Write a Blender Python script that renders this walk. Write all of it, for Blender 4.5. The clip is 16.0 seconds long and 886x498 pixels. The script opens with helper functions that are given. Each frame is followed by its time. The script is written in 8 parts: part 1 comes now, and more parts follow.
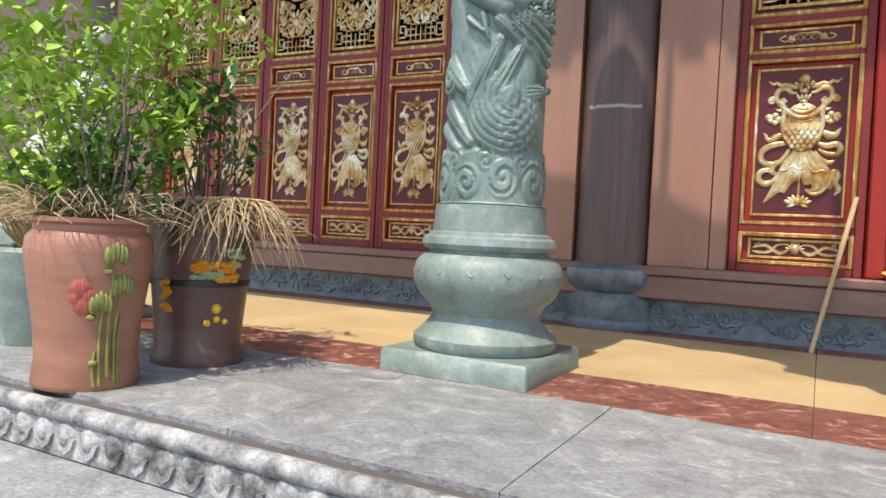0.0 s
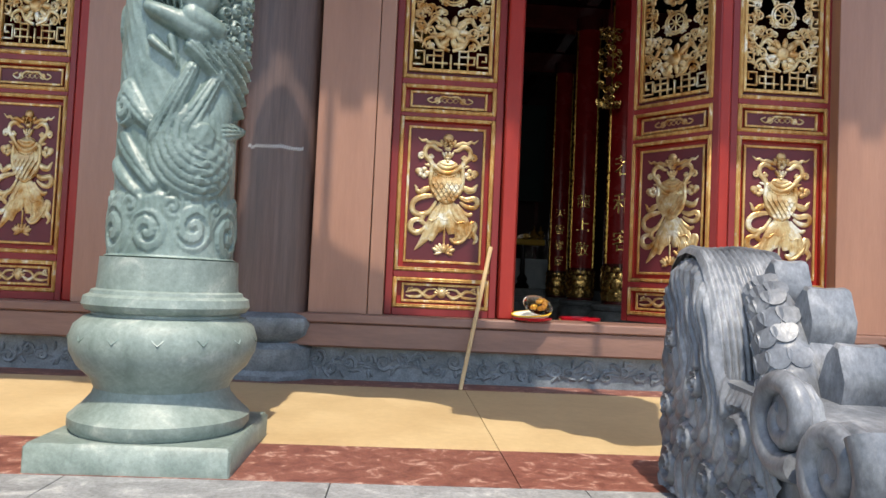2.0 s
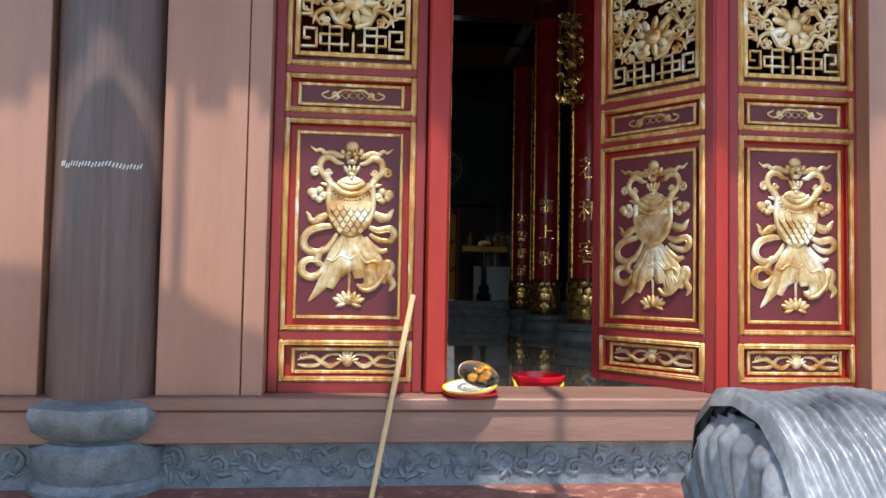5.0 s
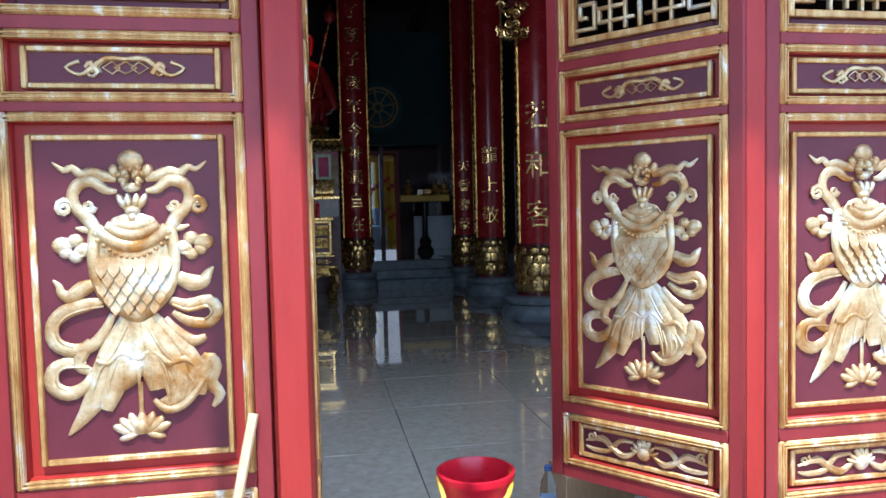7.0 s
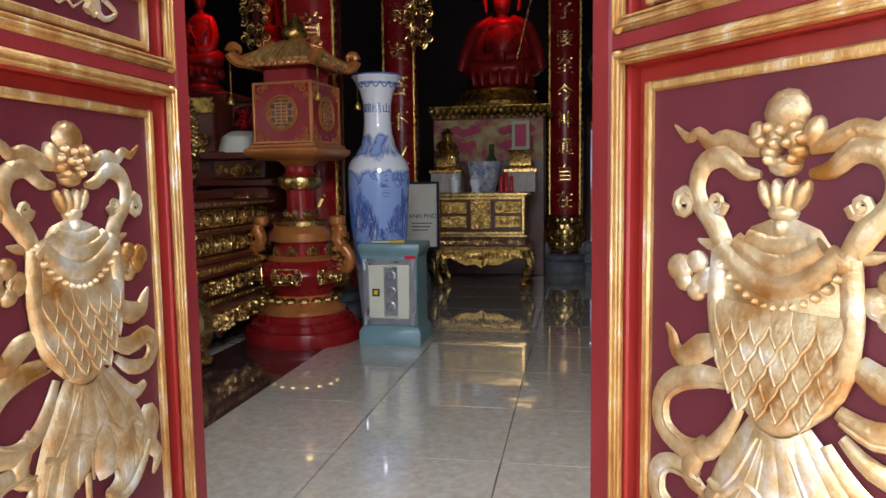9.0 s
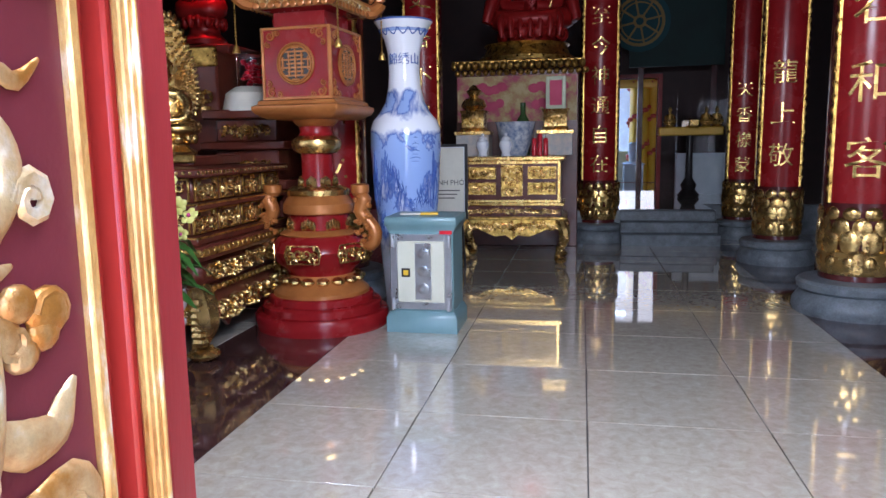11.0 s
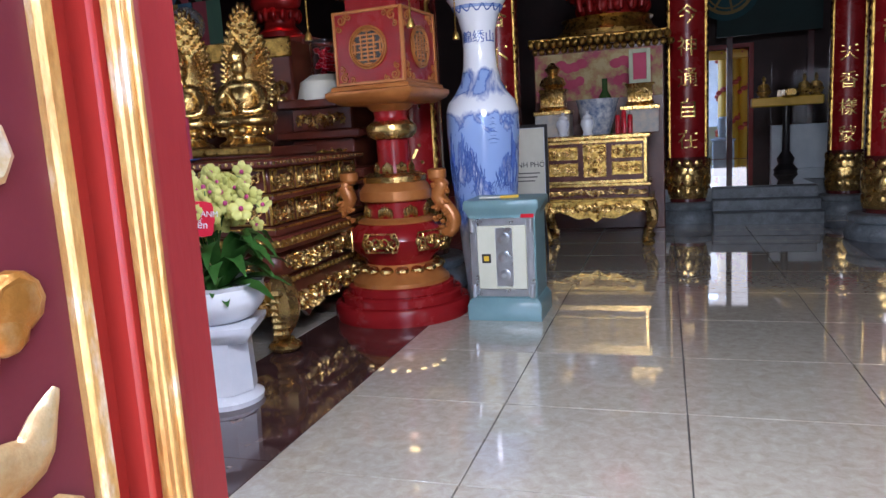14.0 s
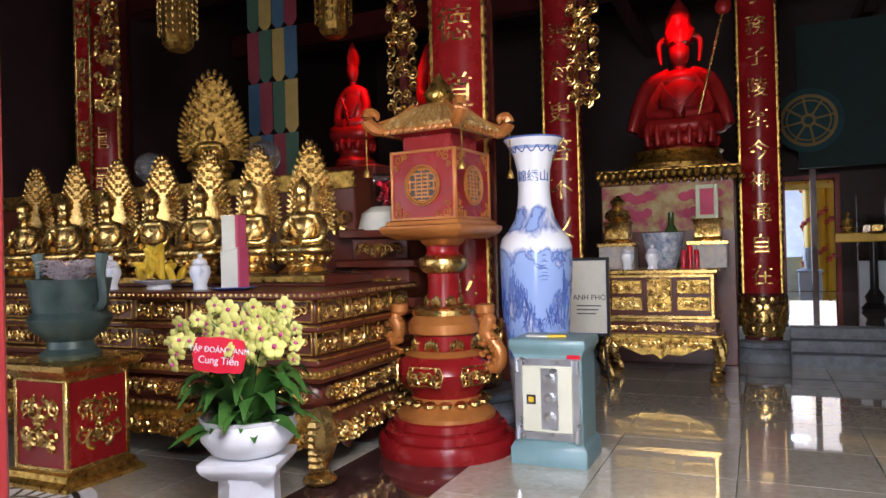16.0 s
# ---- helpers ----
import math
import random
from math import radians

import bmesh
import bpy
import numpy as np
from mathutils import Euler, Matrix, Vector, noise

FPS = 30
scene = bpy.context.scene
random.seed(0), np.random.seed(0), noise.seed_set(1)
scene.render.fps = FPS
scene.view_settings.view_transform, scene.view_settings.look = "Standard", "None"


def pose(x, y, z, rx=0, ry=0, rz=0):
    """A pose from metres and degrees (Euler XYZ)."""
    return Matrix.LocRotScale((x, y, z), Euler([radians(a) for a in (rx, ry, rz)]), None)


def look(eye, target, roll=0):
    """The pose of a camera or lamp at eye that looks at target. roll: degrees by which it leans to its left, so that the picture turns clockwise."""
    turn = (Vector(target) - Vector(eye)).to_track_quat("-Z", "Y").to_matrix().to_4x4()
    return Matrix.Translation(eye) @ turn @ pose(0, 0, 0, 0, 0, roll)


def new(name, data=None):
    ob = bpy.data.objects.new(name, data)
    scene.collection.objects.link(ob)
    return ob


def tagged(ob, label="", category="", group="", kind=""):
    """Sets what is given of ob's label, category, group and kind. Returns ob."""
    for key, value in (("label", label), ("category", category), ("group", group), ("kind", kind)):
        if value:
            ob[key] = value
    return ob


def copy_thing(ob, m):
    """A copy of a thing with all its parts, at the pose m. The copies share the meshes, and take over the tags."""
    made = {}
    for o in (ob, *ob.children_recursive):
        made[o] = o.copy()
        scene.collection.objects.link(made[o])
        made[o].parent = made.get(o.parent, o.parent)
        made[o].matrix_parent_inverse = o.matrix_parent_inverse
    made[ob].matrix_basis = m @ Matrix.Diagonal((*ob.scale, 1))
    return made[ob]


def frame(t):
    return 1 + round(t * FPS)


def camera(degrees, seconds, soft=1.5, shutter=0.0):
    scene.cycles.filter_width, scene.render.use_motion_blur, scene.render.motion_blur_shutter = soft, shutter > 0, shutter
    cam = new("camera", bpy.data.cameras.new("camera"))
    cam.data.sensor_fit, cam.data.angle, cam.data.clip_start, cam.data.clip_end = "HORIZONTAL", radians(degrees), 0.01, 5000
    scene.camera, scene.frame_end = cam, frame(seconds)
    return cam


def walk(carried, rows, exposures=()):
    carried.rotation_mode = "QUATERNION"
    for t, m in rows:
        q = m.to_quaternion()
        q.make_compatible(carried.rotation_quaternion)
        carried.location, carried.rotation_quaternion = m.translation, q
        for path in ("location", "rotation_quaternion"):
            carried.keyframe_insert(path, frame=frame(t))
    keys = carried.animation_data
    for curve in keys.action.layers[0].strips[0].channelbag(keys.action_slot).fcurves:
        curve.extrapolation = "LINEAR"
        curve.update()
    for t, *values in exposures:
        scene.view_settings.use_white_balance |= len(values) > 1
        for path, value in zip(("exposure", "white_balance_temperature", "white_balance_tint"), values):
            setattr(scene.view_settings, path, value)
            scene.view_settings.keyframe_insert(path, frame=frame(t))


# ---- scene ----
cam = camera(63.8, 16.0)
PATH = [
    (0, (0.094, 0.07, 0.601), (-0.844, 1.835, 0.552), 2.8),
    (0.5, (-0.071, 0.179, 0.601), (-0.728, 2.067, 0.549), 2.5),
    (1, (-0.224, 0.248, 0.616), (-0.566, 2.218, 0.577), 2.7),
    (1.5, (-0.325, 0.225, 0.658), (-0.387, 2.224, 0.668), 2.8),
    (2, (-0.34, 0.207, 0.691), (-0.225, 2.201, 0.777), 2.6),
    (2.5, (-0.32, 0.219, 0.724), (-0.106, 2.202, 0.868), 1.9),
    (3, (-0.283, 0.274, 0.71), (-0.013, 2.247, 0.894), 1.1),
    (3.2, (-0.249, 0.313, 0.714), (0.031, 2.284, 0.898), 1.0),
    (5.3, (0.099, 1.687, 1.114), (0.291, 3.676, 1.186), 0.8),
    (5.5, (0.125, 1.816, 1.195), (0.323, 3.805, 1.257), 0.4),
    (6, (0.105, 2.173, 1.347), (0.37, 4.155, 1.334), -0.5),
    (6.5, (0.204, 2.538, 1.456), (0.546, 4.507, 1.379), -1.1),
    (7, (0.464, 2.906, 1.505), (0.808, 4.873, 1.395), -1.3),
    (7.5, (0.734, 3.253, 1.52), (0.993, 5.233, 1.405), -1.4),
    (8, (1.043, 3.596, 1.557), (1.107, 5.591, 1.425), -1.7),
    (8.5, (1.22, 3.901, 1.579), (1.103, 5.891, 1.408), -1.1),
    (9, (1.332, 4.245, 1.573), (0.966, 6.203, 1.388), -0.8),
    (9.2, (1.347, 4.367, 1.575), (0.867, 6.299, 1.388), -0.9),
    (11.3, (0.812, 5.097, 1.577), (0.493, 7.045, 1.254), -0.7),
    (11.5, (0.758, 5.131, 1.556), (0.534, 7.087, 1.202), 0.1),
    (12, (0.699, 5.212, 1.518), (0.564, 7.158, 1.078), 0.0),
    (12.5, (0.687, 5.233, 1.503), (0.505, 7.166, 1.027), -1.4),
    (13, (0.701, 5.249, 1.501), (0.419, 7.176, 1.048), -2.9),
    (13.5, (0.749, 5.205, 1.543), (0.33, 7.123, 1.161), -3.6),
    (14, (0.863, 5.231, 1.529), (0.264, 7.114, 1.216), -3.4),
    (14.5, (0.988, 5.309, 1.529), (0.253, 7.153, 1.287), -3.2),
    (15, (1.047, 5.363, 1.556), (0.285, 7.204, 1.375), -2.0),
    (15.5, (1.084, 5.37, 1.623), (0.306, 7.209, 1.507), -1.3),
    (16, (1.116, 5.336, 1.693), (0.307, 7.165, 1.702), -1.4),
]
walk(cam, [(t, look(eye, target, roll)) for t, eye, target, roll in PATH],
     exposures=[(0, 1.15, 6900, 10), (3.2, 1.32, 6800, 10), (5.5, 1.56, 6100, 10), (6.5, 1.80, 5400, 10), (7, 2.05, 5050, 10), (7.5, 2.20, 5250, 11), (8, 2.19, 5900, 13), (8.5, 2.43, 6300, 15), (9.2, 2.93, 6500, 17), (11.3, 3.79, 5700, 20), (12.3, 3.54, 5750, 20), (13.2, 3.49, 5750, 20), (16, 4.14, 6700, 20)])

# ---- world, sun and large lights ----
world = bpy.data.worlds.new("sky")
scene.world = world
world.use_nodes = True
wn = world.node_tree.nodes
sky = wn.new("ShaderNodeTexSky")
sky.sky_type, sky.sun_disc = "NISHITA", False
sky.sun_elevation, sky.sun_rotation = radians(64), radians(181)
world.node_tree.links.new(sky.outputs[0], wn["Background"].inputs[0])
wn["Background"].inputs[1].default_value = 0.15
sun = new("sun", bpy.data.lights.new("sun", "SUN"))
sun.data.energy, sun.data.angle, sun.data.color = 2.2, radians(0.5), (1.0, 0.93, 0.82)
sun.matrix_world = look((-0.035 * 20, -20, 41.0), (0, 0, 0))


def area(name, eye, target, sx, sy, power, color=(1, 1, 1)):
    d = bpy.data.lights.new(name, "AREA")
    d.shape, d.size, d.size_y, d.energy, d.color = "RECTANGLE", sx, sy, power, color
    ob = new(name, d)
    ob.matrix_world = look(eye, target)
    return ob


# fill lamps added just inside the front wall, standing in for sky light
area("hall_fill", (1.1, 6.0, 3.3), (1.3, 10.5, 0.0), 1.3, 0.7, 16.3, (0.93, 0.96, 1.0))
area("hall_fill", (-6.2, 5.5, 1.9), (-3.2, 11, 0.9), 2.4, 2.4, 4.9, (0.88, 0.94, 1.0))
# area lamp added in the rear doorway, standing in for the sky outside
area("rear_door_light", (2.23, 23.4, 1.95), (2.23, 18, 0.6), 0.95, 2.4, 0.54, (0.95, 0.97, 1.0))
area("hall_fill", (5.4, 5.5, 1.9), (4.2, 13, 0.9), 2.6, 2.4, 4.3, (0.88, 0.94, 1.0))


# ---- materials ----
def mat(name, c1, c2, scale=5.0, rough=0.5, metal=0.0, bump=0.15, bscale=60.0, c3=None, coat=0.0, spread=0.25, detail=6.0, aniso=None, rand=0.0, rvar=0.12, obj=False, grain=0.0, warp=0.0, spec=0.5):
    m = bpy.data.materials.new(name)
    m.use_nodes = True
    nt = m.node_tree
    N, L = nt.nodes, nt.links
    b = N["Principled BSDF"]
    if obj:
        src = N.new("ShaderNodeTexCoord").outputs["Object"]
    else:
        src = N.new("ShaderNodeNewGeometry").outputs["Position"]
    mp = N.new("ShaderNodeMapping")
    mp.inputs["Scale"].default_value = aniso or (1, 1, 1)
    L.new(src, mp.inputs[0])
    n1 = N.new("ShaderNodeTexNoise")
    n1.inputs["Scale"].default_value, n1.inputs["Detail"].default_value = scale, detail
    n1.inputs["Roughness"].default_value = 0.62
    n1.inputs["Distortion"].default_value = warp
    L.new(mp.outputs[0], n1.inputs["Vector"])
    r = N.new("ShaderNodeValToRGB")
    e = r.color_ramp.elements
    e[0].position, e[1].position = 0.5 - spread, 0.5 + spread
    e[0].color, e[1].color = (*c1, 1), (*c2, 1)
    if c3:
        k = e.new(0.5 + spread * 0.35)
        k.color = (*c3, 1)
    L.new(n1.outputs["Fac"], r.inputs[0])
    col = r.outputs[0]
    if rand:
        oi = N.new("ShaderNodeObjectInfo")
        hs = N.new("ShaderNodeHueSaturation")
        mr = N.new("ShaderNodeMapRange")
        mr.inputs["To Min"].default_value, mr.inputs["To Max"].default_value = 1 - rand, 1 + rand
        L.new(oi.outputs["Random"], mr.inputs[0])
        L.new(mr.outputs[0], hs.inputs["Value"])
        L.new(col, hs.inputs["Color"])
        col = hs.outputs[0]
    if grain:
        n3 = N.new("ShaderNodeTexNoise")
        n3.inputs["Scale"].default_value, n3.inputs["Detail"].default_value = scale * 9, 8
        n3.inputs["Roughness"].default_value = 0.75
        L.new(mp.outputs[0], n3.inputs["Vector"])
        g = N.new("ShaderNodeMapRange")
        g.inputs["From Min"].default_value, g.inputs["From Max"].default_value = 0.32, 0.68
        g.inputs["To Min"].default_value, g.inputs["To Max"].default_value = 1 - grain, 1 + grain
        L.new(n3.outputs["Fac"], g.inputs[0])
        h2 = N.new("ShaderNodeHueSaturation")
        L.new(g.outputs[0], h2.inputs["Value"])
        L.new(col, h2.inputs["Color"])
        col = h2.outputs[0]
    L.new(col, b.inputs["Base Color"])
    n2 = N.new("ShaderNodeTexNoise")
    n2.inputs["Scale"].default_value, n2.inputs["Detail"].default_value = bscale, 4
    L.new(mp.outputs[0], n2.inputs["Vector"])
    rr = N.new("ShaderNodeMapRange")
    rr.inputs["To Min"].default_value, rr.inputs["To Max"].default_value = max(0.03, rough - rvar), min(1, rough + rvar)
    L.new(n1.outputs["Fac"], rr.inputs[0])
    L.new(rr.outputs[0], b.inputs["Roughness"])
    if bump:
        bp = N.new("ShaderNodeBump")
        bp.inputs["Strength"].default_value, bp.inputs["Distance"].default_value = bump, 0.01
        L.new(n2.outputs["Fac"], bp.inputs["Height"])
        L.new(bp.outputs[0], b.inputs["Normal"])
    b.inputs["Metallic"].default_value = metal
    b.inputs["Coat Weight"].default_value = coat
    b.inputs["Specular IOR Level"].default_value = spec
    return m


STONE = mat("grey_stone", (0.17, 0.173, 0.172), (0.42, 0.42, 0.405), 6.0, 0.66, 0, 0.8, 60, rand=0.06, detail=13, spread=0.2, c3=(0.28, 0.285, 0.285), grain=0.3, warp=1.6)
EDGE = mat("weathered_edge_stone", (0.07, 0.07, 0.07), (0.48, 0.475, 0.46), 9.0, 0.8, 0, 0.5, 70, spread=0.16, grain=0.35)
DRAGON = mat("blue_grey_carved_stone", (0.045, 0.052, 0.062), (0.36, 0.365, 0.375), 7.0, 0.38, 0, 0.25, 60, rvar=0.15, spread=0.22, grain=0.3, c3=(0.19, 0.20, 0.215), aniso=(1, 1, 0.6))
REDMAR = mat("red_marble", (0.13, 0.045, 0.035), (0.46, 0.28, 0.22), 13.0, 0.5, 0, 0.1, 60, c3=(0.23, 0.09, 0.065), spread=0.16, detail=12, rand=0.08, grain=0.3, warp=0.8)
YELLOW = mat("yellow_floor_tile", (0.44, 0.31, 0.155), (0.57, 0.43, 0.235), 2.2, 0.55, 0, 0.06, 80, rand=0.03, grain=0.07)
GREEN = mat("green_carved_stone", (0.075, 0.115, 0.10), (0.30, 0.355, 0.32), 6.0, 0.42, 0, 0.10, 70, c3=(0.19, 0.25, 0.225), rvar=0.1, grain=0.2, warp=0.5)
GREENP = mat("pale_weathered_green_stone", (0.12, 0.16, 0.14), (0.40, 0.42, 0.375), 7.0, 0.5, 0, 0.12, 60, c3=(0.225, 0.275, 0.245), grain=0.2, warp=0.5)
SLATE = mat("dark_carved_slate", (0.06, 0.075, 0.085), (0.22, 0.25, 0.27), 8.0, 0.5, 0, 0.25, 60, grain=0.3)
WOOD = mat("brown_painted_wood", (0.265, 0.130, 0.088), (0.355, 0.185, 0.126), 1.6, 0.42, 0, 0.1, 30, aniso=(2.5, 2.5, 0.35), rvar=0.08, grain=0.06)
SILLW = mat("dark_brown_painted_sill", (0.165, 0.088, 0.068), (0.25, 0.138, 0.106), 2.2, 0.45, 0, 0.15, 30, aniso=(0.35, 2.5, 2.5), rvar=0.1, grain=0.12)
WOODD = mat("dark_brown_column_wood", (0.055, 0.032, 0.028), (0.15, 0.094, 0.081), 2.2, 0.4, 0, 0.25, 26, aniso=(9, 9, 0.45), grain=0.15)
MAROON = mat("maroon_lacquer_panel", (0.085, 0.013, 0.019), (0.125, 0.022, 0.028), 3.0, 0.42, 0, 0.05, 90, spec=0.3)
LACQ = mat("red_lacquered_wood", (0.24, 0.014, 0.010), (0.34, 0.030, 0.020), 2.5, 0.38, 0, 0.06, 50, aniso=(3, 3, 0.6), spec=0.3, grain=0.06)
LEAFRED = mat("dark_red_lacquered_wood", (0.155, 0.014, 0.015), (0.24, 0.028, 0.027), 2.5, 0.38, 0, 0.06, 50, aniso=(3, 3, 0.6), spec=0.32, grain=0.06)
GOLDP = mat("worn_gold_leaf_paint", (0.34, 0.13, 0.025), (0.76, 0.70, 0.56), 16.0, 0.40, 0.45, 0.25, 110, c3=(0.58, 0.36, 0.12), spread=0.2, aniso=(1.6, 1.6, 0.5), grain=0.15)
GOLDC = mat("gilded_carving", (0.36, 0.16, 0.03), (0.72, 0.68, 0.56), 9.0, 0.34, 0.55, 0.2, 110, c3=(0.60, 0.46, 0.24), spread=0.16, grain=0.12)
GOLD = mat("bright_gold_leaf", (0.50, 0.29, 0.07), (0.80, 0.56, 0.22), 12.0, 0.26, 0.95, 0.2, 90)
GOLDD = mat("dark_gold_carving", (0.18, 0.09, 0.015), (0.78, 0.50, 0.13), 16.0, 0.30, 0.9, 0.5, 70, spread=0.16)
ORANGE = mat("orange_brown_varnish", (0.34, 0.11, 0.025), (0.52, 0.20, 0.05), 6.0, 0.32, 0.25, 0.12, 60)
CRIM = mat("crimson_gloss_lacquer", (0.20, 0.007, 0.009), (0.29, 0.014, 0.014), 3.0, 0.26, 0, 0.03, 40, spec=0.25)
DARKRED = mat("deep_red_column_lacquer", (0.055, 0.010, 0.010), (0.10, 0.016, 0.015), 3.0, 0.22, 0, 0.03, 40, coat=0.3)
MAHOG = mat("red_brown_altar_wood", (0.060, 0.012, 0.008), (0.14, 0.030, 0.015), 6.0, 0.35, 0, 0.15, 50)
TILE = mat("polished_beige_tile", (0.40, 0.345, 0.265), (0.56, 0.525, 0.435), 17.0, 0.045, 0, 0.004, 20, coat=1.0, grain=0.06, warp=0.6, c3=(0.50, 0.46, 0.375), rand=0.03, rvar=0.015, spread=0.22, detail=10)
BROWNMAR = mat("dark_brown_marble", (0.028, 0.012, 0.011), (0.34, 0.25, 0.22), 6.5, 0.07, 0, 0.004, 20, c3=(0.075, 0.036, 0.032), rvar=0.02, spread=0.26, detail=9, coat=0.6)
GROUT = mat("dark_joint", (0.07, 0.06, 0.05), (0.12, 0.11, 0.10), 20, 0.8, 0, 0.2, 100)
TERRA = mat("terracotta", (0.26, 0.105, 0.065), (0.38, 0.175, 0.11), 4.0, 0.48, 0, 0.15, 40, aniso=(1, 1, 5))
DARKPOT = mat("dark_glazed_terracotta", (0.07, 0.040, 0.034), (0.17, 0.085, 0.065), 4.0, 0.35, 0, 0.1, 40, aniso=(1, 1, 4))
REDROCK = mat("painted_red_rock", (0.34, 0.06, 0.045), (0.46, 0.12, 0.08), 6.0, 0.5, 0, 0.1, 60)
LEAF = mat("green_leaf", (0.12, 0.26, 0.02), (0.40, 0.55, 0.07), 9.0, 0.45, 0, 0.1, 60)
# orchid foliage; also puts shade into the veranda shrubs' inner leaves
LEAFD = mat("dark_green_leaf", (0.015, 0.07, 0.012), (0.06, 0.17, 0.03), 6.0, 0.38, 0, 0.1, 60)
DRY = mat("dry_straw_twig", (0.30, 0.20, 0.10), (0.55, 0.42, 0.24), 9.0, 0.8, 0, 0.2, 80)
BARK = mat("grey_bark", (0.10, 0.075, 0.055), (0.22, 0.18, 0.14), 14.0, 0.85, 0, 0.6, 70)
WHITE = mat("white_glazed_ceramic", (0.66, 0.68, 0.72), (0.80, 0.81, 0.83), 4.0, 0.25, 0, 0.03, 40)
PALE = mat("pale_sculpture_stone", (0.38, 0.38, 0.36), (0.60, 0.59, 0.56), 6.0, 0.7, 0, 0.3, 60)
TEAL = mat("teal_safe_paint", (0.13, 0.24, 0.25), (0.19, 0.31, 0.32), 4.0, 0.38, 0, 0.05, 90)
CREAM = mat("cream_paint", (0.55, 0.55, 0.42), (0.64, 0.63, 0.50), 4.0, 0.4, 0, 0.04, 90)
STEEL = mat("brushed_steel", (0.50, 0.53, 0.56), (0.68, 0.70, 0.73), 9.0, 0.3, 0.85, 0.06, 90)
BLACK = mat("black_lacquer", (0.010, 0.009, 0.010), (0.025, 0.022, 0.024), 4.0, 0.35, 0, 0.04, 60)
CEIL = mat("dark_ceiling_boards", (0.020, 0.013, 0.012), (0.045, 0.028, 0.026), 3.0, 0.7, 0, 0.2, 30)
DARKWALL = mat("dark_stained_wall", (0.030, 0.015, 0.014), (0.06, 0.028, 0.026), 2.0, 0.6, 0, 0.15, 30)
PLASTICR = mat("red_plastic", (0.50, 0.006, 0.016), (0.62, 0.012, 0.026), 3.0, 0.3, 0, 0.02, 30)
YELP = mat("yellow_plastic", (0.70, 0.42, 0.02), (0.80, 0.52, 0.04), 3.0, 0.4, 0, 0.02, 30)
PAPER = mat("cream_paper", (0.62, 0.60, 0.50), (0.74, 0.72, 0.62), 5.0, 0.8, 0, 0.05, 60)
PINK = mat("deep_pink_cloth", (0.42, 0.04, 0.10), (0.56, 0.09, 0.16), 5.0, 0.7, 0, 0.15, 90)
CANE = mat("pale_cane_wood", (0.46, 0.30, 0.14), (0.62, 0.45, 0.24), 6.0, 0.6, 0, 0.15, 60, aniso=(8, 8, 1))
BRONZE = mat("green_patina_bronze", (0.03, 0.055, 0.05), (0.09, 0.135, 0.12), 8.0, 0.45, 0.25, 0.2, 60)
BANANA = mat("yellow_petals", (0.62, 0.36, 0.02), (0.78, 0.54, 0.05), 6.0, 0.5, 0, 0.2, 60)
ORCHID = mat("pale_yellow_orchid", (0.46, 0.46, 0.09), (0.68, 0.66, 0.22), 8.0, 0.55, 0, 0.1, 60)
MAGENTA = mat("magenta_petal", (0.36, 0.03, 0.14), (0.52, 0.08, 0.22), 8.0, 0.55, 0, 0.1, 60)
BLUE = mat("cobalt_glaze", (0.03, 0.07, 0.30), (0.12, 0.20, 0.46), 9.0, 0.15, 0, 0.02, 60)
# base colour carries the red lamp glow that falls on the figures
REDST = mat("red_glow_figure", (0.20, 0.006, 0.006), (0.36, 0.02, 0.016), 6.0, 0.34, 0.1, 0.1, 60, spec=0.3)
COURT = mat("pale_blue_court_stone", (0.45, 0.55, 0.62), (0.62, 0.70, 0.75), 3.0, 0.6, 0, 0.1, 50)
CHALK = mat("chalk", (0.6, 0.6, 0.6), (0.75, 0.75, 0.75), 30, 0.9, 0, 0.2, 90)


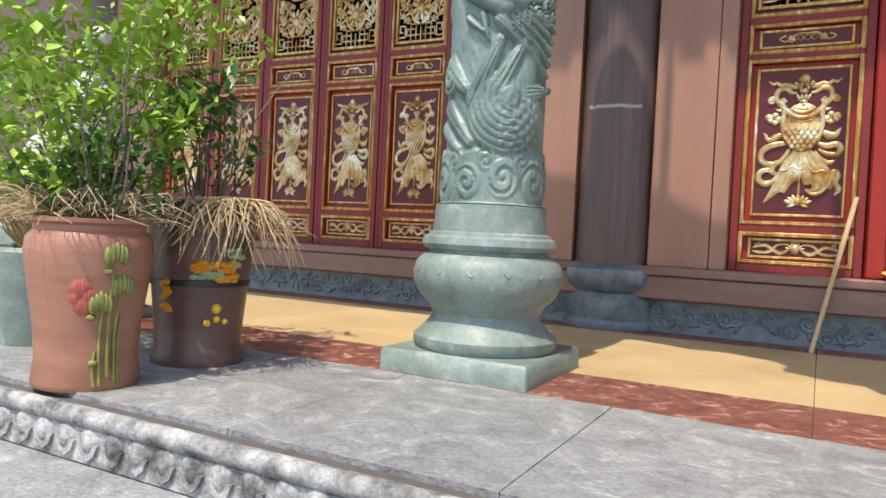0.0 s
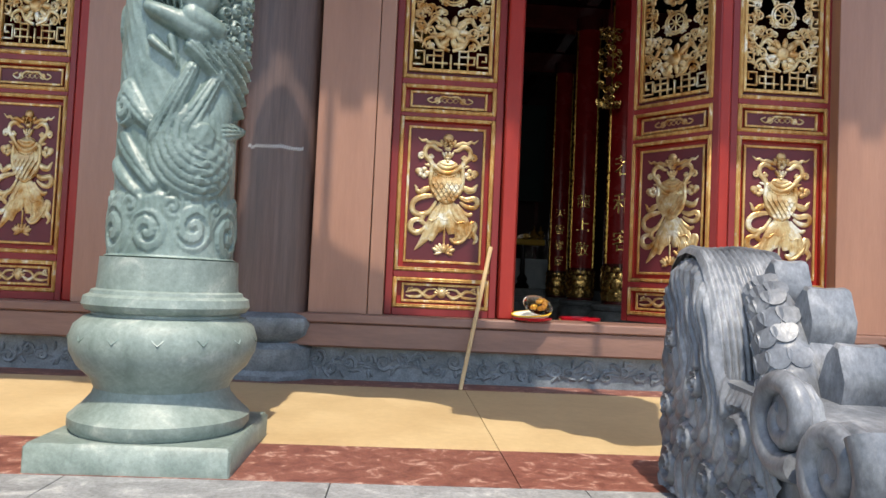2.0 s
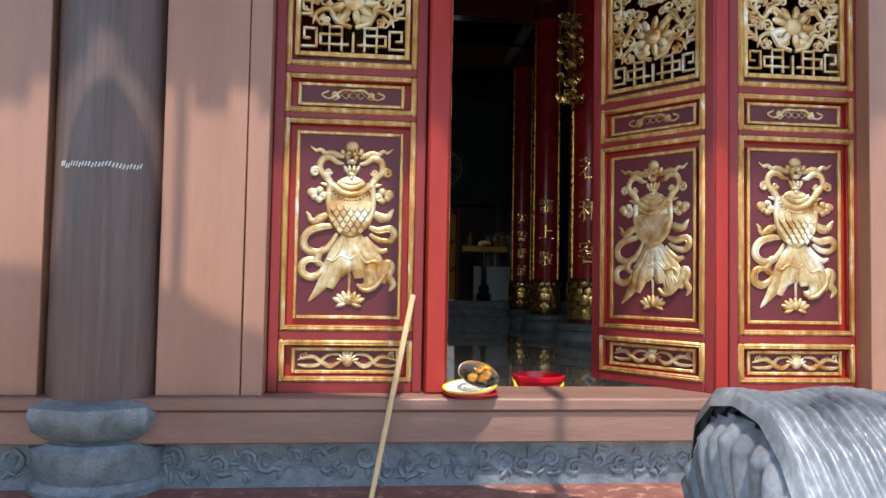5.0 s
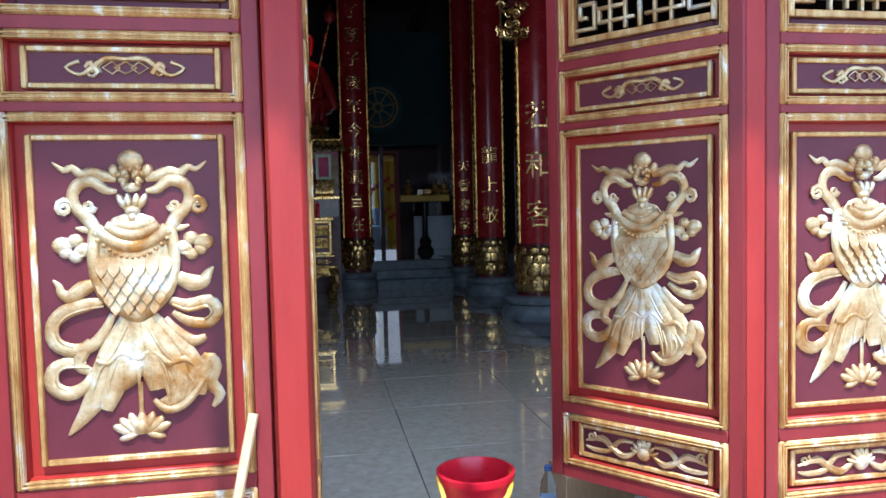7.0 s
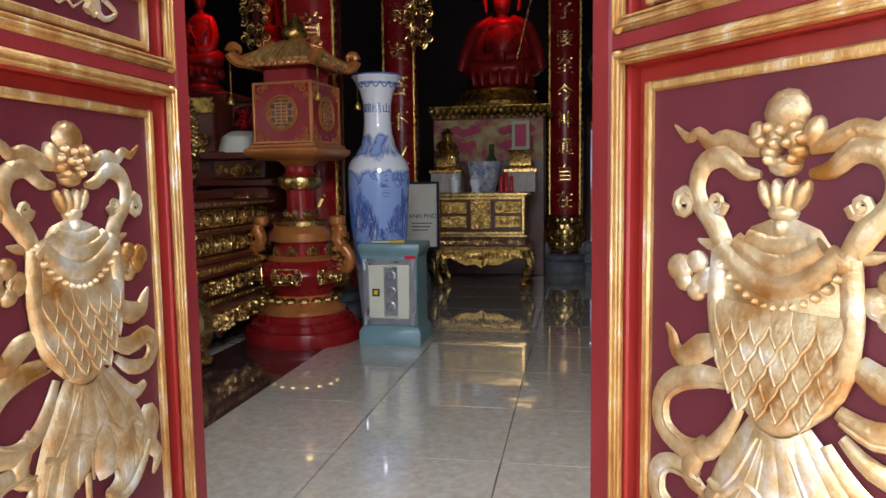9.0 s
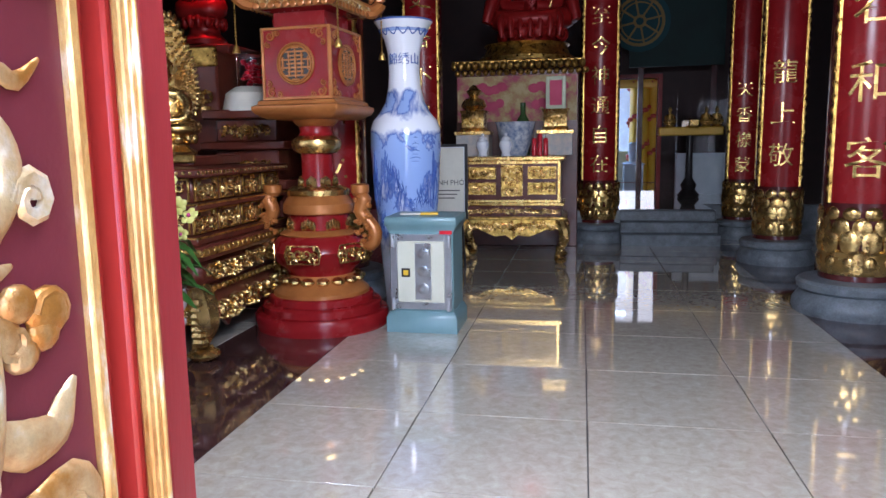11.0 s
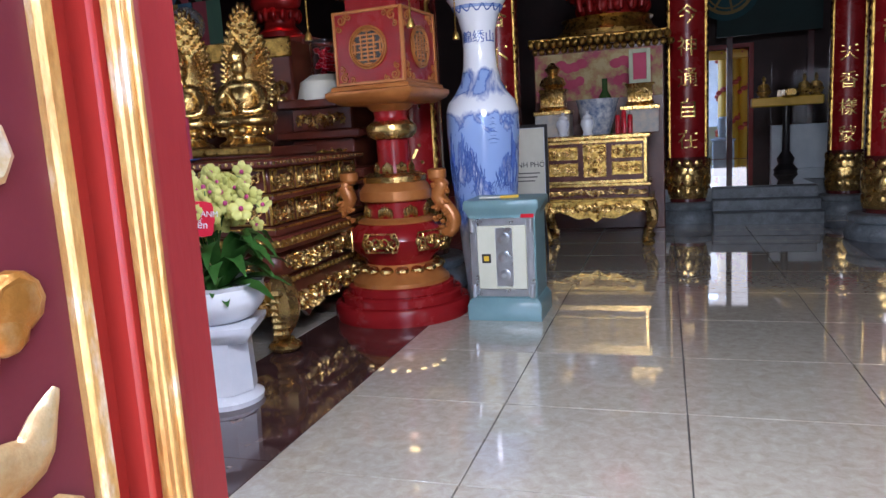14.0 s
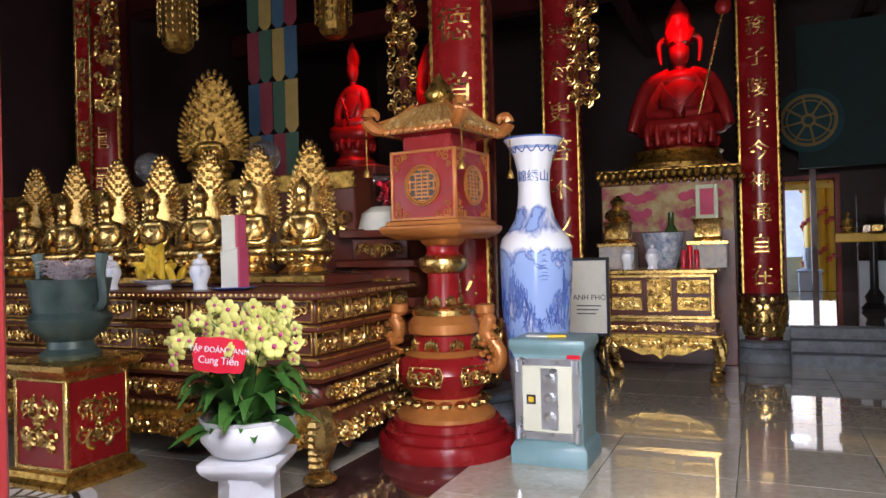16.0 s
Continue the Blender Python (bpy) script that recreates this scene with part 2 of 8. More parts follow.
def porcelain():
    """White glaze with cobalt mountains: bands of blue noise, denser low on the body."""
    m = mat("blue_and_white_porcelain", (0.74, 0.77, 0.82), (0.80, 0.82, 0.85), 3.0, 0.10, 0, 0.0, 30)
    nt = m.node_tree
    N, L = nt.nodes, nt.links
    b = N["Principled BSDF"]
    tc = N.new("ShaderNodeTexCoord")
    mp = N.new("ShaderNodeMapping")
    mp.inputs["Scale"].default_value = (1.0, 1.0, 0.55)
    L.new(tc.outputs["Object"], mp.inputs[0])
    n = N.new("ShaderNodeTexNoise")
    n.inputs["Scale"].default_value, n.inputs["Detail"].default_value, n.inputs["Roughness"].default_value = 4.6, 9, 0.62
    n.inputs["Distortion"].default_value = 0.6
    L.new(mp.outputs[0], n.inputs["Vector"])
    sep = N.new("ShaderNodeSeparateXYZ")
    L.new(tc.outputs["Object"], sep.inputs[0])
    band = N.new("ShaderNodeValToRGB")
    e = band.color_ramp.elements
    e[0].position, e[0].color = 0.0, (0.36, 0.36, 0.36, 1)
    e[1].position, e[1].color = 1.0, (0.0, 0.0, 0.0, 1)
    for p, v in ((0.30, 0.44), (0.36, 0.56), (0.46, 0.60), (0.615, 0.57), (0.65, 0.24), (0.70, 0.56), (0.76, 0.47), (0.80, 0.0), (0.955, 0.0), (0.965, 0.8), (0.975, 0.2)):
        k = e.new(p)
        k.color = (v, v, v, 1)
    hz = N.new("ShaderNodeMath")
    hz.operation, hz.inputs[1].default_value = "DIVIDE", 2.55
    L.new(sep.outputs[2], hz.inputs[0])
    L.new(hz.outputs[0], band.inputs[0])
    add = N.new("ShaderNodeMath")
    add.operation = "ADD"
    L.new(n.outputs["Fac"], add.inputs[0])
    L.new(band.outputs[0], add.inputs[1])
    ramp = N.new("ShaderNodeValToRGB")
    q = ramp.color_ramp.elements
    q[0].position, q[0].color = 0.82, (0.78, 0.81, 0.85, 1)
    q[1].position, q[1].color = 0.97, (0.05, 0.12, 0.42, 1)
    k = q.new(1.0)
    k.position = 0.89
    k.color = (0.28, 0.40, 0.68, 1)
    sub = N.new("ShaderNodeMath")
    sub.operation, sub.inputs[1].default_value = "MULTIPLY", 0.92
    L.new(add.outputs[0], sub.inputs[0])
    L.new(sub.outputs[0], ramp.inputs[0])
    L.new(ramp.outputs[0], b.inputs["Base Color"])
    return m


PORC = porcelain()


def glassmat(name, col=(1, 1, 1), rough=0.02):
    m = bpy.data.materials.new(name)
    m.use_nodes = True
    b = m.node_tree.nodes["Principled BSDF"]
    b.inputs["Base Color"].default_value = (*col, 1)
    b.inputs["Transmission Weight"].default_value = 1
    b.inputs["Roughness"].default_value = rough
    b.inputs["IOR"].default_value = 1.18
    return m


GLASS = glassmat("clear_glass")
# pale diffuse share in the colour stands in for missing highlights on the balls
ORBGLASS = mat("milky_sheen_glass", (0.70, 0.72, 0.75), (0.82, 0.83, 0.85), 9.0, 0.06, 0, 0.0, 60, rvar=0.03)
ORBGLASS.node_tree.nodes["Principled BSDF"].inputs["Transmission Weight"].default_value = 0.9


# ---- mesh tools ----
class M:
    def __init__(s):
        s.v, s.f = [], []

    def add(s, vs, fs):
        o = len(s.v)
        s.v += [tuple(v) for v in vs]
        s.f += [tuple(i + o for i in f) for f in fs]
        return s

    def box(s, x0, x1, y0, y1, z0, z1, c=0.0):
        lo, hi = (x0, y0, z0), (x1, y1, z1)
        c = min(c, (x1 - x0) / 2.2, (y1 - y0) / 2.2, (z1 - z0) / 2.2)
        if c <= 0:
            vs = [(a, b, d) for a in (x0, x1) for b in (y0, y1) for d in (z0, z1)]
            return s.add(vs, [(0, 1, 3, 2), (4, 6, 7, 5), (0, 4, 5, 1), (2, 3, 7, 6), (0, 2, 6, 4), (1, 5, 7, 3)])
        vs, ix = [], {}
        for sg in [(a, b, d) for a in (0, 1) for b in (0, 1) for d in (0, 1)]:
            for ax in range(3):
                p = [(hi if sg[i] else lo)[i] + (0 if i == ax else (-c if sg[i] else c)) for i in range(3)]
                ix[sg, ax] = len(vs)
                vs.append(p)
        fs = []
        for ax in range(3):
            o1, o2 = [i for i in range(3) if i != ax]
            for sd in (0, 1):
                q = []
                for a, b in ((0, 0), (1, 0), (1, 1), (0, 1)):
                    g = [0, 0, 0]
                    g[ax], g[o1], g[o2] = sd, a, b
                    q.append(ix[tuple(g), ax])
                fs.append(q)
            for a in (0, 1):
                for b in (0, 1):
                    g0, g1 = [0, 0, 0], [0, 0, 0]
                    g0[o1] = g1[o1] = a
                    g0[o2] = g1[o2] = b
                    g1[ax] = 1
                    fs.append((ix[tuple(g0), o1], ix[tuple(g1), o1], ix[tuple(g1), o2], ix[tuple(g0), o2]))
        for a in (0, 1):
            for b in (0, 1):
                for d in (0, 1):
                    fs.append(tuple(ix[(a, b, d), i] for i in range(3)))
        return s.add(vs, fs)

    def lathe(s, prof, n=32, cx=0, cy=0, cap=True, wob=None):
        vs, fs = [], []
        for r, z in prof:
            for i in range(n):
                a = 2 * math.pi * i / n
                k = r * (wob(a, z) if wob else 1)
                vs.append((cx + k * math.cos(a), cy + k * math.sin(a), z))
        for j in range(len(prof) - 1):
            for i in range(n):
                fs.append((j * n + i, j * n + (i + 1) % n, (j + 1) * n + (i + 1) % n, (j + 1) * n + i))
        if cap:
            fs.append(tuple(range(n - 1, -1, -1)))
            fs.append(tuple((len(prof) - 1) * n + i for i in range(n)))
        return s.add(vs, fs)

    def square(s, prof, cx=0, cy=0, ky=1.0, c=0.06):
        """A square (chamfered) stack of outlines: half-width, height."""
        vs, fs = [], []
        for r, z in prof:
            k = r * c
            for x, y in ((-r + k, -r), (r - k, -r), (r, -r + k), (r, r - k), (r - k, r), (-r + k, r), (-r, r - k), (-r, -r + k)):
                vs.append((cx + x, cy + y * ky, z))
        n = 8
        for j in range(len(prof) - 1):
            for i in range(n):
                fs.append((j * n + i, j * n + (i + 1) % n, (j + 1) * n + (i + 1) % n, (j + 1) * n + i))
        fs.append(tuple(range(n - 1, -1, -1)))
        fs.append(tuple((len(prof) - 1) * n + i for i in range(n)))
        return s.add(vs, fs)

    def ell(s, c, r, n=10, m=6, rot=None):
        vs, fs = [], []
        for j in range(1, m):
            p = math.pi * j / m
            for i in range(n):
                a = 2 * math.pi * i / n
                d = Vector((r[0] * math.sin(p) * math.cos(a), r[1] * math.sin(p) * math.sin(a), r[2] * math.cos(p)))
                if rot:
                    d = rot @ d
                vs.append(Vector(c) + d)
        t, b = Vector((0, 0, r[2])), Vector((0, 0, -r[2]))
        if rot:
            t, b = rot @ t, rot @ b
        vs += [Vector(c) + t, Vector(c) + b]
        k = len(vs)
        for i in range(n):
            fs.append((k - 2, i, (i + 1) % n))
            fs.append((k - 1, (m - 2) * n + (i + 1) % n, (m - 2) * n + i))
            for j in range(m - 2):
                fs.append((j * n + i, (j + 1) * n + i, (j + 1) * n + (i + 1) % n, j * n + (i + 1) % n))
        return s.add(vs, fs)

    def tube(s, pts, rad, n=6, flat=1.0, up=(0, 1, 0), sub=3):
        """A round or flattened sweep along a smooth line; flat squeezes it along up."""
        P = [Vector(p) for p in pts]
        R = list(rad) if hasattr(rad, "__len__") else [rad] * len(P)
        if len(R) != len(P):
            R = [R[0] + (R[-1] - R[0]) * i / (len(P) - 1) for i in range(len(P))]
        if sub > 1 and len(P) > 2:
            Q, S = [], []
            for i in range(len(P) - 1):
                a, b, c, d = P[max(i - 1, 0)], P[i], P[i + 1], P[min(i + 2, len(P) - 1)]
                for k in range(sub):
                    t = k / sub
                    Q.append(0.5 * (2 * b + (c - a) * t + (2 * a - 5 * b + 4 * c - d) * t * t + (3 * b - a - 3 * c + d) * t ** 3))
                    S.append(R[i] + (R[i + 1] - R[i]) * t)
            P, R = Q + [P[-1]], S + [R[-1]]
        U = Vector(up)
        vs, fs = [], []
        for i, p in enumerate(P):
            d = (P[min(i + 1, len(P) - 1)] - P[max(i - 1, 0)]).normalized()
            a = d.cross(U)
            if a.length < 1e-4:
                a = d.cross(Vector((0.3, 0.2, 0.9)))
            a.normalize()
            b = a.cross(d)
            for k in range(n):
                t = 2 * math.pi * k / n
                vs.append(p + a * (R[i] * math.cos(t)) + b * (R[i] * flat * math.sin(t)))
        for i in range(len(P) - 1):
            for k in range(n):
                fs.append((i * n + k, i * n + (k + 1) % n, (i + 1) * n + (k + 1) % n, (i + 1) * n + k))
        fs.append(tuple(range(n - 1, -1, -1)))
        fs.append(tuple((len(P) - 1) * n + k for k in range(n)))
        return s.add(vs, fs)

    def prism(s, outline, y0, y1):
        """An outline of (x, z) pushed from y0 to y1."""
        n = len(outline)
        vs = [(x, y0, z) for x, z in outline] + [(x, y1, z) for x, z in outline]
        fs = [tuple(range(n)), tuple(range(2 * n - 1, n - 1, -1))]
        fs += [(i, n + i, n + (i + 1) % n, (i + 1) % n) for i in range(n)]
        return s.add(vs, fs)

    def put(s, o, m):
        """Takes in another mesh at the pose m."""
        return s.add([m @ Vector(v) for v in o.v], o.f)

    def mesh(s, name, material, sharp=38):
        me = bpy.data.meshes.new(name)
        me.from_pydata(s.v, [], s.f)
        bm = bmesh.new()
        bm.from_mesh(me)
        bmesh.ops.recalc_face_normals(bm, faces=bm.faces)
        bm.to_mesh(me)
        bm.free()
        me.shade_smooth()
        me.set_sharp_from_angle(angle=radians(sharp))
        if material:
            me.materials.append(material)
        return me


def part(name, m, material, parent=None, label="", at=None, sharp=38):
    data = m if isinstance(m, bpy.types.Mesh) else m.mesh(name, material, sharp)
    ob = new(name, data)
    if parent:
        ob.parent = parent
    if at is not None:
        ob.matrix_basis = at
    if label:
        tagged(ob, label)
    if name in MANY:
        tagged(ob, kind="stuff")
    return ob


MANY = ("wheel", "painted_clouds", "crown", "crown_low_shade", "crown_top", "dry_grass", "branch", "blossoms", "blossom_centres", "orchid_leaves", "sweets", "gold_studs", "bead_fringe", "incense_ash", "fan_ornament",
        "panel_carving", "swell_carving", "apron_carving", "drawer_carving", "frieze_carving", "stage_carving", "tier_carving", "gold_relief", "gold_cartouche", "bracket_carving", "plank_carving",
        "painted_landscape", "painted_roof", "painted_field", "painted_flower", "lotus_rim", "petal_ring", "cloud_scroll", "ledge_petals", "lotus_relief", "rock_relief")


def thing(name, label, category, at=None, group=""):
    ob = new(name)
    if at is not None:
        ob.matrix_basis = at
    return tagged(ob, label, category, group)


def setting(name, m, material, label="", at=None, category=""):
    ob = part(name, m, material, None, label, at)
    return tagged(ob, label, category or name.split("_")[0], "", "structure")


def text_mesh(name, body, size, depth, material, wrap=0.0):
    cu = bpy.data.curves.new(name, "FONT")
    cu.body, cu.size, cu.extrude, cu.align_x, cu.align_y = body, size, depth, "CENTER", "CENTER"
    cu.resolution_u = 3
    tmp = new(name, cu)
    me = bpy.data.meshes.new_from_object(tmp.evaluated_get(bpy.context.evaluated_depsgraph_get()))
    bpy.data.objects.remove(tmp)
    for v in me.vertices:
        x, y, z = v.co
        if wrap:
            a = x / wrap
            v.co = ((wrap + z) * math.sin(a), -(wrap + z) * math.cos(a), y)
        else:
            v.co = (x, -z, y)
    me.materials.clear()
    me.materials.append(material)
    return me


def spiral(m, cx, cz, r, turns=1.6, w=0.006, y=0.0, flip=1, start=0.0, tail=None, flat=0.9):
    pts, rad = [], []
    k = int(8 * turns)
    if tail:
        pts.append((tail[0], y, tail[1]))
        rad.append(w * 0.5)
    for i in range(k + 1):
        f = i / k
        a = start + flip * 2 * math.pi * turns * f
        rr = r * (1 - 0.82 * f)
        pts.append((cx + rr * math.cos(a), y, cz + rr * math.sin(a)))
        rad.append(w * (1.05 - 0.35 * f))
    return m.tube(pts, rad, 5, flat, (0, 1, 0), 1)


def scrollwork(w, h, seed, dens=1.0, thick=0.016):
    """Carved scrolls, leaves and berries filling w x h, mirrored about the middle, standing out toward -y."""
    rng = random.Random(seed)
    m = M()
    u = min(h, w / 2) * 0.5
    n = max(2, int(dens * (w / 2) / (u * 0.85)))
    for i in range(n):
        cx = (i + 0.5) * (w / 2) / n
        rows = 1 if h < w * 0.5 else max(1, int(h / (u * 1.7)))
        for j in range(rows):
            cz = -h / 2 + (j + 0.5) * h / rows + rng.uniform(-0.06, 0.06) * h
            r = min(h / rows, w / n) * rng.uniform(0.30, 0.42)
            st, fl = rng.uniform(0, 6.28), rng.choice((-1, 1))
            for sg in (-1, 1):
                spiral(m, sg * cx, cz, r, rng.choice((1.2, 1.5)), r * 0.24, -thick * 0.3, fl * sg, st if sg > 0 else math.pi - st)
            for k in range(3):
                a = rng.uniform(0, 6.28)
                for sg in (-1, 1):
                    x, z = sg * (cx + r * 1.15 * math.cos(a)), cz + r * 1.1 * math.sin(a)
                    if abs(z) < h * 0.48 and abs(x) < w * 0.49:
                        m.ell((x, -thick * 0.3, z), (r * 0.42, thick * 0.8, r * 0.2), 7, 4, Matrix.Rotation(-sg * a, 3, "Y"))
    m.ell((0, -thick * 0.5, 0), (u * 0.28, thick, u * 0.28), 10, 5)
    for k in range(8):
        a = k * math.pi / 4
        m.ell((u * 0.42 * math.cos(a), -thick * 0.3, u * 0.42 * math.sin(a)), (u * 0.2, thick * 0.7, u * 0.1), 7, 4, Matrix.Rotation(-a, 3, "Y"))
    return m


SCROLL = {}


def scroll_mesh(w, h, seed, material, dens=1.0, thick=0.016):
    key = (round(w, 2), round(h, 2), seed % 3, material.name)
    if key not in SCROLL:
        SCROLL[key] = scrollwork(w, h, seed % 3, dens, thick).mesh("carving", material)
    return SCROLL[key]


def frame_m(x0, x1, z0, z1, t, y0, y1, c=0.004):
    """A mitred-looking rectangular moulding as four bars."""
    m = M()
    m.box(x0, x0 + t, y0, y1, z0, z1, c)
    m.box(x1 - t, x1, y0, y1, z0, z1, c)
    m.box(x0 + t - 0.001, x1 - t + 0.001, y0 + 0.0005, y1, z0, z0 + t, c)
    m.box(x0 + t - 0.001, x1 - t + 0.001, y0 + 0.0005, y1, z1 - t, z1, c)
    return m

# ---- large structure: ground, steps, veranda, facade ----
rnd = random.Random(7)
setting("ground", M().box(-60, 60, -60, 0.20, -1.0, -0.85), STONE, "grey paved forecourt before the temple steps", category="ground")
for i in range(1, 5):
    setting("step_%d" % i, M().box(-12, 12, 1.5 - 0.34 * i, 1.5 - 0.34 * (i - 1) - 0.003, -1.0, -0.17 * i, 0.012), STONE, "worn grey stone step", category="step")
setting("veranda_base", M().box(-12, 12, 1.53, 5.3, -1.0, -0.03), GROUT, "stone bed under the veranda paving", category="floor")
nose = M()
nose.tube([(-12, 1.50, -0.028), (12, 1.50, -0.028)], 0.032, 10, 1, (0, 0, 1), 1)
nose.box(-12, 12, 1.49, 1.60, -0.17, -0.05)
setting("veranda_nosing", nose, EDGE, "chipped grey stone veranda edge with a rounded nosing", category="kerb")
riser = setting("veranda_riser", M().box(-9.2, 4.3, 1.487, 1.492, -0.166, -0.06), EDGE, "veranda riser carved with lotus petals", category="carving")
one = M()
one.ell((0, 0, 0.01), (0.046, 0.016, 0.040), 10, 6)
one.prism([(-0.046, 0.0), (0.046, 0.0), (0.03, -0.035), (0.0, -0.055), (-0.03, -0.035)], -0.012, 0.004)
one.ell((0, -0.008, 0.0), (0.026, 0.014, 0.030), 8, 5)
one = one.mesh("petal", EDGE)
for i in range(120):
    part("petal", one, None, riser, at=pose(-9 + i * 0.11, 1.488, -0.10))


def floor_tiles(name, xs, ys, z, material, parent, gap=0.003, th=0.035):
    cache = {}
    for i in range(len(xs) - 1):
        for j in range(len(ys) - 1):
            w, d = round(xs[i + 1] - xs[i] - gap, 3), round(ys[j + 1] - ys[j] - gap, 3)
            if (w, d) not in cache:
                cache[w, d] = M().box(-w / 2, w / 2, -d / 2, d / 2, -th, 0, 0.0012).mesh(name, material)
            ob = part(name, cache[w, d], None, parent)
            ob.location = ((xs[i] + xs[i + 1]) / 2, (ys[j] + ys[j + 1]) / 2, z)


veranda = setting("veranda_floor", M().box(-12, 12, 1.56, 5.1, -0.034, -0.02), GROUT, "veranda floor of grey stone, red marble and yellow tile bands", category="floor")


# ---- interior floor, walls, ceiling ----
hall = setting("hall_floor", M().box(-9, 9, 5.2, 15.7, -0.2, 0.10), GROUT, "polished beige tiled hall floor with dark marble bands", category="floor")
setting("rear_floor", M().box(-9, 2.84, 15.98, 25.5, -0.2, 0.58).box(2.84, 9, 17.1, 25.5, -0.2, 0.58), TILE, "raised polished rear hall floor", category="floor")
for i, (y0, z1) in enumerate(((15.47, 0.28), (15.70, 0.43), (15.93, 0.58))):
    setting("hall_step_%d" % (i + 1), M().box(1.475, 2.84, y0, y0 + 0.25, 0.0, z1 + 0.002, 0.015), SLATE, "dark slate step up to the rear hall", category="step")
setting("platform_edge", M().box(-9, 1.475, 15.86, 15.98, 0, 0.582), SLATE, "dark slate edge of the rear hall", category="step")
setting("platform_edge_2", M().box(2.84, 9, 16.98, 17.1, 0, 0.582), SLATE, "dark slate edge of the rear hall", category="step")
setting("hall_floor_2", M().box(2.84, 9, 15.7, 17.1, -0.2, 0.12), TILE, "polished hall floor between the columns", category="floor")
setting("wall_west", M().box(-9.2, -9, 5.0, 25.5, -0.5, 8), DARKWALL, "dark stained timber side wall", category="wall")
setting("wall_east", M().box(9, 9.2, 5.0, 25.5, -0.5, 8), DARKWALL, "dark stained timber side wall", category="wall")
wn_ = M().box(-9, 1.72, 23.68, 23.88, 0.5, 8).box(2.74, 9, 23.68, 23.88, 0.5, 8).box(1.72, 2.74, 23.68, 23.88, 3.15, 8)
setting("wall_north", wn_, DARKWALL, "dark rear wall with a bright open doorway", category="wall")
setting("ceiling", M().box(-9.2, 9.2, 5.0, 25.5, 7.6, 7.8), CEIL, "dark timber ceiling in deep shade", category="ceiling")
beam = M()
for y in (8.4, 11.6, 14.5, 17.5):
    beam.box(-9, 9, y - 0.16, y + 0.16, 5.9, 6.4, 0.03)
for x in (-1.2, 3.3):
    beam.box(x - 0.14, x + 0.14, 5.3, 23.7, 6.4, 6.8, 0.03)
setting("ceiling_beam", beam, DARKRED, "dark red lacquered roof beams", category="beam")
# the court behind the rear doorway
setting("court_ground", M().box(-8, 14, 23.88, 50, 0.3, 0.572), COURT, "sunlit pale court paving behind the hall", category="ground")
setting("door_frame_1", frame_m(1.62, 2.84, 0.48, 3.25, 0.10, 23.62, 23.93), LACQ, "red rear door frame", category="door")


# ---- facade ----
def wallbox(name, x0, x1, z0, z1, y0=5.07, y1=5.27, m=WOOD, label="brown painted timber wall boarding"):
    return setting(name, M().box(x0, x1, y0, y1, z0, z1, 0.004), m, label, category="wall")


wallbox("wall_south_1", -0.938, -0.553, 0.44, 3.62, 4.935)
wallbox("wall_south_2", -0.549, -0.447, 0.44, 3.62, 4.937)
wallbox("wall_south_3", 2.64, 3.19, 0.44, 3.62, 4.935)
wallbox("wall_south_4", -2.46, -1.46, 0.44, 3.62, 4.935)
wallbox("wall_south_5", -6.4, -5.80, 0.44, 3.62, 4.935)
wallbox("wall_south_6", 3.72, 9.0, 0.44, 3.62, 4.935)
wallbox("wall_south_7", -9.0, -6.9, 0.0, 3.62)
wallbox("wall_south_8", -12.0, 12.0, 3.62, 8.65, 4.93, 5.3, WOOD, "brown painted timber wall above the doors")
sill = M().box(-9, 9, 4.895, 5.27, 0.225, 0.375, 0.006).box(-9, 9, 4.875, 5.27, 0.378, 0.44, 0.010).box(-9, 9, 4.955, 5.26, 0.214, 0.225)
setting("door_sill", sill, SILLW, "brown painted timber threshold beam, worn along its edge", category="sill")
setting("stone_band", M().box(-9, 9, 4.985, 5.26, -0.02, 0.215, 0.006), SLATE, "carved dark stone band under the threshold", category="wall")
band = M()
br = random.Random(3)
for i in range(84):
    x = -5.6 + i * 0.115 + br.uniform(-0.02, 0.02)
    spiral(band, x, 0.11 + br.uniform(-0.045, 0.045), br.uniform(0.035, 0.06), 1.4, 0.014, 4.982, br.choice((-1, 1)), br.uniform(0, 6), flat=1.0)
    for k in range(4):
        band.ell((x + br.uniform(-0.1, 0.1), 4.984, br.uniform(0.04, 0.18)), (0.035, 0.016, 0.014), 7, 4, Matrix.Rotation(br.uniform(0, 3), 3, "Y"))
    band.tube([(x - 0.1, 4.984, 0.05 + br.uniform(0, 0.12)), (x, 4.984, 0.1), (x + 0.09, 4.984, 0.05 + br.uniform(0, 0.12))], (0.006, 0.014, 0.005), 5, 0.8)
setting("band_carving", band, SLATE, "cloud and wave carving on the stone band", category="carving")


# ---- door leaves ----
W, H = 0.75, 3.16
SECT = ((0.05, 0.26, "low"), (0.30, 1.36, "emblem"), (1.385, 1.585, "mid"), (1.62, 2.86, "lattice"), (2.89, 3.10, "mid"))


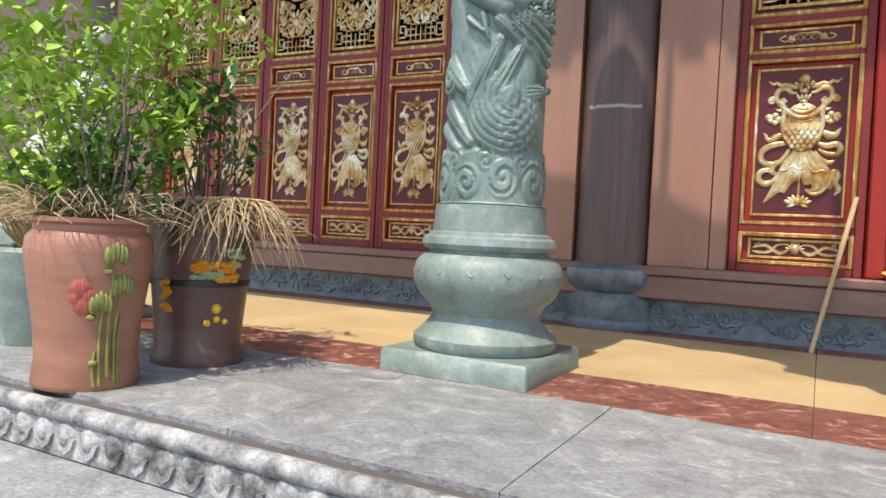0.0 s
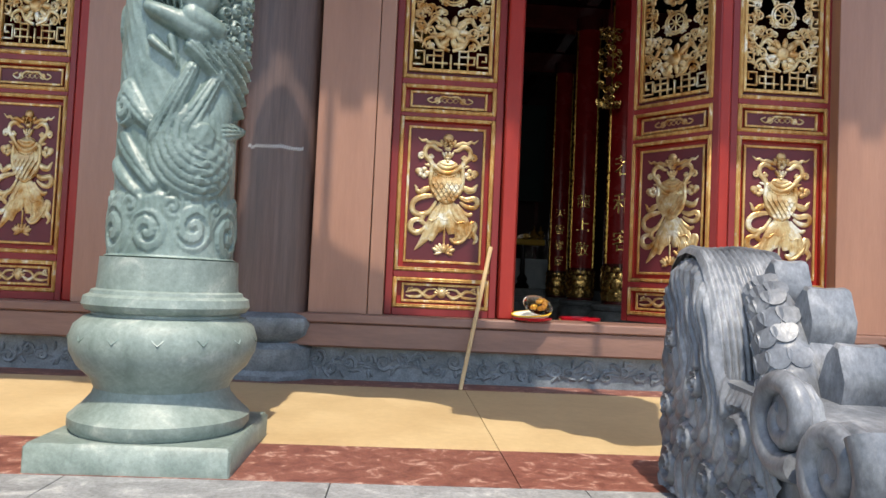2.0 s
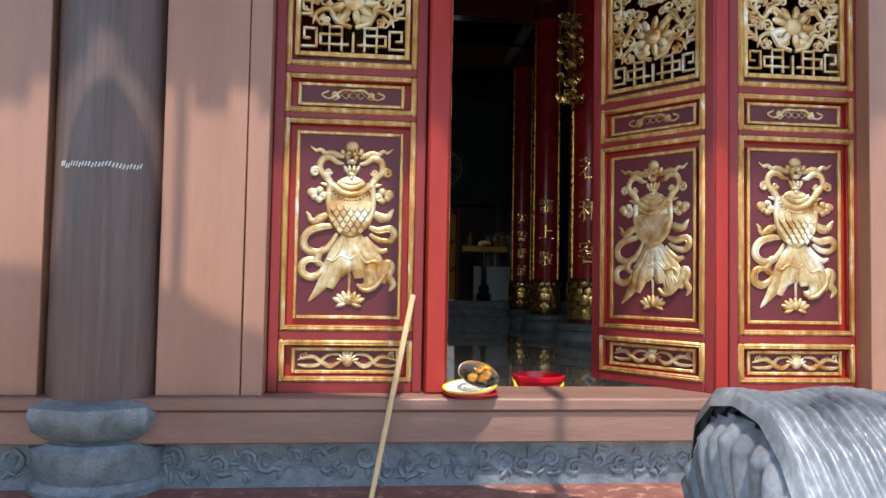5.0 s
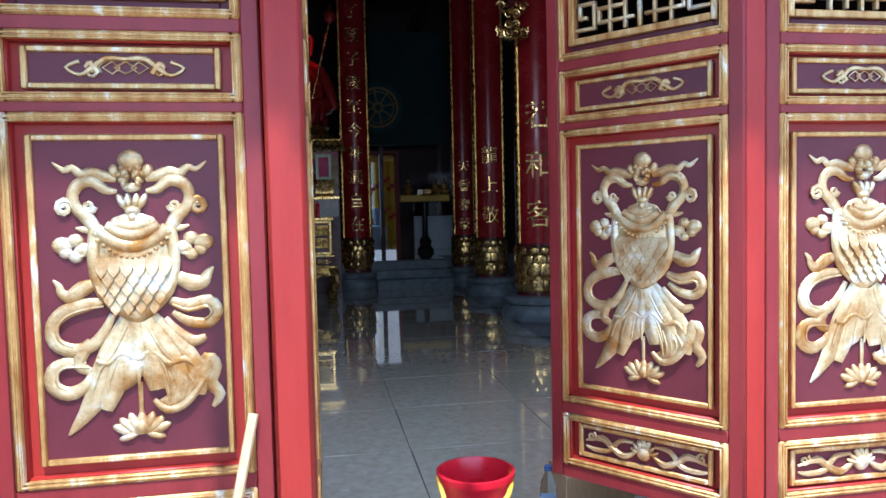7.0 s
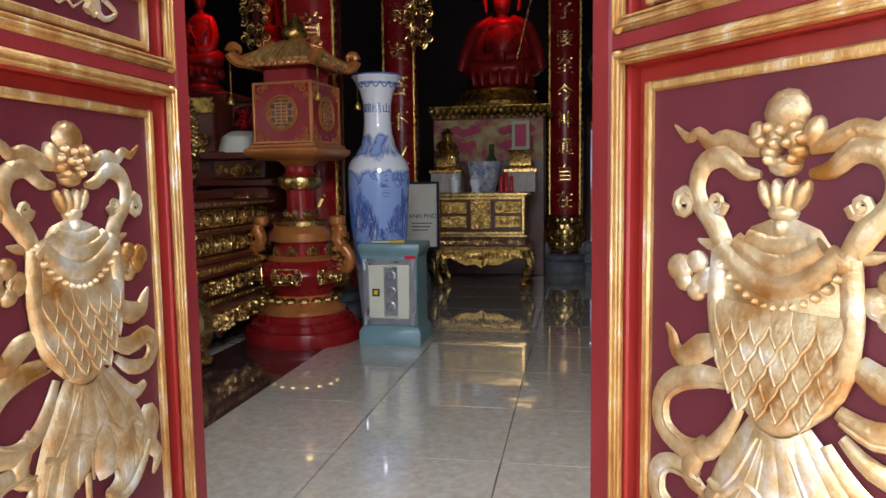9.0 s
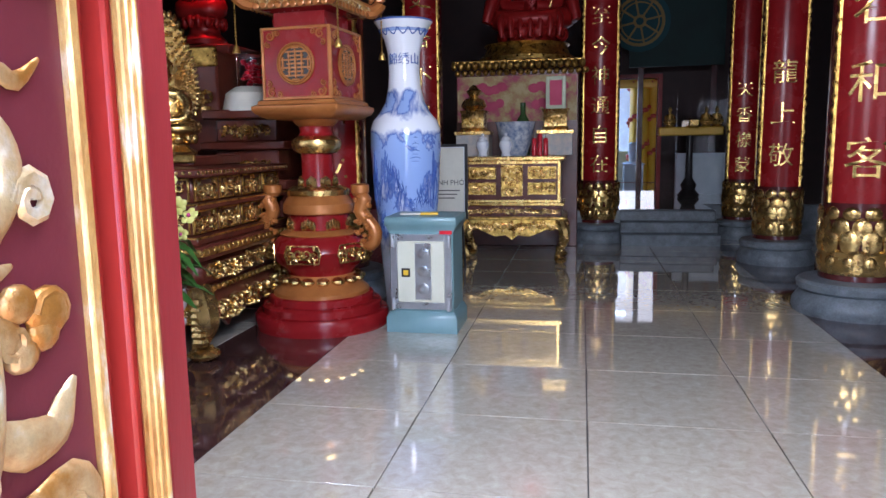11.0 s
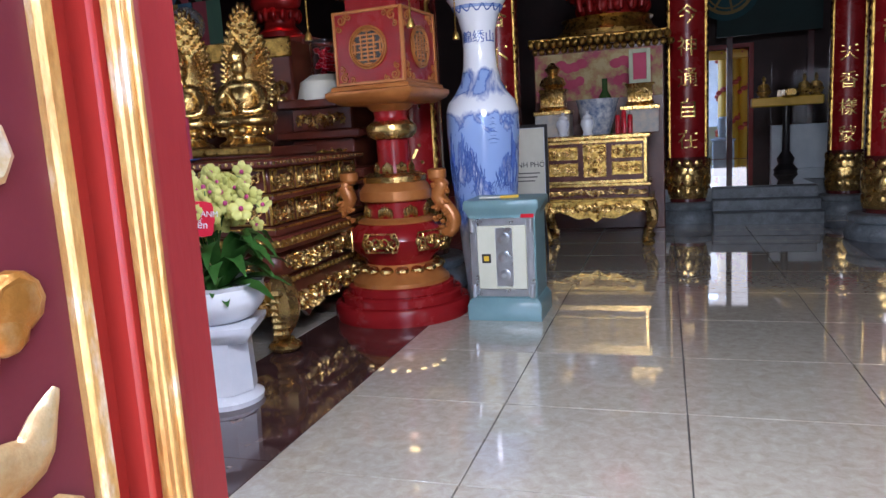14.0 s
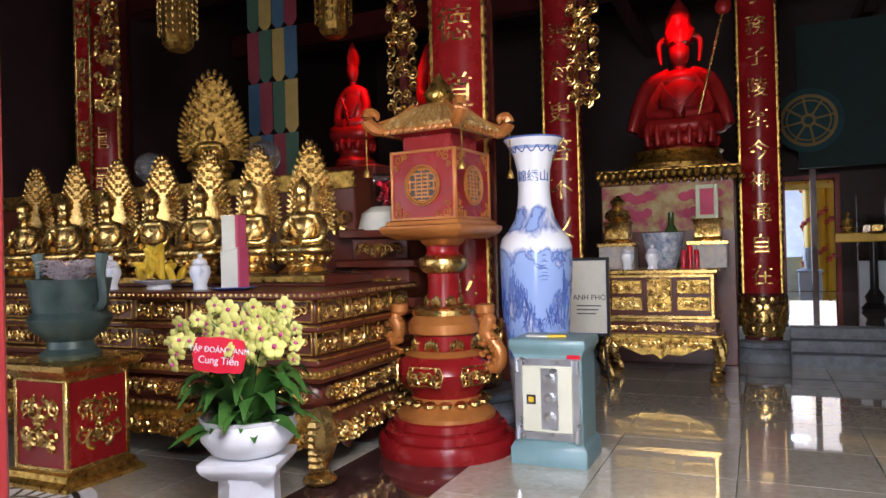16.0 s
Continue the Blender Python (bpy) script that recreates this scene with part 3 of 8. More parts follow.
def emblem():
    m = M()
    K = 0.001125

    def P(x, y, d=0.006):
        return ((x - 325) * K, -d, (795 - y) * K)

    def T(pts, rad, flat=0.75, n=10, d=0.006, both=False):
        for mir in ((0, 1) if both else (0,)):
            q = [P(650 - x if mir else x, y, d) for x, y in pts]
            m.tube(q, [r * K for r in rad], n, flat)

    def E(x, y, rx, ry, dep=0.02, both=False, rot=0):
        for mir in ((0, 1) if both else (0,)):
            m.ell(P(650 - x if mir else x, y, 0.002), (rx * K, dep, ry * K), 12, 6, Matrix.Rotation(radians(-rot if mir else rot), 3, "Y"))

    def S(x, y, r, w, both=True, flip=1, st=0.0):
        for mir in ((0, 1) if both else (0,)):
            spiral(m, (650 - x - 325 if mir else x - 325) * K, (795 - y) * K, r * K, 1.5, w * K, -0.012, -flip if mir else flip, math.pi - st if mir else st)

    E(325, 74, 33, 30, 0.030)
    for a in (-40, -14, 14, 40):
        E(325 + a, 108 - abs(a) * 0.2, 14, 20, 0.026, rot=a * 0.5)
    for x in (305, 345):
        E(x, 122, 13, 11, 0.032)
    E(325, 140, 24, 14, 0.03)
    for a in (-26, -9, 9, 26):
        E(325 + a, 176, 10, 22, 0.024, rot=a)
    E(325, 198, 22, 12, 0.03)
    E(325, 216, 13, 14, 0.03)
    T([(290, 118), (262, 112), (232, 100), (206, 106), (184, 90), (164, 96), (138, 76)], (10, 14, 12, 12, 9, 8, 2), both=True)
    T([(236, 250), (216, 216), (190, 190), (183, 160), (198, 132), (232, 124), (262, 146), (290, 150)], (16, 18, 15, 15, 16, 16, 12, 5), 0.9, both=True)
    S(163, 190, 23, 9)
    S(222, 188, 15, 7, flip=-1)
    T([(232, 250), (205, 245), (186, 240)], (9, 8, 2), both=True)
    for x, y, r in ((152, 284, 26), (184, 272, 20), (204, 296, 22), (184, 314, 18), (160, 302, 18)):
        E(x, y, r, r * 0.85, 0.018, True)
    S(150, 284, 18, 5)
    S(194, 300, 15, 5, flip=-1)
    # vase: shield body, drapes, beads and scales
    E(325, 330, 100, 130, 0.034)
    for k in range(5):
        n = (6, 5, 6, 5, 4)[k]
        for i in range(n):
            x = 325 + (i - (n - 1) / 2) * 31
            dpt = 0.034 * math.sqrt(max(0.05, 1 - ((x - 325) / 104) ** 2 - ((k * 24) / 150) ** 2))
            c = Vector(P(x, 336 + k * 24, dpt + 0.002))
            tear = ((-1, 0.7), (-1.02, -0.1), (-0.68, -0.68), (0, -1.2), (0.68, -0.68), (1.02, -0.1), (1, 0.7))
            rim = [c + Vector((u * 15.2 * K, -0.001 - 0.0095 * (0.7 - v) - 0.0015 * (1 - u * u), v * 26 * K)) for u, v in tear]
            m.tube(rim[1:6], (1.2 * K, 2.4 * K, 3.0 * K, 2.4 * K, 1.2 * K), 6, 1, (0, 1, 0), 1)
            low = [c + Vector((u * 15.2 * K, 0.012, v * 26 * K)) for u, v in tear]
            m.add([c + Vector((0, -0.0115, -0.15 * 26 * K))] + rim + low, [(0, i + 1, (i + 1) % 7 + 1) for i in range(7)] + [(i + 1, i + 8, (i + 1) % 7 + 8, (i + 1) % 7 + 1) for i in range(7)])
    T([(232, 250), (226, 330), (246, 405), (296, 452), (325, 464), (354, 452), (404, 405), (424, 330), (418, 250)], (15, 15, 17, 19, 22, 19, 17, 15, 15), 1.0, d=0.014)
    T([(240, 242), (278, 278), (325, 292), (372, 278), (410, 242)], (14, 16, 17, 16, 14), 1.0, d=0.024)
    T([(262, 236), (296, 256), (325, 262), (354, 256), (388, 236)], (13, 14, 15, 14, 13), 1.0, d=0.026)
    T([(280, 232), (325, 240), (370, 232)], (12, 13, 12), 1.0, d=0.024)
    for i in range(13):
        f = (i - 6) / 6
        E(325 + 84 * f, 318 - 46 * f * f, 8, 8, 0.044)
    for x in (238, 412):
        E(x, 254, 20, 18, 0.036)
    # ribbons
    T([(224, 384), (196, 394), (166, 414), (146, 404), (140, 386), (126, 370)], (14, 20, 18, 12, 9, 3))
    T([(430, 372), (462, 388), (492, 386), (506, 366), (520, 348)], (16, 22, 18, 12, 3))
    T([(244, 430), (198, 436), (150, 452), (120, 484), (124, 528), (166, 550), (214, 538), (246, 500), (266, 462)], (10, 18, 19, 17, 18, 18, 16, 12, 8), 0.8)
    T([(210, 528), (186, 560), (180, 590), (206, 606)], (12, 18, 16, 10), 0.8)
    T([(196, 584), (150, 580), (116, 598), (114, 638), (150, 660), (192, 642), (212, 606)], (8, 14, 17, 19, 19, 15, 8), 0.8)
    T([(408, 432), (452, 448), (506, 438), (524, 466), (502, 494), (452, 488), (414, 462)], (10, 18, 18, 17, 15, 14, 8), 0.8)
    T([(392, 478), (420, 514), (462, 540), (494, 530)], (10, 16, 15, 8), 0.8)
    # skirt
    T([(304, 476), (262, 556), (236, 612), (206, 690), (146, 766)], (22, 32, 30, 26, 3), 0.6, 8)
    T([(316, 482), (290, 566), (264, 640), (240, 706)], (26, 34, 30, 16), 0.6, 8, 0.010)
    T([(326, 484), (326, 560), (300, 620), (276, 650)], (30, 34, 28, 14), 0.6, 8, 0.012)
    T([(334, 484), (356, 560), (366, 620), (372, 660)], (30, 34, 34, 24), 0.6, 8, 0.012)
    T([(348, 480), (400, 566), (424, 630), (410, 690), (366, 700)], (24, 32, 34, 26, 8), 0.6, 8, 0.010)
    T([(360, 474), (424, 548), (456, 606), (450, 660), (420, 706)], (18, 26, 30, 26, 10), 0.6, 8, 0.008)
    T([(470, 680), (480, 630), (498, 590), (516, 610), (502, 650), (524, 684), (506, 716)], (18, 26, 20, 16, 18, 15, 5), 0.7, 8)
    T([(360, 686), (390, 714), (430, 706), (462, 676), (486, 640)], (7, 10, 10, 9, 6), 1.0, 6, 0.024)
    for k in range(5):
        T([(380 + 16 * k, 610 + 3 * k), (392 + 17 * k, 650), (398 + 14 * k, 690 - 6 * k)], (4, 6, 3), 1.0, 5, 0.026)
    T([(224, 578), (250, 586), (270, 570), (292, 562), (326, 578), (352, 560), (378, 572), (402, 594), (440, 584), (462, 602)], (6, 8, 7, 8, 8, 8, 7, 9, 8, 5), 1.0, 6, 0.026)
    T([(325, 640), (325, 720)], (7, 6), 1.0)
    for k in range(7):
        f = (k - 3) / 3
        T([(325 + 22 * f, 492), (325 + 58 * f, 556), (325 + 92 * f, 610 - 10 * abs(f)), (325 + 112 * f, 650)], (3, 5, 5, 3), 1.0, 5, 0.027)
    for x, y in ((306, 92), (325, 96), (344, 92), (296, 108), (316, 112), (334, 112), (354, 108), (308, 132), (342, 132)):
        E(x, y, 9, 9, 0.040)
    T([(246, 440), (200, 446), (156, 462), (132, 492), (138, 524), (170, 540)], (3, 4, 4, 4, 4, 2), 1.0, 5, 0.020)
    T([(206, 594), (150, 590), (128, 606), (128, 636), (152, 648)], (3, 4, 4, 4, 2), 1.0, 5, 0.020)
    T([(414, 442), (454, 458), (500, 450), (512, 468), (494, 484)], (3, 4, 4, 4, 2), 1.0, 5, 0.020)
    for a in (-66, -44, -22, 0, 22, 44, 66):
        b = radians(a)
        E(325 + 48 * math.sin(b), 768 - 28 * math.cos(b) + 6, 13, 32, 0.020, rot=a)
    E(325, 756, 19, 22, 0.030)
    for a in (-34, 34):
        E(325 + a, 780, 26, 10, 0.02, rot=a * 0.5)
    return m


def small_carving(low):
    m = M()
    if low:
        w = 0.24
        m.ell((0, -0.004, 0), (0.03, 0.018, 0.032), 10, 6)
        for s in (-1, 1):
            for k in range(5):
                a = radians(20 + k * 22)
                m.ell((s * 0.035 * math.cos(a), -0.004, 0.035 * math.sin(a) - 0.01), (0.026, 0.012, 0.008), 7, 5, Matrix.Rotation(-s * a, 3, "Y"))
            m.tube([(s * 0.03, -0.004, 0), (s * 0.08, -0.004, -0.03), (s * 0.13, -0.004, -0.005), (s * 0.17, -0.004, 0.02), (s * w, -0.004, 0.002)], (0.006, 0.014, 0.012, 0.014, 0.004), 6, 0.9)
            m.tube([(s * 0.04, -0.004, 0.03), (s * 0.10, -0.004, 0.024), (s * 0.14, -0.004, -0.02), (s * 0.2, -0.004, -0.028), (s * w, -0.004, -0.02)], (0.006, 0.010, 0.011, 0.010, 0.004), 6, 0.9)
            spiral(m, s * 0.215, 0.022, 0.02, 1.3, 0.006, -0.006, s, 1.0)
        return m
    for s in (-1, 1):
        m.tube([(0, -0.004, 0.024), (s * 0.05, -0.004, 0.026), (s * 0.085, -0.004, 0.0), (s * 0.12, -0.004, -0.02), (s * 0.155, -0.004, 0.0), (s * 0.12, -0.004, 0.018)], (0.007, 0.009, 0.010, 0.006, 0.005, 0.006), 6, 0.9)
        m.tube([(s * 0.015, -0.004, 0), (s * 0.035, -0.004, 0.017), (s * 0.06, -0.004, 0), (s * 0.035, -0.004, -0.017), (s * 0.015, -0.004, 0)], 0.003, 5, 1, sub=1)
        m.tube([(s * 0.07, -0.004, -0.016), (s * 0.09, -0.004, 0.012), (s * 0.105, -0.004, 0.0)], (0.010, 0.011, 0.005), 6, 0.9)
        spiral(m, s * 0.09, -0.012, 0.016, 1.2, 0.005, -0.006, s, 0.5)
    m.tube([(-0.03, -0.004, 0), (0, -0.004, 0.017), (0.03, -0.004, 0), (0, -0.004, -0.017), (-0.03, -0.004, 0)], 0.003, 5, 1, sub=1)
    return m


def lattice(w, h):
    """Pierced fretwork: key bars round the rim, wheel, lotus and leaves in the middle. Origin at the bottom middle."""
    m = M()
    t = 0.013

    def bar(x0, x1, z0, z1):
        m.box(min(x0, x1), max(x0, x1), -0.004, 0.016, min(z0, z1), max(z0, z1), 0.002)

    def key(x, z, s, sx, sz):
        bar(x, x + sx * s, z, z + sz * t)
        bar(x + sx * s, x + sx * (s - t), z, z + sz * s)
        bar(x + sx * s, x + sx * s * 0.3, z + sz * s, z + sz * (s - t))
        bar(x + sx * s * 0.3, x + sx * (s * 0.3 + t), z + sz * s, z + sz * s * 0.4)
        bar(x + sx * s * 0.3, x + sx * s * 0.66, z + sz * s * 0.4, z + sz * (s * 0.4 + t))

    for sx in (-1, 1):
        for zb, sz in ((0.0, 1), (h, -1)):
            key(sx * w / 2, zb + sz * 0.035, 0.105, -sx, sz)
            bar(sx * w * 0.22, sx * (w * 0.22 - 0.012), zb, zb + sz * 0.16)
            bar(sx * w * 0.30, sx * 0.02, zb + sz * 0.05, zb + sz * (0.05 + t))
            bar(sx * w * 0.30, sx * (w * 0.30 - t), zb + sz * 0.05, zb + sz * 0.11)
            bar(sx * w * 0.30, sx * 0.05, zb + sz * 0.10, zb + sz * (0.10 + t))
            bar(sx * 0.05, sx * (0.05 + t), zb + sz * 0.02, zb + sz * 0.14)
            bar(sx * 0.05, sx * w * 0.22, zb + sz * 0.14, zb + sz * (0.14 + t))
        bar(-0.007, 0.007, 0, 0.12) if sx > 0 else bar(-0.007, 0.007, h - 0.12, h)
        z = 0.20
        while z < h - 0.28:
            key(sx * w / 2, z, 0.08, -sx, 1)
            z += 0.135
    rng = random.Random(5)
    for cz, up in ((0.275, 1), (0.83, -1)):
        m.ell((0, -0.006, cz), (0.055, 0.022, 0.05), 12, 6)
        for k in range(9):
            a = 2 * math.pi * k / 9
            m.ell((0.08 * math.cos(a), -0.004, cz + 0.075 * math.sin(a)), (0.045, 0.014, 0.022), 8, 5, Matrix.Rotation(-a, 3, "Y"))
        for s in (-1, 1):
            m.tube([(s * 0.01, 0, cz - 0.13), (s * 0.08, 0, cz - 0.10), (s * 0.12, 0, cz - 0.04), (s * 0.18, 0, cz - 0.06), (s * 0.2, 0, cz - 0.12)], (0.012, 0.016, 0.014, 0.012, 0.004), 6, 0.8)
            m.tube([(s * 0.05, 0, cz + 0.06), (s * 0.12, 0, cz + 0.10), (s * 0.17, 0, cz + 0.04), (s * 0.21, 0, cz + 0.09)], (0.014, 0.018, 0.014, 0.005), 6, 0.8)
            spiral(m, s * 0.145, cz, 0.04, 1.5, 0.010, 0.0, s, rng.uniform(0, 6))
            spiral(m, s * 0.10, cz + 0.15, 0.035, 1.4, 0.009, 0.0, -s, rng.uniform(0, 6))
            m.ell((s * 0.06, 0, cz - 0.085), (0.045, 0.014, 0.028), 8, 5)
    for k in range(44):
        zz, xx = rng.uniform(0.17, h - 0.17), rng.uniform(0.02, w * 0.40)
        rr, st2 = rng.uniform(0.022, 0.036), rng.uniform(0, 6)
        for s in (-1, 1):
            spiral(m, s * xx, zz, rr, 1.3, 0.008, 0.003, s, st2 if s > 0 else math.pi - st2)
            m.ell((s * (xx + rr), 0.003, zz + rr * 0.6), (0.026, 0.010, 0.012), 6, 4, Matrix.Rotation(s * st2, 3, "Y"))
    cz = 0.55
    for r in (0.085, 0.066):
        m.tube([(r * math.cos(a * math.pi / 10), -0.004, cz + r * math.sin(a * math.pi / 10)) for a in range(21)], 0.008, 5, 1, sub=1)
    for k in range(8):
        a = k * math.pi / 4
        m.tube([(0, -0.004, cz), (0.075 * math.cos(a), -0.004, cz + 0.075 * math.sin(a))], 0.005, 5, 1, sub=1)
    m.ell((0, -0.006, cz), (0.02, 0.016, 0.02), 10, 6)
    return m


emb = emblem()
emb.v = [(x * 0.97, y * 0.62, z) for x, y, z in emb.v]
EMB = emb.mesh("emblem", GOLDC, 50)
LOWC, MIDC = small_carving(True).mesh("low_carving", GOLDC, 50), small_carving(False).mesh("mid_carving", GOLDC, 50)
LAT = lattice(W - 0.19, 1.10).mesh("fretwork", GOLDC, 45)


def door_leaf(label, at, group):
    d = thing("door_leaf", label, "door", at, group)
    tagged(d, kind="structure")
    m = M().box(0, 0.054, 0.0, 0.085, 0, H, 0.006).box(W - 0.054, W, 0.0, 0.085, 0, H, 0.006)
    zs = [0.0] + [z for a, b, k in SECT for z in (a + 0.003, b - 0.003)] + [H]
    for i in range(0, len(zs), 2):
        m.box(0.053, W - 0.053, 0.001, 0.084, zs[i], zs[i + 1], 0.004)
    part("leaf_frame", m, LEAFRED, d)
    for z0, z1, kind in SECT:
        part("gold_moulding", frame_m(0.052, W - 0.052, z0, z1, 0.028, -0.004, 0.018, 0.008), GOLDP, d)
        part("gold_ridge", frame_m(0.062, W - 0.062, z0 + 0.010, z1 - 0.010, 0.007, -0.008, 0.0, 0.002), GOLDP, d)
        part("gold_fillet", frame_m(0.0735, W - 0.0735, z0 + 0.0215, z1 - 0.0215, 0.006, -0.0065, 0.002, 0.002), GOLDP, d)
        part("reveal", frame_m(0.053, W - 0.053, z0 + 0.001, z1 - 0.001, 0.030, 0.018, 0.07, 0.004), LACQ, d)
        if kind == "lattice":
            part("inner_moulding", frame_m(0.09, W - 0.09, z0 + 0.055, z1 - 0.055, 0.026, 0.014, 0.05), GOLDP, d)
            rec = frame_m(0.074, W - 0.074, z0 + 0.022, z1 - 0.022, 0.035, 0.034, 0.075)
            part("recess", rec, MAROON, d)
            ft = part("fretwork", LAT, None, d, "pierced gilded fretwork with a wheel and lotus")
            ft.location = (W / 2, 0.032, z0 + 0.07)
            continue
        part("panel", M().box(0.074, W - 0.074, 0.044, 0.078, z0 + 0.022, z1 - 0.022), LACQ, d)
        g = 0.112
        e = 0.072 if kind == "emblem" else 0.052
        part("raised_field", M().box(g, W - g, 0.032, 0.046, z0 + e - 0.006, z1 - e + 0.006, 0.002), MAROON, d)
        part("inner_moulding", frame_m(g, W - g, z0 + e - 0.012, z1 - e + 0.012, 0.018, 0.021, 0.046, 0.004), GOLDP, d)
        c = part("emblem_carving" if kind == "emblem" else "scroll_carving", {"emblem": EMB, "low": LOWC, "mid": MIDC}[kind], None, d, "gilded relief of a draped treasure vase above a lotus" if kind == "emblem" else "gilded scroll relief")
        c.location = (W / 2 + 0.008, 0.032, z0 + 0.113 if kind == "emblem" else (z0 + z1) / 2)
    return d


leafA = door_leaf("closed red lacquered temple door leaf with gilded carved panels", pose(-0.445, 5.036, 0.44), "front door leaves")
leafA.scale = (1.015, 1, 1)
copy_thing(leafA, pose(1.918, 5.036, 0.44))
gl = copy_thing(leafA, pose(0.438, 5.018, 0.44, 0, 0, 89.6) @ Matrix.Diagonal((1.03, 1, 1, 1)))
fl = copy_thing(leafA, pose(1.358, 5.598, 0.44, 0, 0, -51.2) @ Matrix.Diagonal((0.985, 1, 1, 1)))
for ob in (gl, fl):
    tagged(ob, "open red lacquered temple door leaf swung inward, gilded carving")
for i in range(5):
    copy_thing(leafA, pose(-3.163 - 0.643 * i, 5.036, 0.44) @ Matrix.Diagonal((0.788, 1, 1, 1)))
    setting("door_mullion_%d" % (i + 1), M().box(-3.206 - 0.643 * i, -3.166 - 0.643 * i, 5.046, 5.13, 0.44, 3.62, 0.006), LEAFRED, "dark red lacquered strip between door leaves", category="door")
for i, (x0, x1) in enumerate(((0.322, 0.432), (1.83, 1.915))):
    setting("door_jamb_%d" % (i + 1), M().box(x0, x1, 4.995 if i == 0 else 5.02, 5.2, 0.44, 3.62, 0.012), LACQ, "bright red lacquered door post", category="door")
setting("door_jamb_3", M().box(-2.560, -2.463, 5.03, 5.2, 0.44, 3.62, 0.01), LACQ, "red lacquered door post", category="door")


# ---- timber wall columns on carved stone bases ----
def wall_column(x):
    c = thing("wall_column", "dark brown round timber column on a carved stone base", "column", pose(x, 5.10, 0), "facade columns")
    m = M().lathe([(0.276, 0.43), (0.272, 1.8), (0.267, 7.6)], 40)
    part("shaft", m, WOODD, c)
    part("base_cap", M().lathe([(0.27, 0.22), (0.27, 0.24), (0.345, 0.29), (0.37, 0.36), (0.36, 0.40), (0.30, 0.432)], 8), SLATE, c, "dark weathered stone cap")
    part("base", M().lathe([(0.325, 0.0), (0.33, 0.03), (0.30, 0.06), (0.32, 0.12), (0.325, 0.20), (0.29, 0.235)], 48, wob=lambda a, z: 1 + 0.02 * math.sin(a * 14 + 3 * math.sin(z * 40))), SLATE, c, "dark stone base carved with waves")
    return c


c1 = wall_column(-1.20)
for x in (3.45, -6.65):
    copy_thing(c1, pose(x, 5.10, 0))
chalk = M()
cr = random.Random(2)
for i in range(26):
    a = radians(-128 + i * 3.1)
    z = 1.5 + cr.uniform(-0.006, 0.006)
    chalk.tube([(-1.20 + 0.275 * math.cos(a), 5.10 + 0.275 * math.sin(a), z - 0.010), (-1.20 + 0.275 * math.cos(a + 0.03), 5.10 + 0.275 * math.sin(a + 0.03), z + 0.012)], 0.0035, 4, 1, (0, 0, 1), 1)
tagged(part("chalk_scribble", chalk, CHALK), "short white chalk scribble on the dark column", "marking")


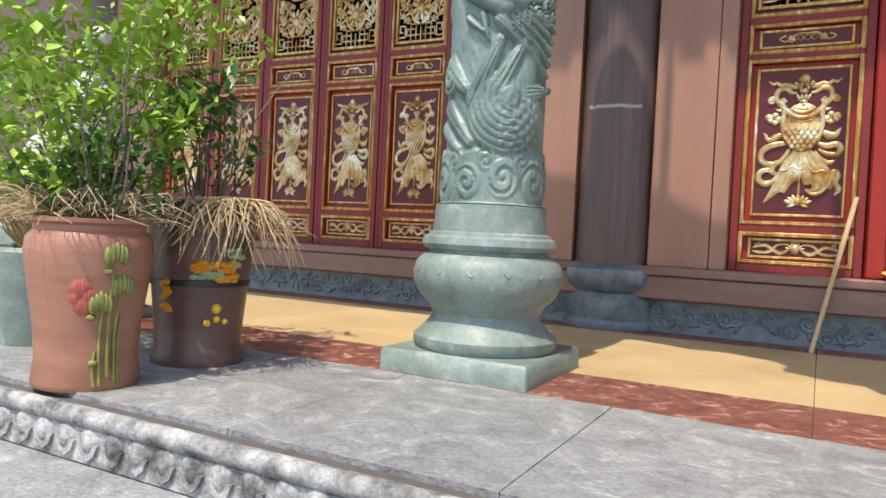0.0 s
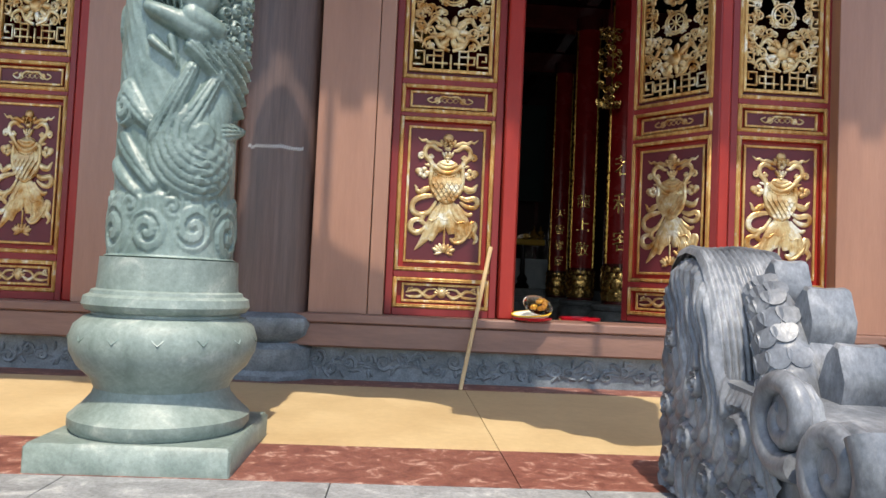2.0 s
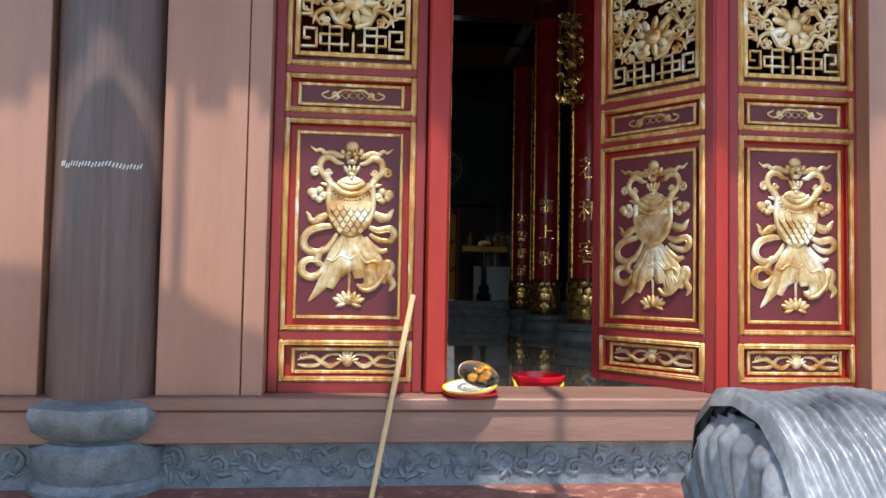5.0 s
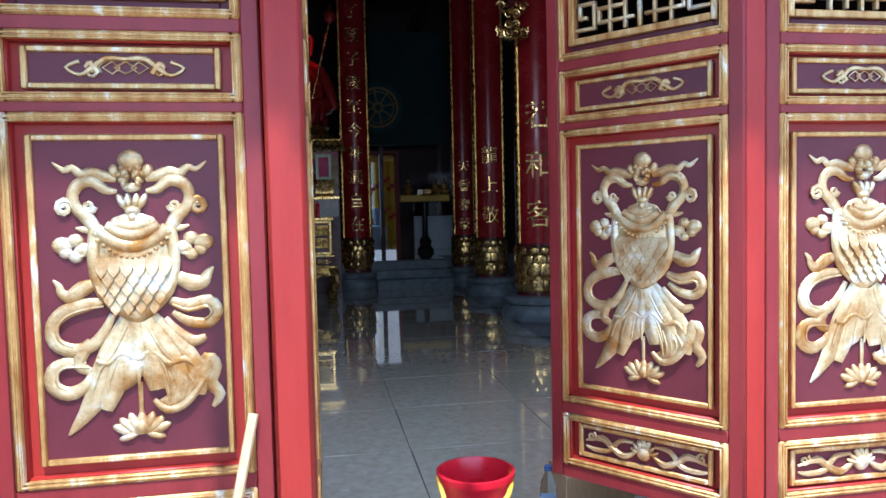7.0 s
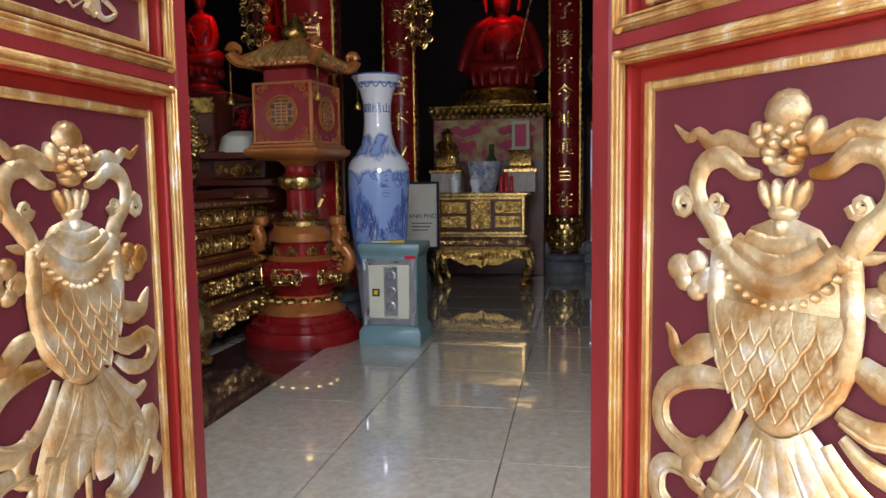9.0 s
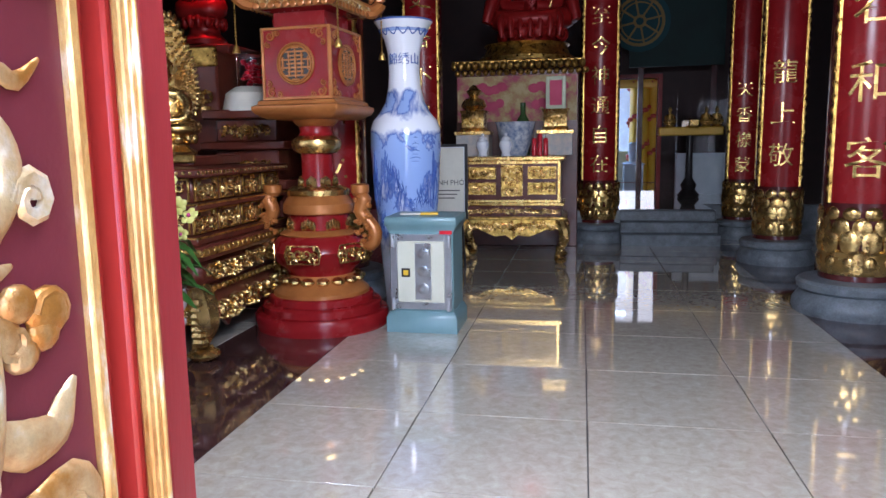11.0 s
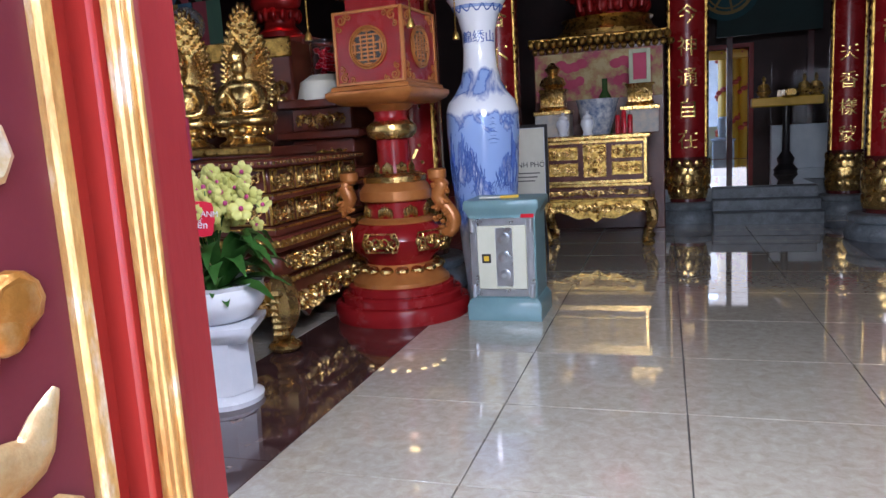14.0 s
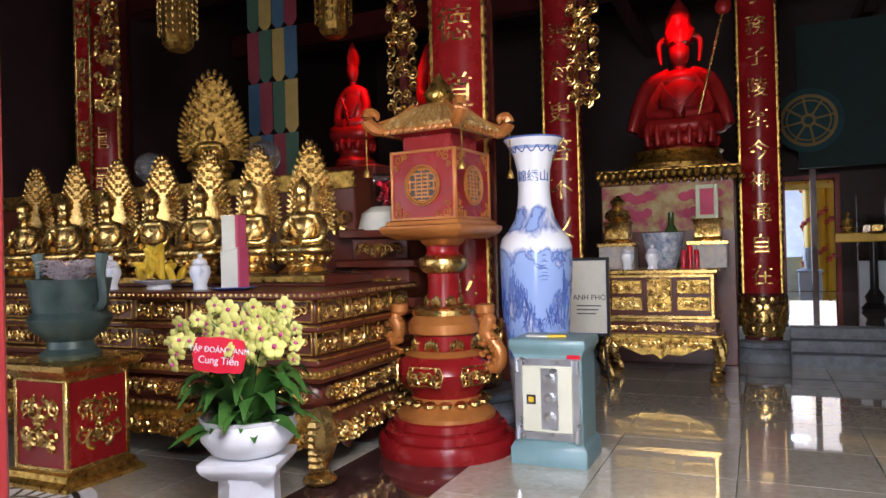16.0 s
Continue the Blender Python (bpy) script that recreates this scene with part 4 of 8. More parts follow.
# ---- green carved dragon pillar on the veranda ----
def dragon_pillar(x, y):
    p = thing("dragon_pillar", "green stone veranda pillar carved with a dragon and clouds", "pillar", pose(x, y, 0), "dragon pillars")
    part("plinth", M().square([(0.335, 0.0), (0.335, 0.085), (0.325, 0.098)], c=0.02), GREENP, p, "square pale stone plinth")
    prof = [(0.30, 0.095), (0.318, 0.12), (0.318, 0.15), (0.275, 0.19), (0.245, 0.225), (0.238, 0.25), (0.255, 0.285), (0.30, 0.33), (0.328, 0.385), (0.332, 0.43), (0.318, 0.475), (0.285, 0.505), (0.265, 0.512), (0.262, 0.522), (0.285, 0.53), (0.298, 0.55), (0.292, 0.578), (0.272, 0.588), (0.268, 0.60), (0.252, 0.606), (0.248, 0.66), (0.246, 0.72)]
    part("base", M().lathe(prof, 64), GREENP, p, "turned bulbous base of pale green stone")
    tri = M()
    for k in range(14):
        a = 2 * math.pi * k / 14
        q = []
        for da, z in ((-0.17, 0.487), (-0.08, 0.455), (0, 0.425), (0.08, 0.455), (0.17, 0.487)):
            r = 0.3335 - max(0, (z - 0.43)) * 0.55
            q.append((r * math.cos(a + da), r * math.sin(a + da), z))
        tri.tube(q, 0.0035, 4, 1, (0, 0, 1), 2)
    part("petal_line", tri, GREEN, p)
    na, nz = 260, 900
    A, Z = np.meshgrid(np.linspace(0, 2 * np.pi, na, endpoint=False), np.linspace(0.72, 5.3, nz))
    R = 0.236
    h = 0.006 * np.sin(A * 23 + Z * 31) * np.sin(Z * 47 + A * 9)

    def wrapd(a):
        return (a + np.pi) % (2 * np.pi) - np.pi

    rg = random.Random(11)
    U = wrapd(A + 1.24) * 0.27

    def coil(a0, z0, r0, deep, turn=1):
        """A cloud curl: a domed disc cut by a spiral groove."""
        dx, dz = wrapd(A - a0) * 0.27, Z - z0
        d = np.hypot(dx, dz)
        cut = np.cos(d / r0 * 11 + turn * np.arctan2(dz, dx))
        return np.where(d < r0, deep * (1 - 0.35 * (d / r0) ** 4) * (1 - 0.42 * (cut > 0.45)), 0)

    def limb(u0, z0, u1, z1, r0, r1, deep, cuts=0):
        """A tapered ridge from one point to another, combed along its length."""
        du, dz = u1 - u0, z1 - z0
        n2 = du * du + dz * dz
        t = np.clip(((U - u0) * du + (Z - z0) * dz) / n2, 0, 1)
        off = ((U - u0) * dz - (Z - z0) * du) / math.sqrt(n2)
        r = r0 + (r1 - r0) * t
        e = np.hypot(U - u0 - t * du, Z - z0 - t * dz) / r
        hgt = deep * np.sqrt(np.clip(1 - e ** 2, 0, 1))
        return hgt * (1 - 0.22 * (np.cos(off / r * cuts * np.pi) > 0.55)) if cuts else hgt

    # cloud band above the plain collar
    band_h = 0.022 * np.clip((0.93 + 0.03 * np.abs(np.sin(A * 4.3)) - Z) / 0.02, 0, 1)
    h = np.maximum(h, band_h)
    for k in range(9):
        h = np.maximum(h, coil(-1.66 + 0.70 * k, 0.815 + 0.02 * (k % 2), 0.078 + 0.012 * (k % 3), 0.040, 1 if k % 2 else -1))
        h = np.maximum(h, coil(-1.30 + 0.70 * k, 0.905, 0.055, 0.030, -1))
    # far side: drifting clouds and long combed tails
    for k in range(40):
        a0, z0 = rg.uniform(0.2, 3.7), rg.uniform(1.05, 5.1)
        h = np.maximum(h, coil(a0, z0, rg.uniform(0.06, 0.12), 0.035, rg.choice((-1, 1))))
    for k in range(26):
        u0, z0 = rg.uniform(-0.4, 0.4), rg.uniform(1.95, 5.0)
        h = np.maximum(h, limb(u0, z0, u0 + rg.uniform(-0.2, 0.2), z0 + rg.uniform(0.1, 0.3), 0.06, 0.02, 0.05, 4))
    # coiled body: round swell, arcs about the haunch, scales on the flank
    bu, bz = U - 0.075, Z - 1.105
    dome = np.sqrt(np.clip(1 - (bu / 0.215) ** 2 - (bz / 0.180) ** 2, 0, 1)) * 0.072
    sd = np.hypot(U - 0.085, Z - 1.165)
    arcs = (np.cos(sd / 0.030 * 2 * np.pi) > 0.72) * ((U - 0.05) < 0.6 * (1.165 - Z) + 0.01) * (sd > 0.05)
    row = np.floor((Z + 0.35 * U) / 0.036)
    su = ((U - 0.2 * Z) / 0.048 + 0.5 * (row % 2)) % 1 - 0.5
    sv = (Z + 0.35 * U) / 0.036 - row
    lip = np.clip(1.1 - (2 * su) ** 2 * 0.9 - (1 - sv) ** 2 * 1.1, 0, 1)
    flank = (U > 0.05) * (Z < 1.16)
    h = np.maximum(h, dome - 0.010 * arcs * (dome > 0.02) + flank * (dome > 0.012) * 0.011 * lip)
    h = np.maximum(h, np.where(np.hypot(U - 0.085, Z - 1.165) < 0.042, 0.092 - 0.25 * sd, 0))
    # haunch sweeping up, tail fin, claw strip, cloud wisps
    h = np.maximum(h, limb(0.04, 1.20, 0.15, 1.40, 0.060, 0.028, 0.066, 4))
    h = np.maximum(h, limb(-0.09, 1.16, 0.03, 1.40, 0.055, 0.03, 0.052, 4))
    h = np.maximum(h, limb(0.19, 1.19, 0.34, 1.22, 0.05, 0.02, 0.070, 6))
    h = np.maximum(h, limb(0.17, 1.24, 0.21, 1.36, 0.075, 0.055, 0.054))
    h = np.maximum(h, limb(-0.28, 1.13, -0.11, 0.98, 0.045, 0.026, 0.036, 2))
    h = np.maximum(h, limb(-0.34, 1.05, -0.18, 0.95, 0.034, 0.018, 0.034))
    h = np.maximum(h, limb(-0.27, 1.30, -0.15, 1.20, 0.060, 0.03, 0.044, 3))
    h = np.maximum(h, coil(-2.25, 1.26, 0.075, 0.045))
    # beard and mane streaming to the side
    for k in range(5):
        h = np.maximum(h, limb(0.02 + 0.03 * k, 1.48 + 0.012 * k, 0.30 + 0.012 * k, 1.27 + 0.05 * k, 0.030, 0.012, 0.074 + 0.004 * k, 3))
    h = np.maximum(h, limb(-0.14, 1.49, -0.05, 1.43, 0.022, 0.010, 0.058))
    h = np.maximum(h, limb(-0.06, 1.50, -0.03, 1.40, 0.020, 0.008, 0.060))
    for k in range(16):
        h = np.maximum(h, coil(-1.24 + (0.15 + 0.055 * (k % 4)) / 0.27, 1.50 + 0.062 * (k // 4) + 0.02 * (k % 2), 0.036, 0.086, 1 if k % 2 else -1))
    # head: lower jaw, gaping mouth with teeth, snout, cheek, eye and brow
    h = np.maximum(h, limb(-0.15, 1.60, 0.06, 1.53, 0.030, 0.055, 0.098))
    h = np.maximum(h, limb(0.02, 1.58, 0.12, 1.55, 0.060, 0.045, 0.110))
    h = np.maximum(h, limb(-0.17, 1.70, 0.06, 1.66, 0.038, 0.070, 0.118))
    for k in range(6):
        h = np.maximum(h, limb(-0.13 + 0.026 * k, 1.655 - 0.006 * k, -0.13 + 0.026 * k, 1.63 - 0.006 * k, 0.010, 0.006, 0.092))
    h = np.maximum(h, limb(-0.16, 1.72, -0.11, 1.75, 0.040, 0.030, 0.128))
    h = np.maximum(h, limb(0.0, 1.70, 0.04, 1.69, 0.026, 0.024, 0.150, 2))
    h = np.maximum(h, limb(-0.03, 1.745, 0.09, 1.735, 0.020, 0.012, 0.142, 2))
    h = np.maximum(h, limb(0.09, 1.73, 0.20, 1.90, 0.034, 0.014, 0.10, 2))
    h = h + 0.0015 * np.sin(A * 60 + 9 * np.sin(Z * 11 + A * 3)) * (h > 0.012)
    rr = 0.212 + 0.56 * h
    rr[0], rr[1] = 0.225, 0.235
    m = M()
    vs = np.stack([rr * np.cos(A), rr * np.sin(A), Z], -1).reshape(-1, 3).tolist()
    fs = [(j * na + i, j * na + (i + 1) % na, (j + 1) * na + (i + 1) % na, (j + 1) * na + i) for j in range(nz - 1) for i in range(na)]
    m.add(vs, fs)
    part("carved_shaft", m, GREEN, p, "green stone shaft with a coiled scaly dragon", sharp=75)
    return p


dp = dragon_pillar(-1.21, 2.96)
copy_thing(dp, pose(3.45, 2.96, 0, 0, 0, 40))


# ---- roof eave over the veranda, with an added unseen shade blocker ----
roof = M()
roof.add([(-14, 2.2, 7.50), (14, 2.2, 7.50), (14, 5.3, 8.6), (-14, 5.3, 8.6), (-14, 2.2, 7.75), (14, 2.2, 7.75), (14, 5.3, 8.85), (-14, 5.3, 8.85)], [(0, 1, 2, 3), (4, 5, 6, 7), (0, 1, 5, 4), (1, 2, 6, 5), (2, 3, 7, 6), (3, 0, 4, 7)])
for i in range(90):
    x = -13.5 + i * 0.3
    roof.box(x, x + 0.16, 2.2, 2.45, 7.39, 7.52)
eave = thing("roof_eave", "deep tiled temple eave on timber rafters above the veranda", "roof")
tagged(eave, kind="structure")
part("eave_boards", roof, WOOD, eave)
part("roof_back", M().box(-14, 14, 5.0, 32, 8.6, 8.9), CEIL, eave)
blocker = M()
# unseen shadow-casting outline: upper rim falling to the right, lobed lower rim with a pendant
rim_up = ((-2.3, 6.45), (-1.6, 6.40), (-0.93, 6.30), (-0.79, 6.20), (-0.54, 6.10), (-0.2, 5.95), (0.08, 5.76), (0.20, 5.62), (0.34, 5.66), (0.46, 5.58), (0.58, 5.34), (0.71, 5.18), (0.90, 5.10), (1.02, 4.92), (1.12, 4.80), (1.16, 4.4))
rim_low = ((1.10, 3.95), (1.02, 3.5), (1.05, 3.1), (0.94, 2.6), (0.81, 2.16), (0.68, 2.1), (0.60, 2.14), (0.56, 2.4), (0.45, 2.50), (0.40, 2.72), (0.30, 2.74), (0.25, 3.05), (0.10, 3.10), (-0.02, 3.28), (-0.10, 3.36), (-0.09, 3.75), (-0.18, 3.98), (-0.42, 4.22), (-0.60, 4.16), (-0.80, 4.34), (-0.97, 4.42), (-1.4, 4.34), (-1.8, 4.5), (-2.3, 4.5))
blocker.prism(rim_up + rim_low, 2.28, 2.32)
# solid stretch added to keep the left door leaves out of the sun
blocker.box(-12, -2.3, 2.28, 2.32, 4.6, 7.5)
blocker.box(-2.3, -2.24, 2.28, 2.32, 6.4, 7.6).box(-0.98, -0.92, 2.28, 2.32, 6.25, 7.6).box(0.04, 0.10, 2.28, 2.32, 5.7, 7.6).box(0.86, 0.92, 2.28, 2.32, 5.05, 7.6)
part("shade_blocker", blocker, WOODD, eave, "unseen added board cut to cast the shadow on wall and floor")


# ---- carved stone dragon balustrade beside the steps ----
def dragon_balustrade():
    p = thing("dragon_balustrade", "blue-grey stone stair balustrade carved as a scaly dragon", "balustrade", pose(0, 0, 0))
    core = M()
    x0, x1 = 0.615, 0.89
    # side outline in (y, z): upright tail block, sinking body, sloping rail down the steps
    out = [(2.66, 0.0), (2.68, 0.66), (2.64, 0.76), (2.54, 0.80), (2.47, 0.785), (2.41, 0.70), (2.37, 0.56), (2.33, 0.44), (1.95, 0.42), (1.80, 0.40), (1.55, 0.34), (0.30, -0.30), (0.18, -0.45), (0.18, -0.86), (0.75, -0.86), (1.45, -0.2), (1.56, 0.0)]
    n = len(out)
    core.add([(x0, y, z) for y, z in out] + [(x1, y, z) for y, z in out], [tuple(range(n)), tuple(range(2 * n - 1, n - 1, -1))] + [(i, (i + 1) % n, n + (i + 1) % n, n + i) for i in range(n)])
    part("slab", core, DRAGON, p)
    # combed mane: a thick cape of fine ridges over the top, swept down toward the body
    prof = [(2.69, 0.52), (2.70, 0.66), (2.675, 0.77), (2.61, 0.822), (2.53, 0.836), (2.45, 0.822), (2.39, 0.775), (2.34, 0.70), (2.30, 0.60), (2.275, 0.50), (2.26, 0.40), (2.255, 0.25)]
    nu, nv = 60, 96
    mn = M()
    tt = np.linspace(0, len(prof) - 1, nu)
    py, pz = np.interp(tt, range(len(prof)), [q[0] for q in prof]), np.interp(tt, range(len(prof)), [q[1] for q in prof])
    ty, tz_ = np.gradient(py), np.gradient(pz)
    ln = np.hypot(ty, tz_)
    for i in range(nu):
        f = i / (nu - 1)
        for j in range(nv + 1):
            v = j / nv
            lean = -0.10 * math.sin(f * 4.6 - 1.2) * v * (1 - v) * 2
            wide = 1.0
            ridge = 0.009 * abs(math.sin(math.pi * (v * 14 + 0.5 * math.sin(f * 6)))) + 0.004 * math.sin(v * 9 + f * 6)
            edge = min(1, v / 0.04, (1 - v) / 0.04)
            off = (0.018 + ridge) * edge - 0.018
            mn.v.append((0.606 + 0.284 * v * wide + lean * 0.25, py[i] - tz_[i] / ln[i] * -off, pz[i] + ty[i] / ln[i] * -off))
    for i in range(nu - 1):
        for j in range(nv):
            o = i * (nv + 1) + j
            mn.f.append((o, o + 1, o + nv + 2, o + nv + 1))
    part("mane", mn, DRAGON, p, "finely combed stone mane", sharp=80)
    # carved side: wavy combed strands and curls in relief on the outer face
    Y, Z = np.meshgrid(np.linspace(1.90, 2.685, 150), np.linspace(0.02, 0.80, 100))
    u, v = (2.685 - Y) / 0.60, Z / 0.80
    ph = u * 15 + 2.2 * np.sin(v * 7.5 + u * 2.5) + 1.1 * np.sin(v * 3.2 + 0.6)
    hh = 0.010 + 0.017 * np.abs(np.sin(ph * np.pi)) ** 0.7 + 0.007 * np.sin(v * 23 + u * 17) * np.sin(u * 29)
    for y0, z0, r0, sg in ((2.60, 0.10, 0.075, 1), (2.46, 0.22, 0.065, -1), (2.62, 0.30, 0.05, -1), (2.30, 0.12, 0.07, 1), (2.40, 0.40, 0.05, 1), (2.60, 0.52, 0.04, 1), (2.12, 0.30, 0.08, -1), (2.02, 0.14, 0.08, 1), (2.16, 0.10, 0.06, -1)):
        dy, dz = Y - y0, Z - z0
        d = np.hypot(dy, dz)
        sp = np.cos(d / r0 * 12.5 + sg * np.arctan2(dz, dy))
        hh = np.where(d < r0, np.maximum(0.014, 0.026 + 0.013 * sp) * np.clip(1.25 - (d / r0) ** 6, 0, 1), hh)
    top = np.interp(Y, [1.90, 2.20, 2.25, 2.30, 2.36, 2.43, 2.53, 2.62, 2.685], [0.41, 0.42, 0.45, 0.58, 0.71, 0.78, 0.80, 0.78, 0.66])
    edge = np.clip((top - Z) / 0.03, 0, 1) * np.clip((2.685 - Y) / 0.02, 0, 1)
    hh = hh * edge - 0.004 * (edge < 0.01)
    gm = M()
    ny, nz = 150, 100
    gm.add(np.stack([0.615 - hh, Y, Z], -1).reshape(-1, 3).tolist(), [(j * ny + i, j * ny + i + 1, (j + 1) * ny + i + 1, (j + 1) * ny + i) for j in range(nz - 1) for i in range(ny - 1) if max(edge[j, i], edge[j, i + 1], edge[j + 1, i], edge[j + 1, i + 1]) > 0])
    part("carved_side", gm, DRAGON, p, "combed mane and cloud curls in relief", sharp=70)
    body = M()
    path = [(0.765, 2.31, 0.70), (0.76, 2.24, 0.64), (0.75, 2.16, 0.53), (0.74, 2.10, 0.40), (0.73, 2.06, 0.22), (0.725, 2.05, 0.02)]
    body.tube(path, (0.045, 0.062, 0.072, 0.078, 0.08, 0.08), 16, 1, (1, 0, 0), 4)
    bd = part("body", body, DRAGON, p)
    one = M()
    edge_ = [(0.036 * math.sin(q), -0.044 * math.cos(q) if abs(q) < 1.6 else 0.02 * -math.cos(q)) for q in np.linspace(-2.4, 2.4, 13)]
    one.add([(0, 0.0, 0.011)] + [(x_, y_, 0.0075) for x_, y_ in edge_] + [(x_ * 1.02, y_ * 1.02, -0.008) for x_, y_ in edge_], [(0, k + 1, (k + 1) % 13 + 1) for k in range(13)] + [(k + 1, k + 14, (k + 1) % 13 + 14, (k + 1) % 13 + 1) for k in range(13)])
    one = one.mesh("scale", DRAGON)
    for i in range(12):
        f = i / 11 * 4.8
        j = min(int(f), 4)
        a, b = Vector(path[j]), Vector(path[j + 1])
        c = a.lerp(b, f - j)
        r = 0.052 + 0.026 * min(1, f / 2)
        d = (b - a).normalized()
        side = d.cross(Vector((1, 0, 0))).normalized()
        for k in range(5):
            t = radians(-84 + 38 * k + (19 if i % 2 else 0))
            nrm = Vector((-1, 0, 0)) * math.cos(t) + side * math.sin(t)
            side_ = (-d).cross(nrm).normalized()
            q = Matrix((side_, (-d), nrm)).transposed().to_4x4() @ pose(0, 0, 0, 3)
            part("scale", one, None, bd, at=Matrix.Translation(c + nrm * (r - 0.003)) @ q)
    # flame-shaped fins, hollowed along their lower edge, with worn flat backs
    for y, z, w in ((2.31, 0.80, 0.10), (2.13, 0.72, 0.12), (1.985, 0.575, 0.12), (1.60, 0.55, 0.13), (1.24, 0.36, 0.13), (0.88, 0.17, 0.13)):
        curve = [(0.14, -0.36), (0.11, -0.22), (0.075, -0.10), (0.04, -0.025), (0.012, 0.0), (-0.012, -0.006), (-0.026, -0.045), (-0.042, -0.085), (-0.036, -0.125), (-0.024, -0.155), (-0.045, -0.20), (-0.05, -0.36)]
        f = M()
        k = len(curve)
        rings = [(0.785, 0.010), (0.793, 0.0), (0.793 + w * 0.5, 0.004), (0.785 + w, 0.0), (0.793 + w, 0.010)]
        for x_, ins in rings:
            for a_, b_ in curve:
                f.v.append((x_, y + a_ * (1 - ins * 3), z + b_ - ins))
        f.f.append(tuple(range(k)))
        f.f.append(tuple((len(rings) - 1) * k + i for i in reversed(range(k))))
        for r_ in range(len(rings) - 1):
            f.f += [(r_ * k + i, r_ * k + (i + 1) % k, (r_ + 1) * k + (i + 1) % k, (r_ + 1) * k + i) for i in range(k)]
        part("fin", f, DRAGON, p)
    cl = M()
    for y, z, r in ((1.86, 0.40, 0.12), (1.66, 0.33, 0.13), (1.42, 0.14, 0.10), (1.25, 0.04, 0.09)):
        pts, rad = [], []
        for i in range(15):
            t = i / 14
            a = 2 * math.pi * 1.5 * t + y * 9
            rr = r * (1 - 0.8 * t)
            pts.append((0.585, y + rr * math.cos(a), z + rr * math.sin(a)))
            rad.append(r * 0.27 * (1.1 - 0.5 * t))
        cl.tube(pts, rad, 12, 1, (1, 0, 0), 2)
        cl.ell((0.615, y, z), (0.045, r * 0.8, r * 0.8), 12, 6)
    part("cloud_scroll", cl, DRAGON, p)
    return p


dragon_balustrade()


# ---- planted pots on the veranda ----
def leaf_cloud(n, cx, cy, cz, rx, ry, rz, size, seed, hole=0.25):
    rng = random.Random(seed)
    m = M()
    k = 0
    clumps = [(rng.uniform(-1, 1), rng.uniform(-1, 1), rng.uniform(-1, 1)) for _ in range(26)]
    while k < n:
        c = rng.choice(clumps)
        p = Vector((c[0] + rng.gauss(0, 0.17), c[1] + rng.gauss(0, 0.17), c[2] + rng.gauss(0, 0.15)))
        if p.length > 1.25:
            continue
        p = Vector((cx + p.x * rx, cy + p.y * ry, cz + p.z * rz))
        d = Vector((rng.gauss(0, 1), rng.gauss(0, 1), rng.gauss(0.3, 0.7))).normalized()
        sd = d.cross(Vector((rng.gauss(0, 0.3), rng.gauss(0, 0.3), 1))).normalized()
        up = sd.cross(d)
        s = size * rng.uniform(0.6, 1.3)
        a, b = p, p + d * s
        mid = p + d * s * 0.5
        m.add([a, mid + sd * s * 0.28 + up * s * 0.06, b, mid - sd * s * 0.28 + up * s * 0.06, mid - up * s * 0.03], [(0, 1, 4), (1, 2, 4), (2, 3, 4), (3, 0, 4)])
        k += 1
    return m


def twigs(n, cx, cy, z0, rx, hgt, seed, rad=0.004, droop=0.0):
    rng = random.Random(seed)
    m = M()
    for _ in range(n):
        a = rng.uniform(0, 6.28)
        d = Vector((math.cos(a), math.sin(a), 0))
        r = rng.uniform(0.25, 1) * rx
        h = hgt * rng.uniform(0.4, 1)
        q = [Vector((cx, cy, z0)) + d * 0.05]
        for f in (0.33, 0.66, 1.0):
            q.append(Vector((cx, cy, z0)) + d * (0.05 + r * f) + Vector((rng.uniform(-0.05, 0.05), rng.uniform(-0.05, 0.05), h * (f - droop * f * f * 1.6))))
        m.tube(q, (rad, rad * 0.8, rad * 0.6, rad * 0.25), 4, 1, (0.3, 0.2, 1), 2)
    return m


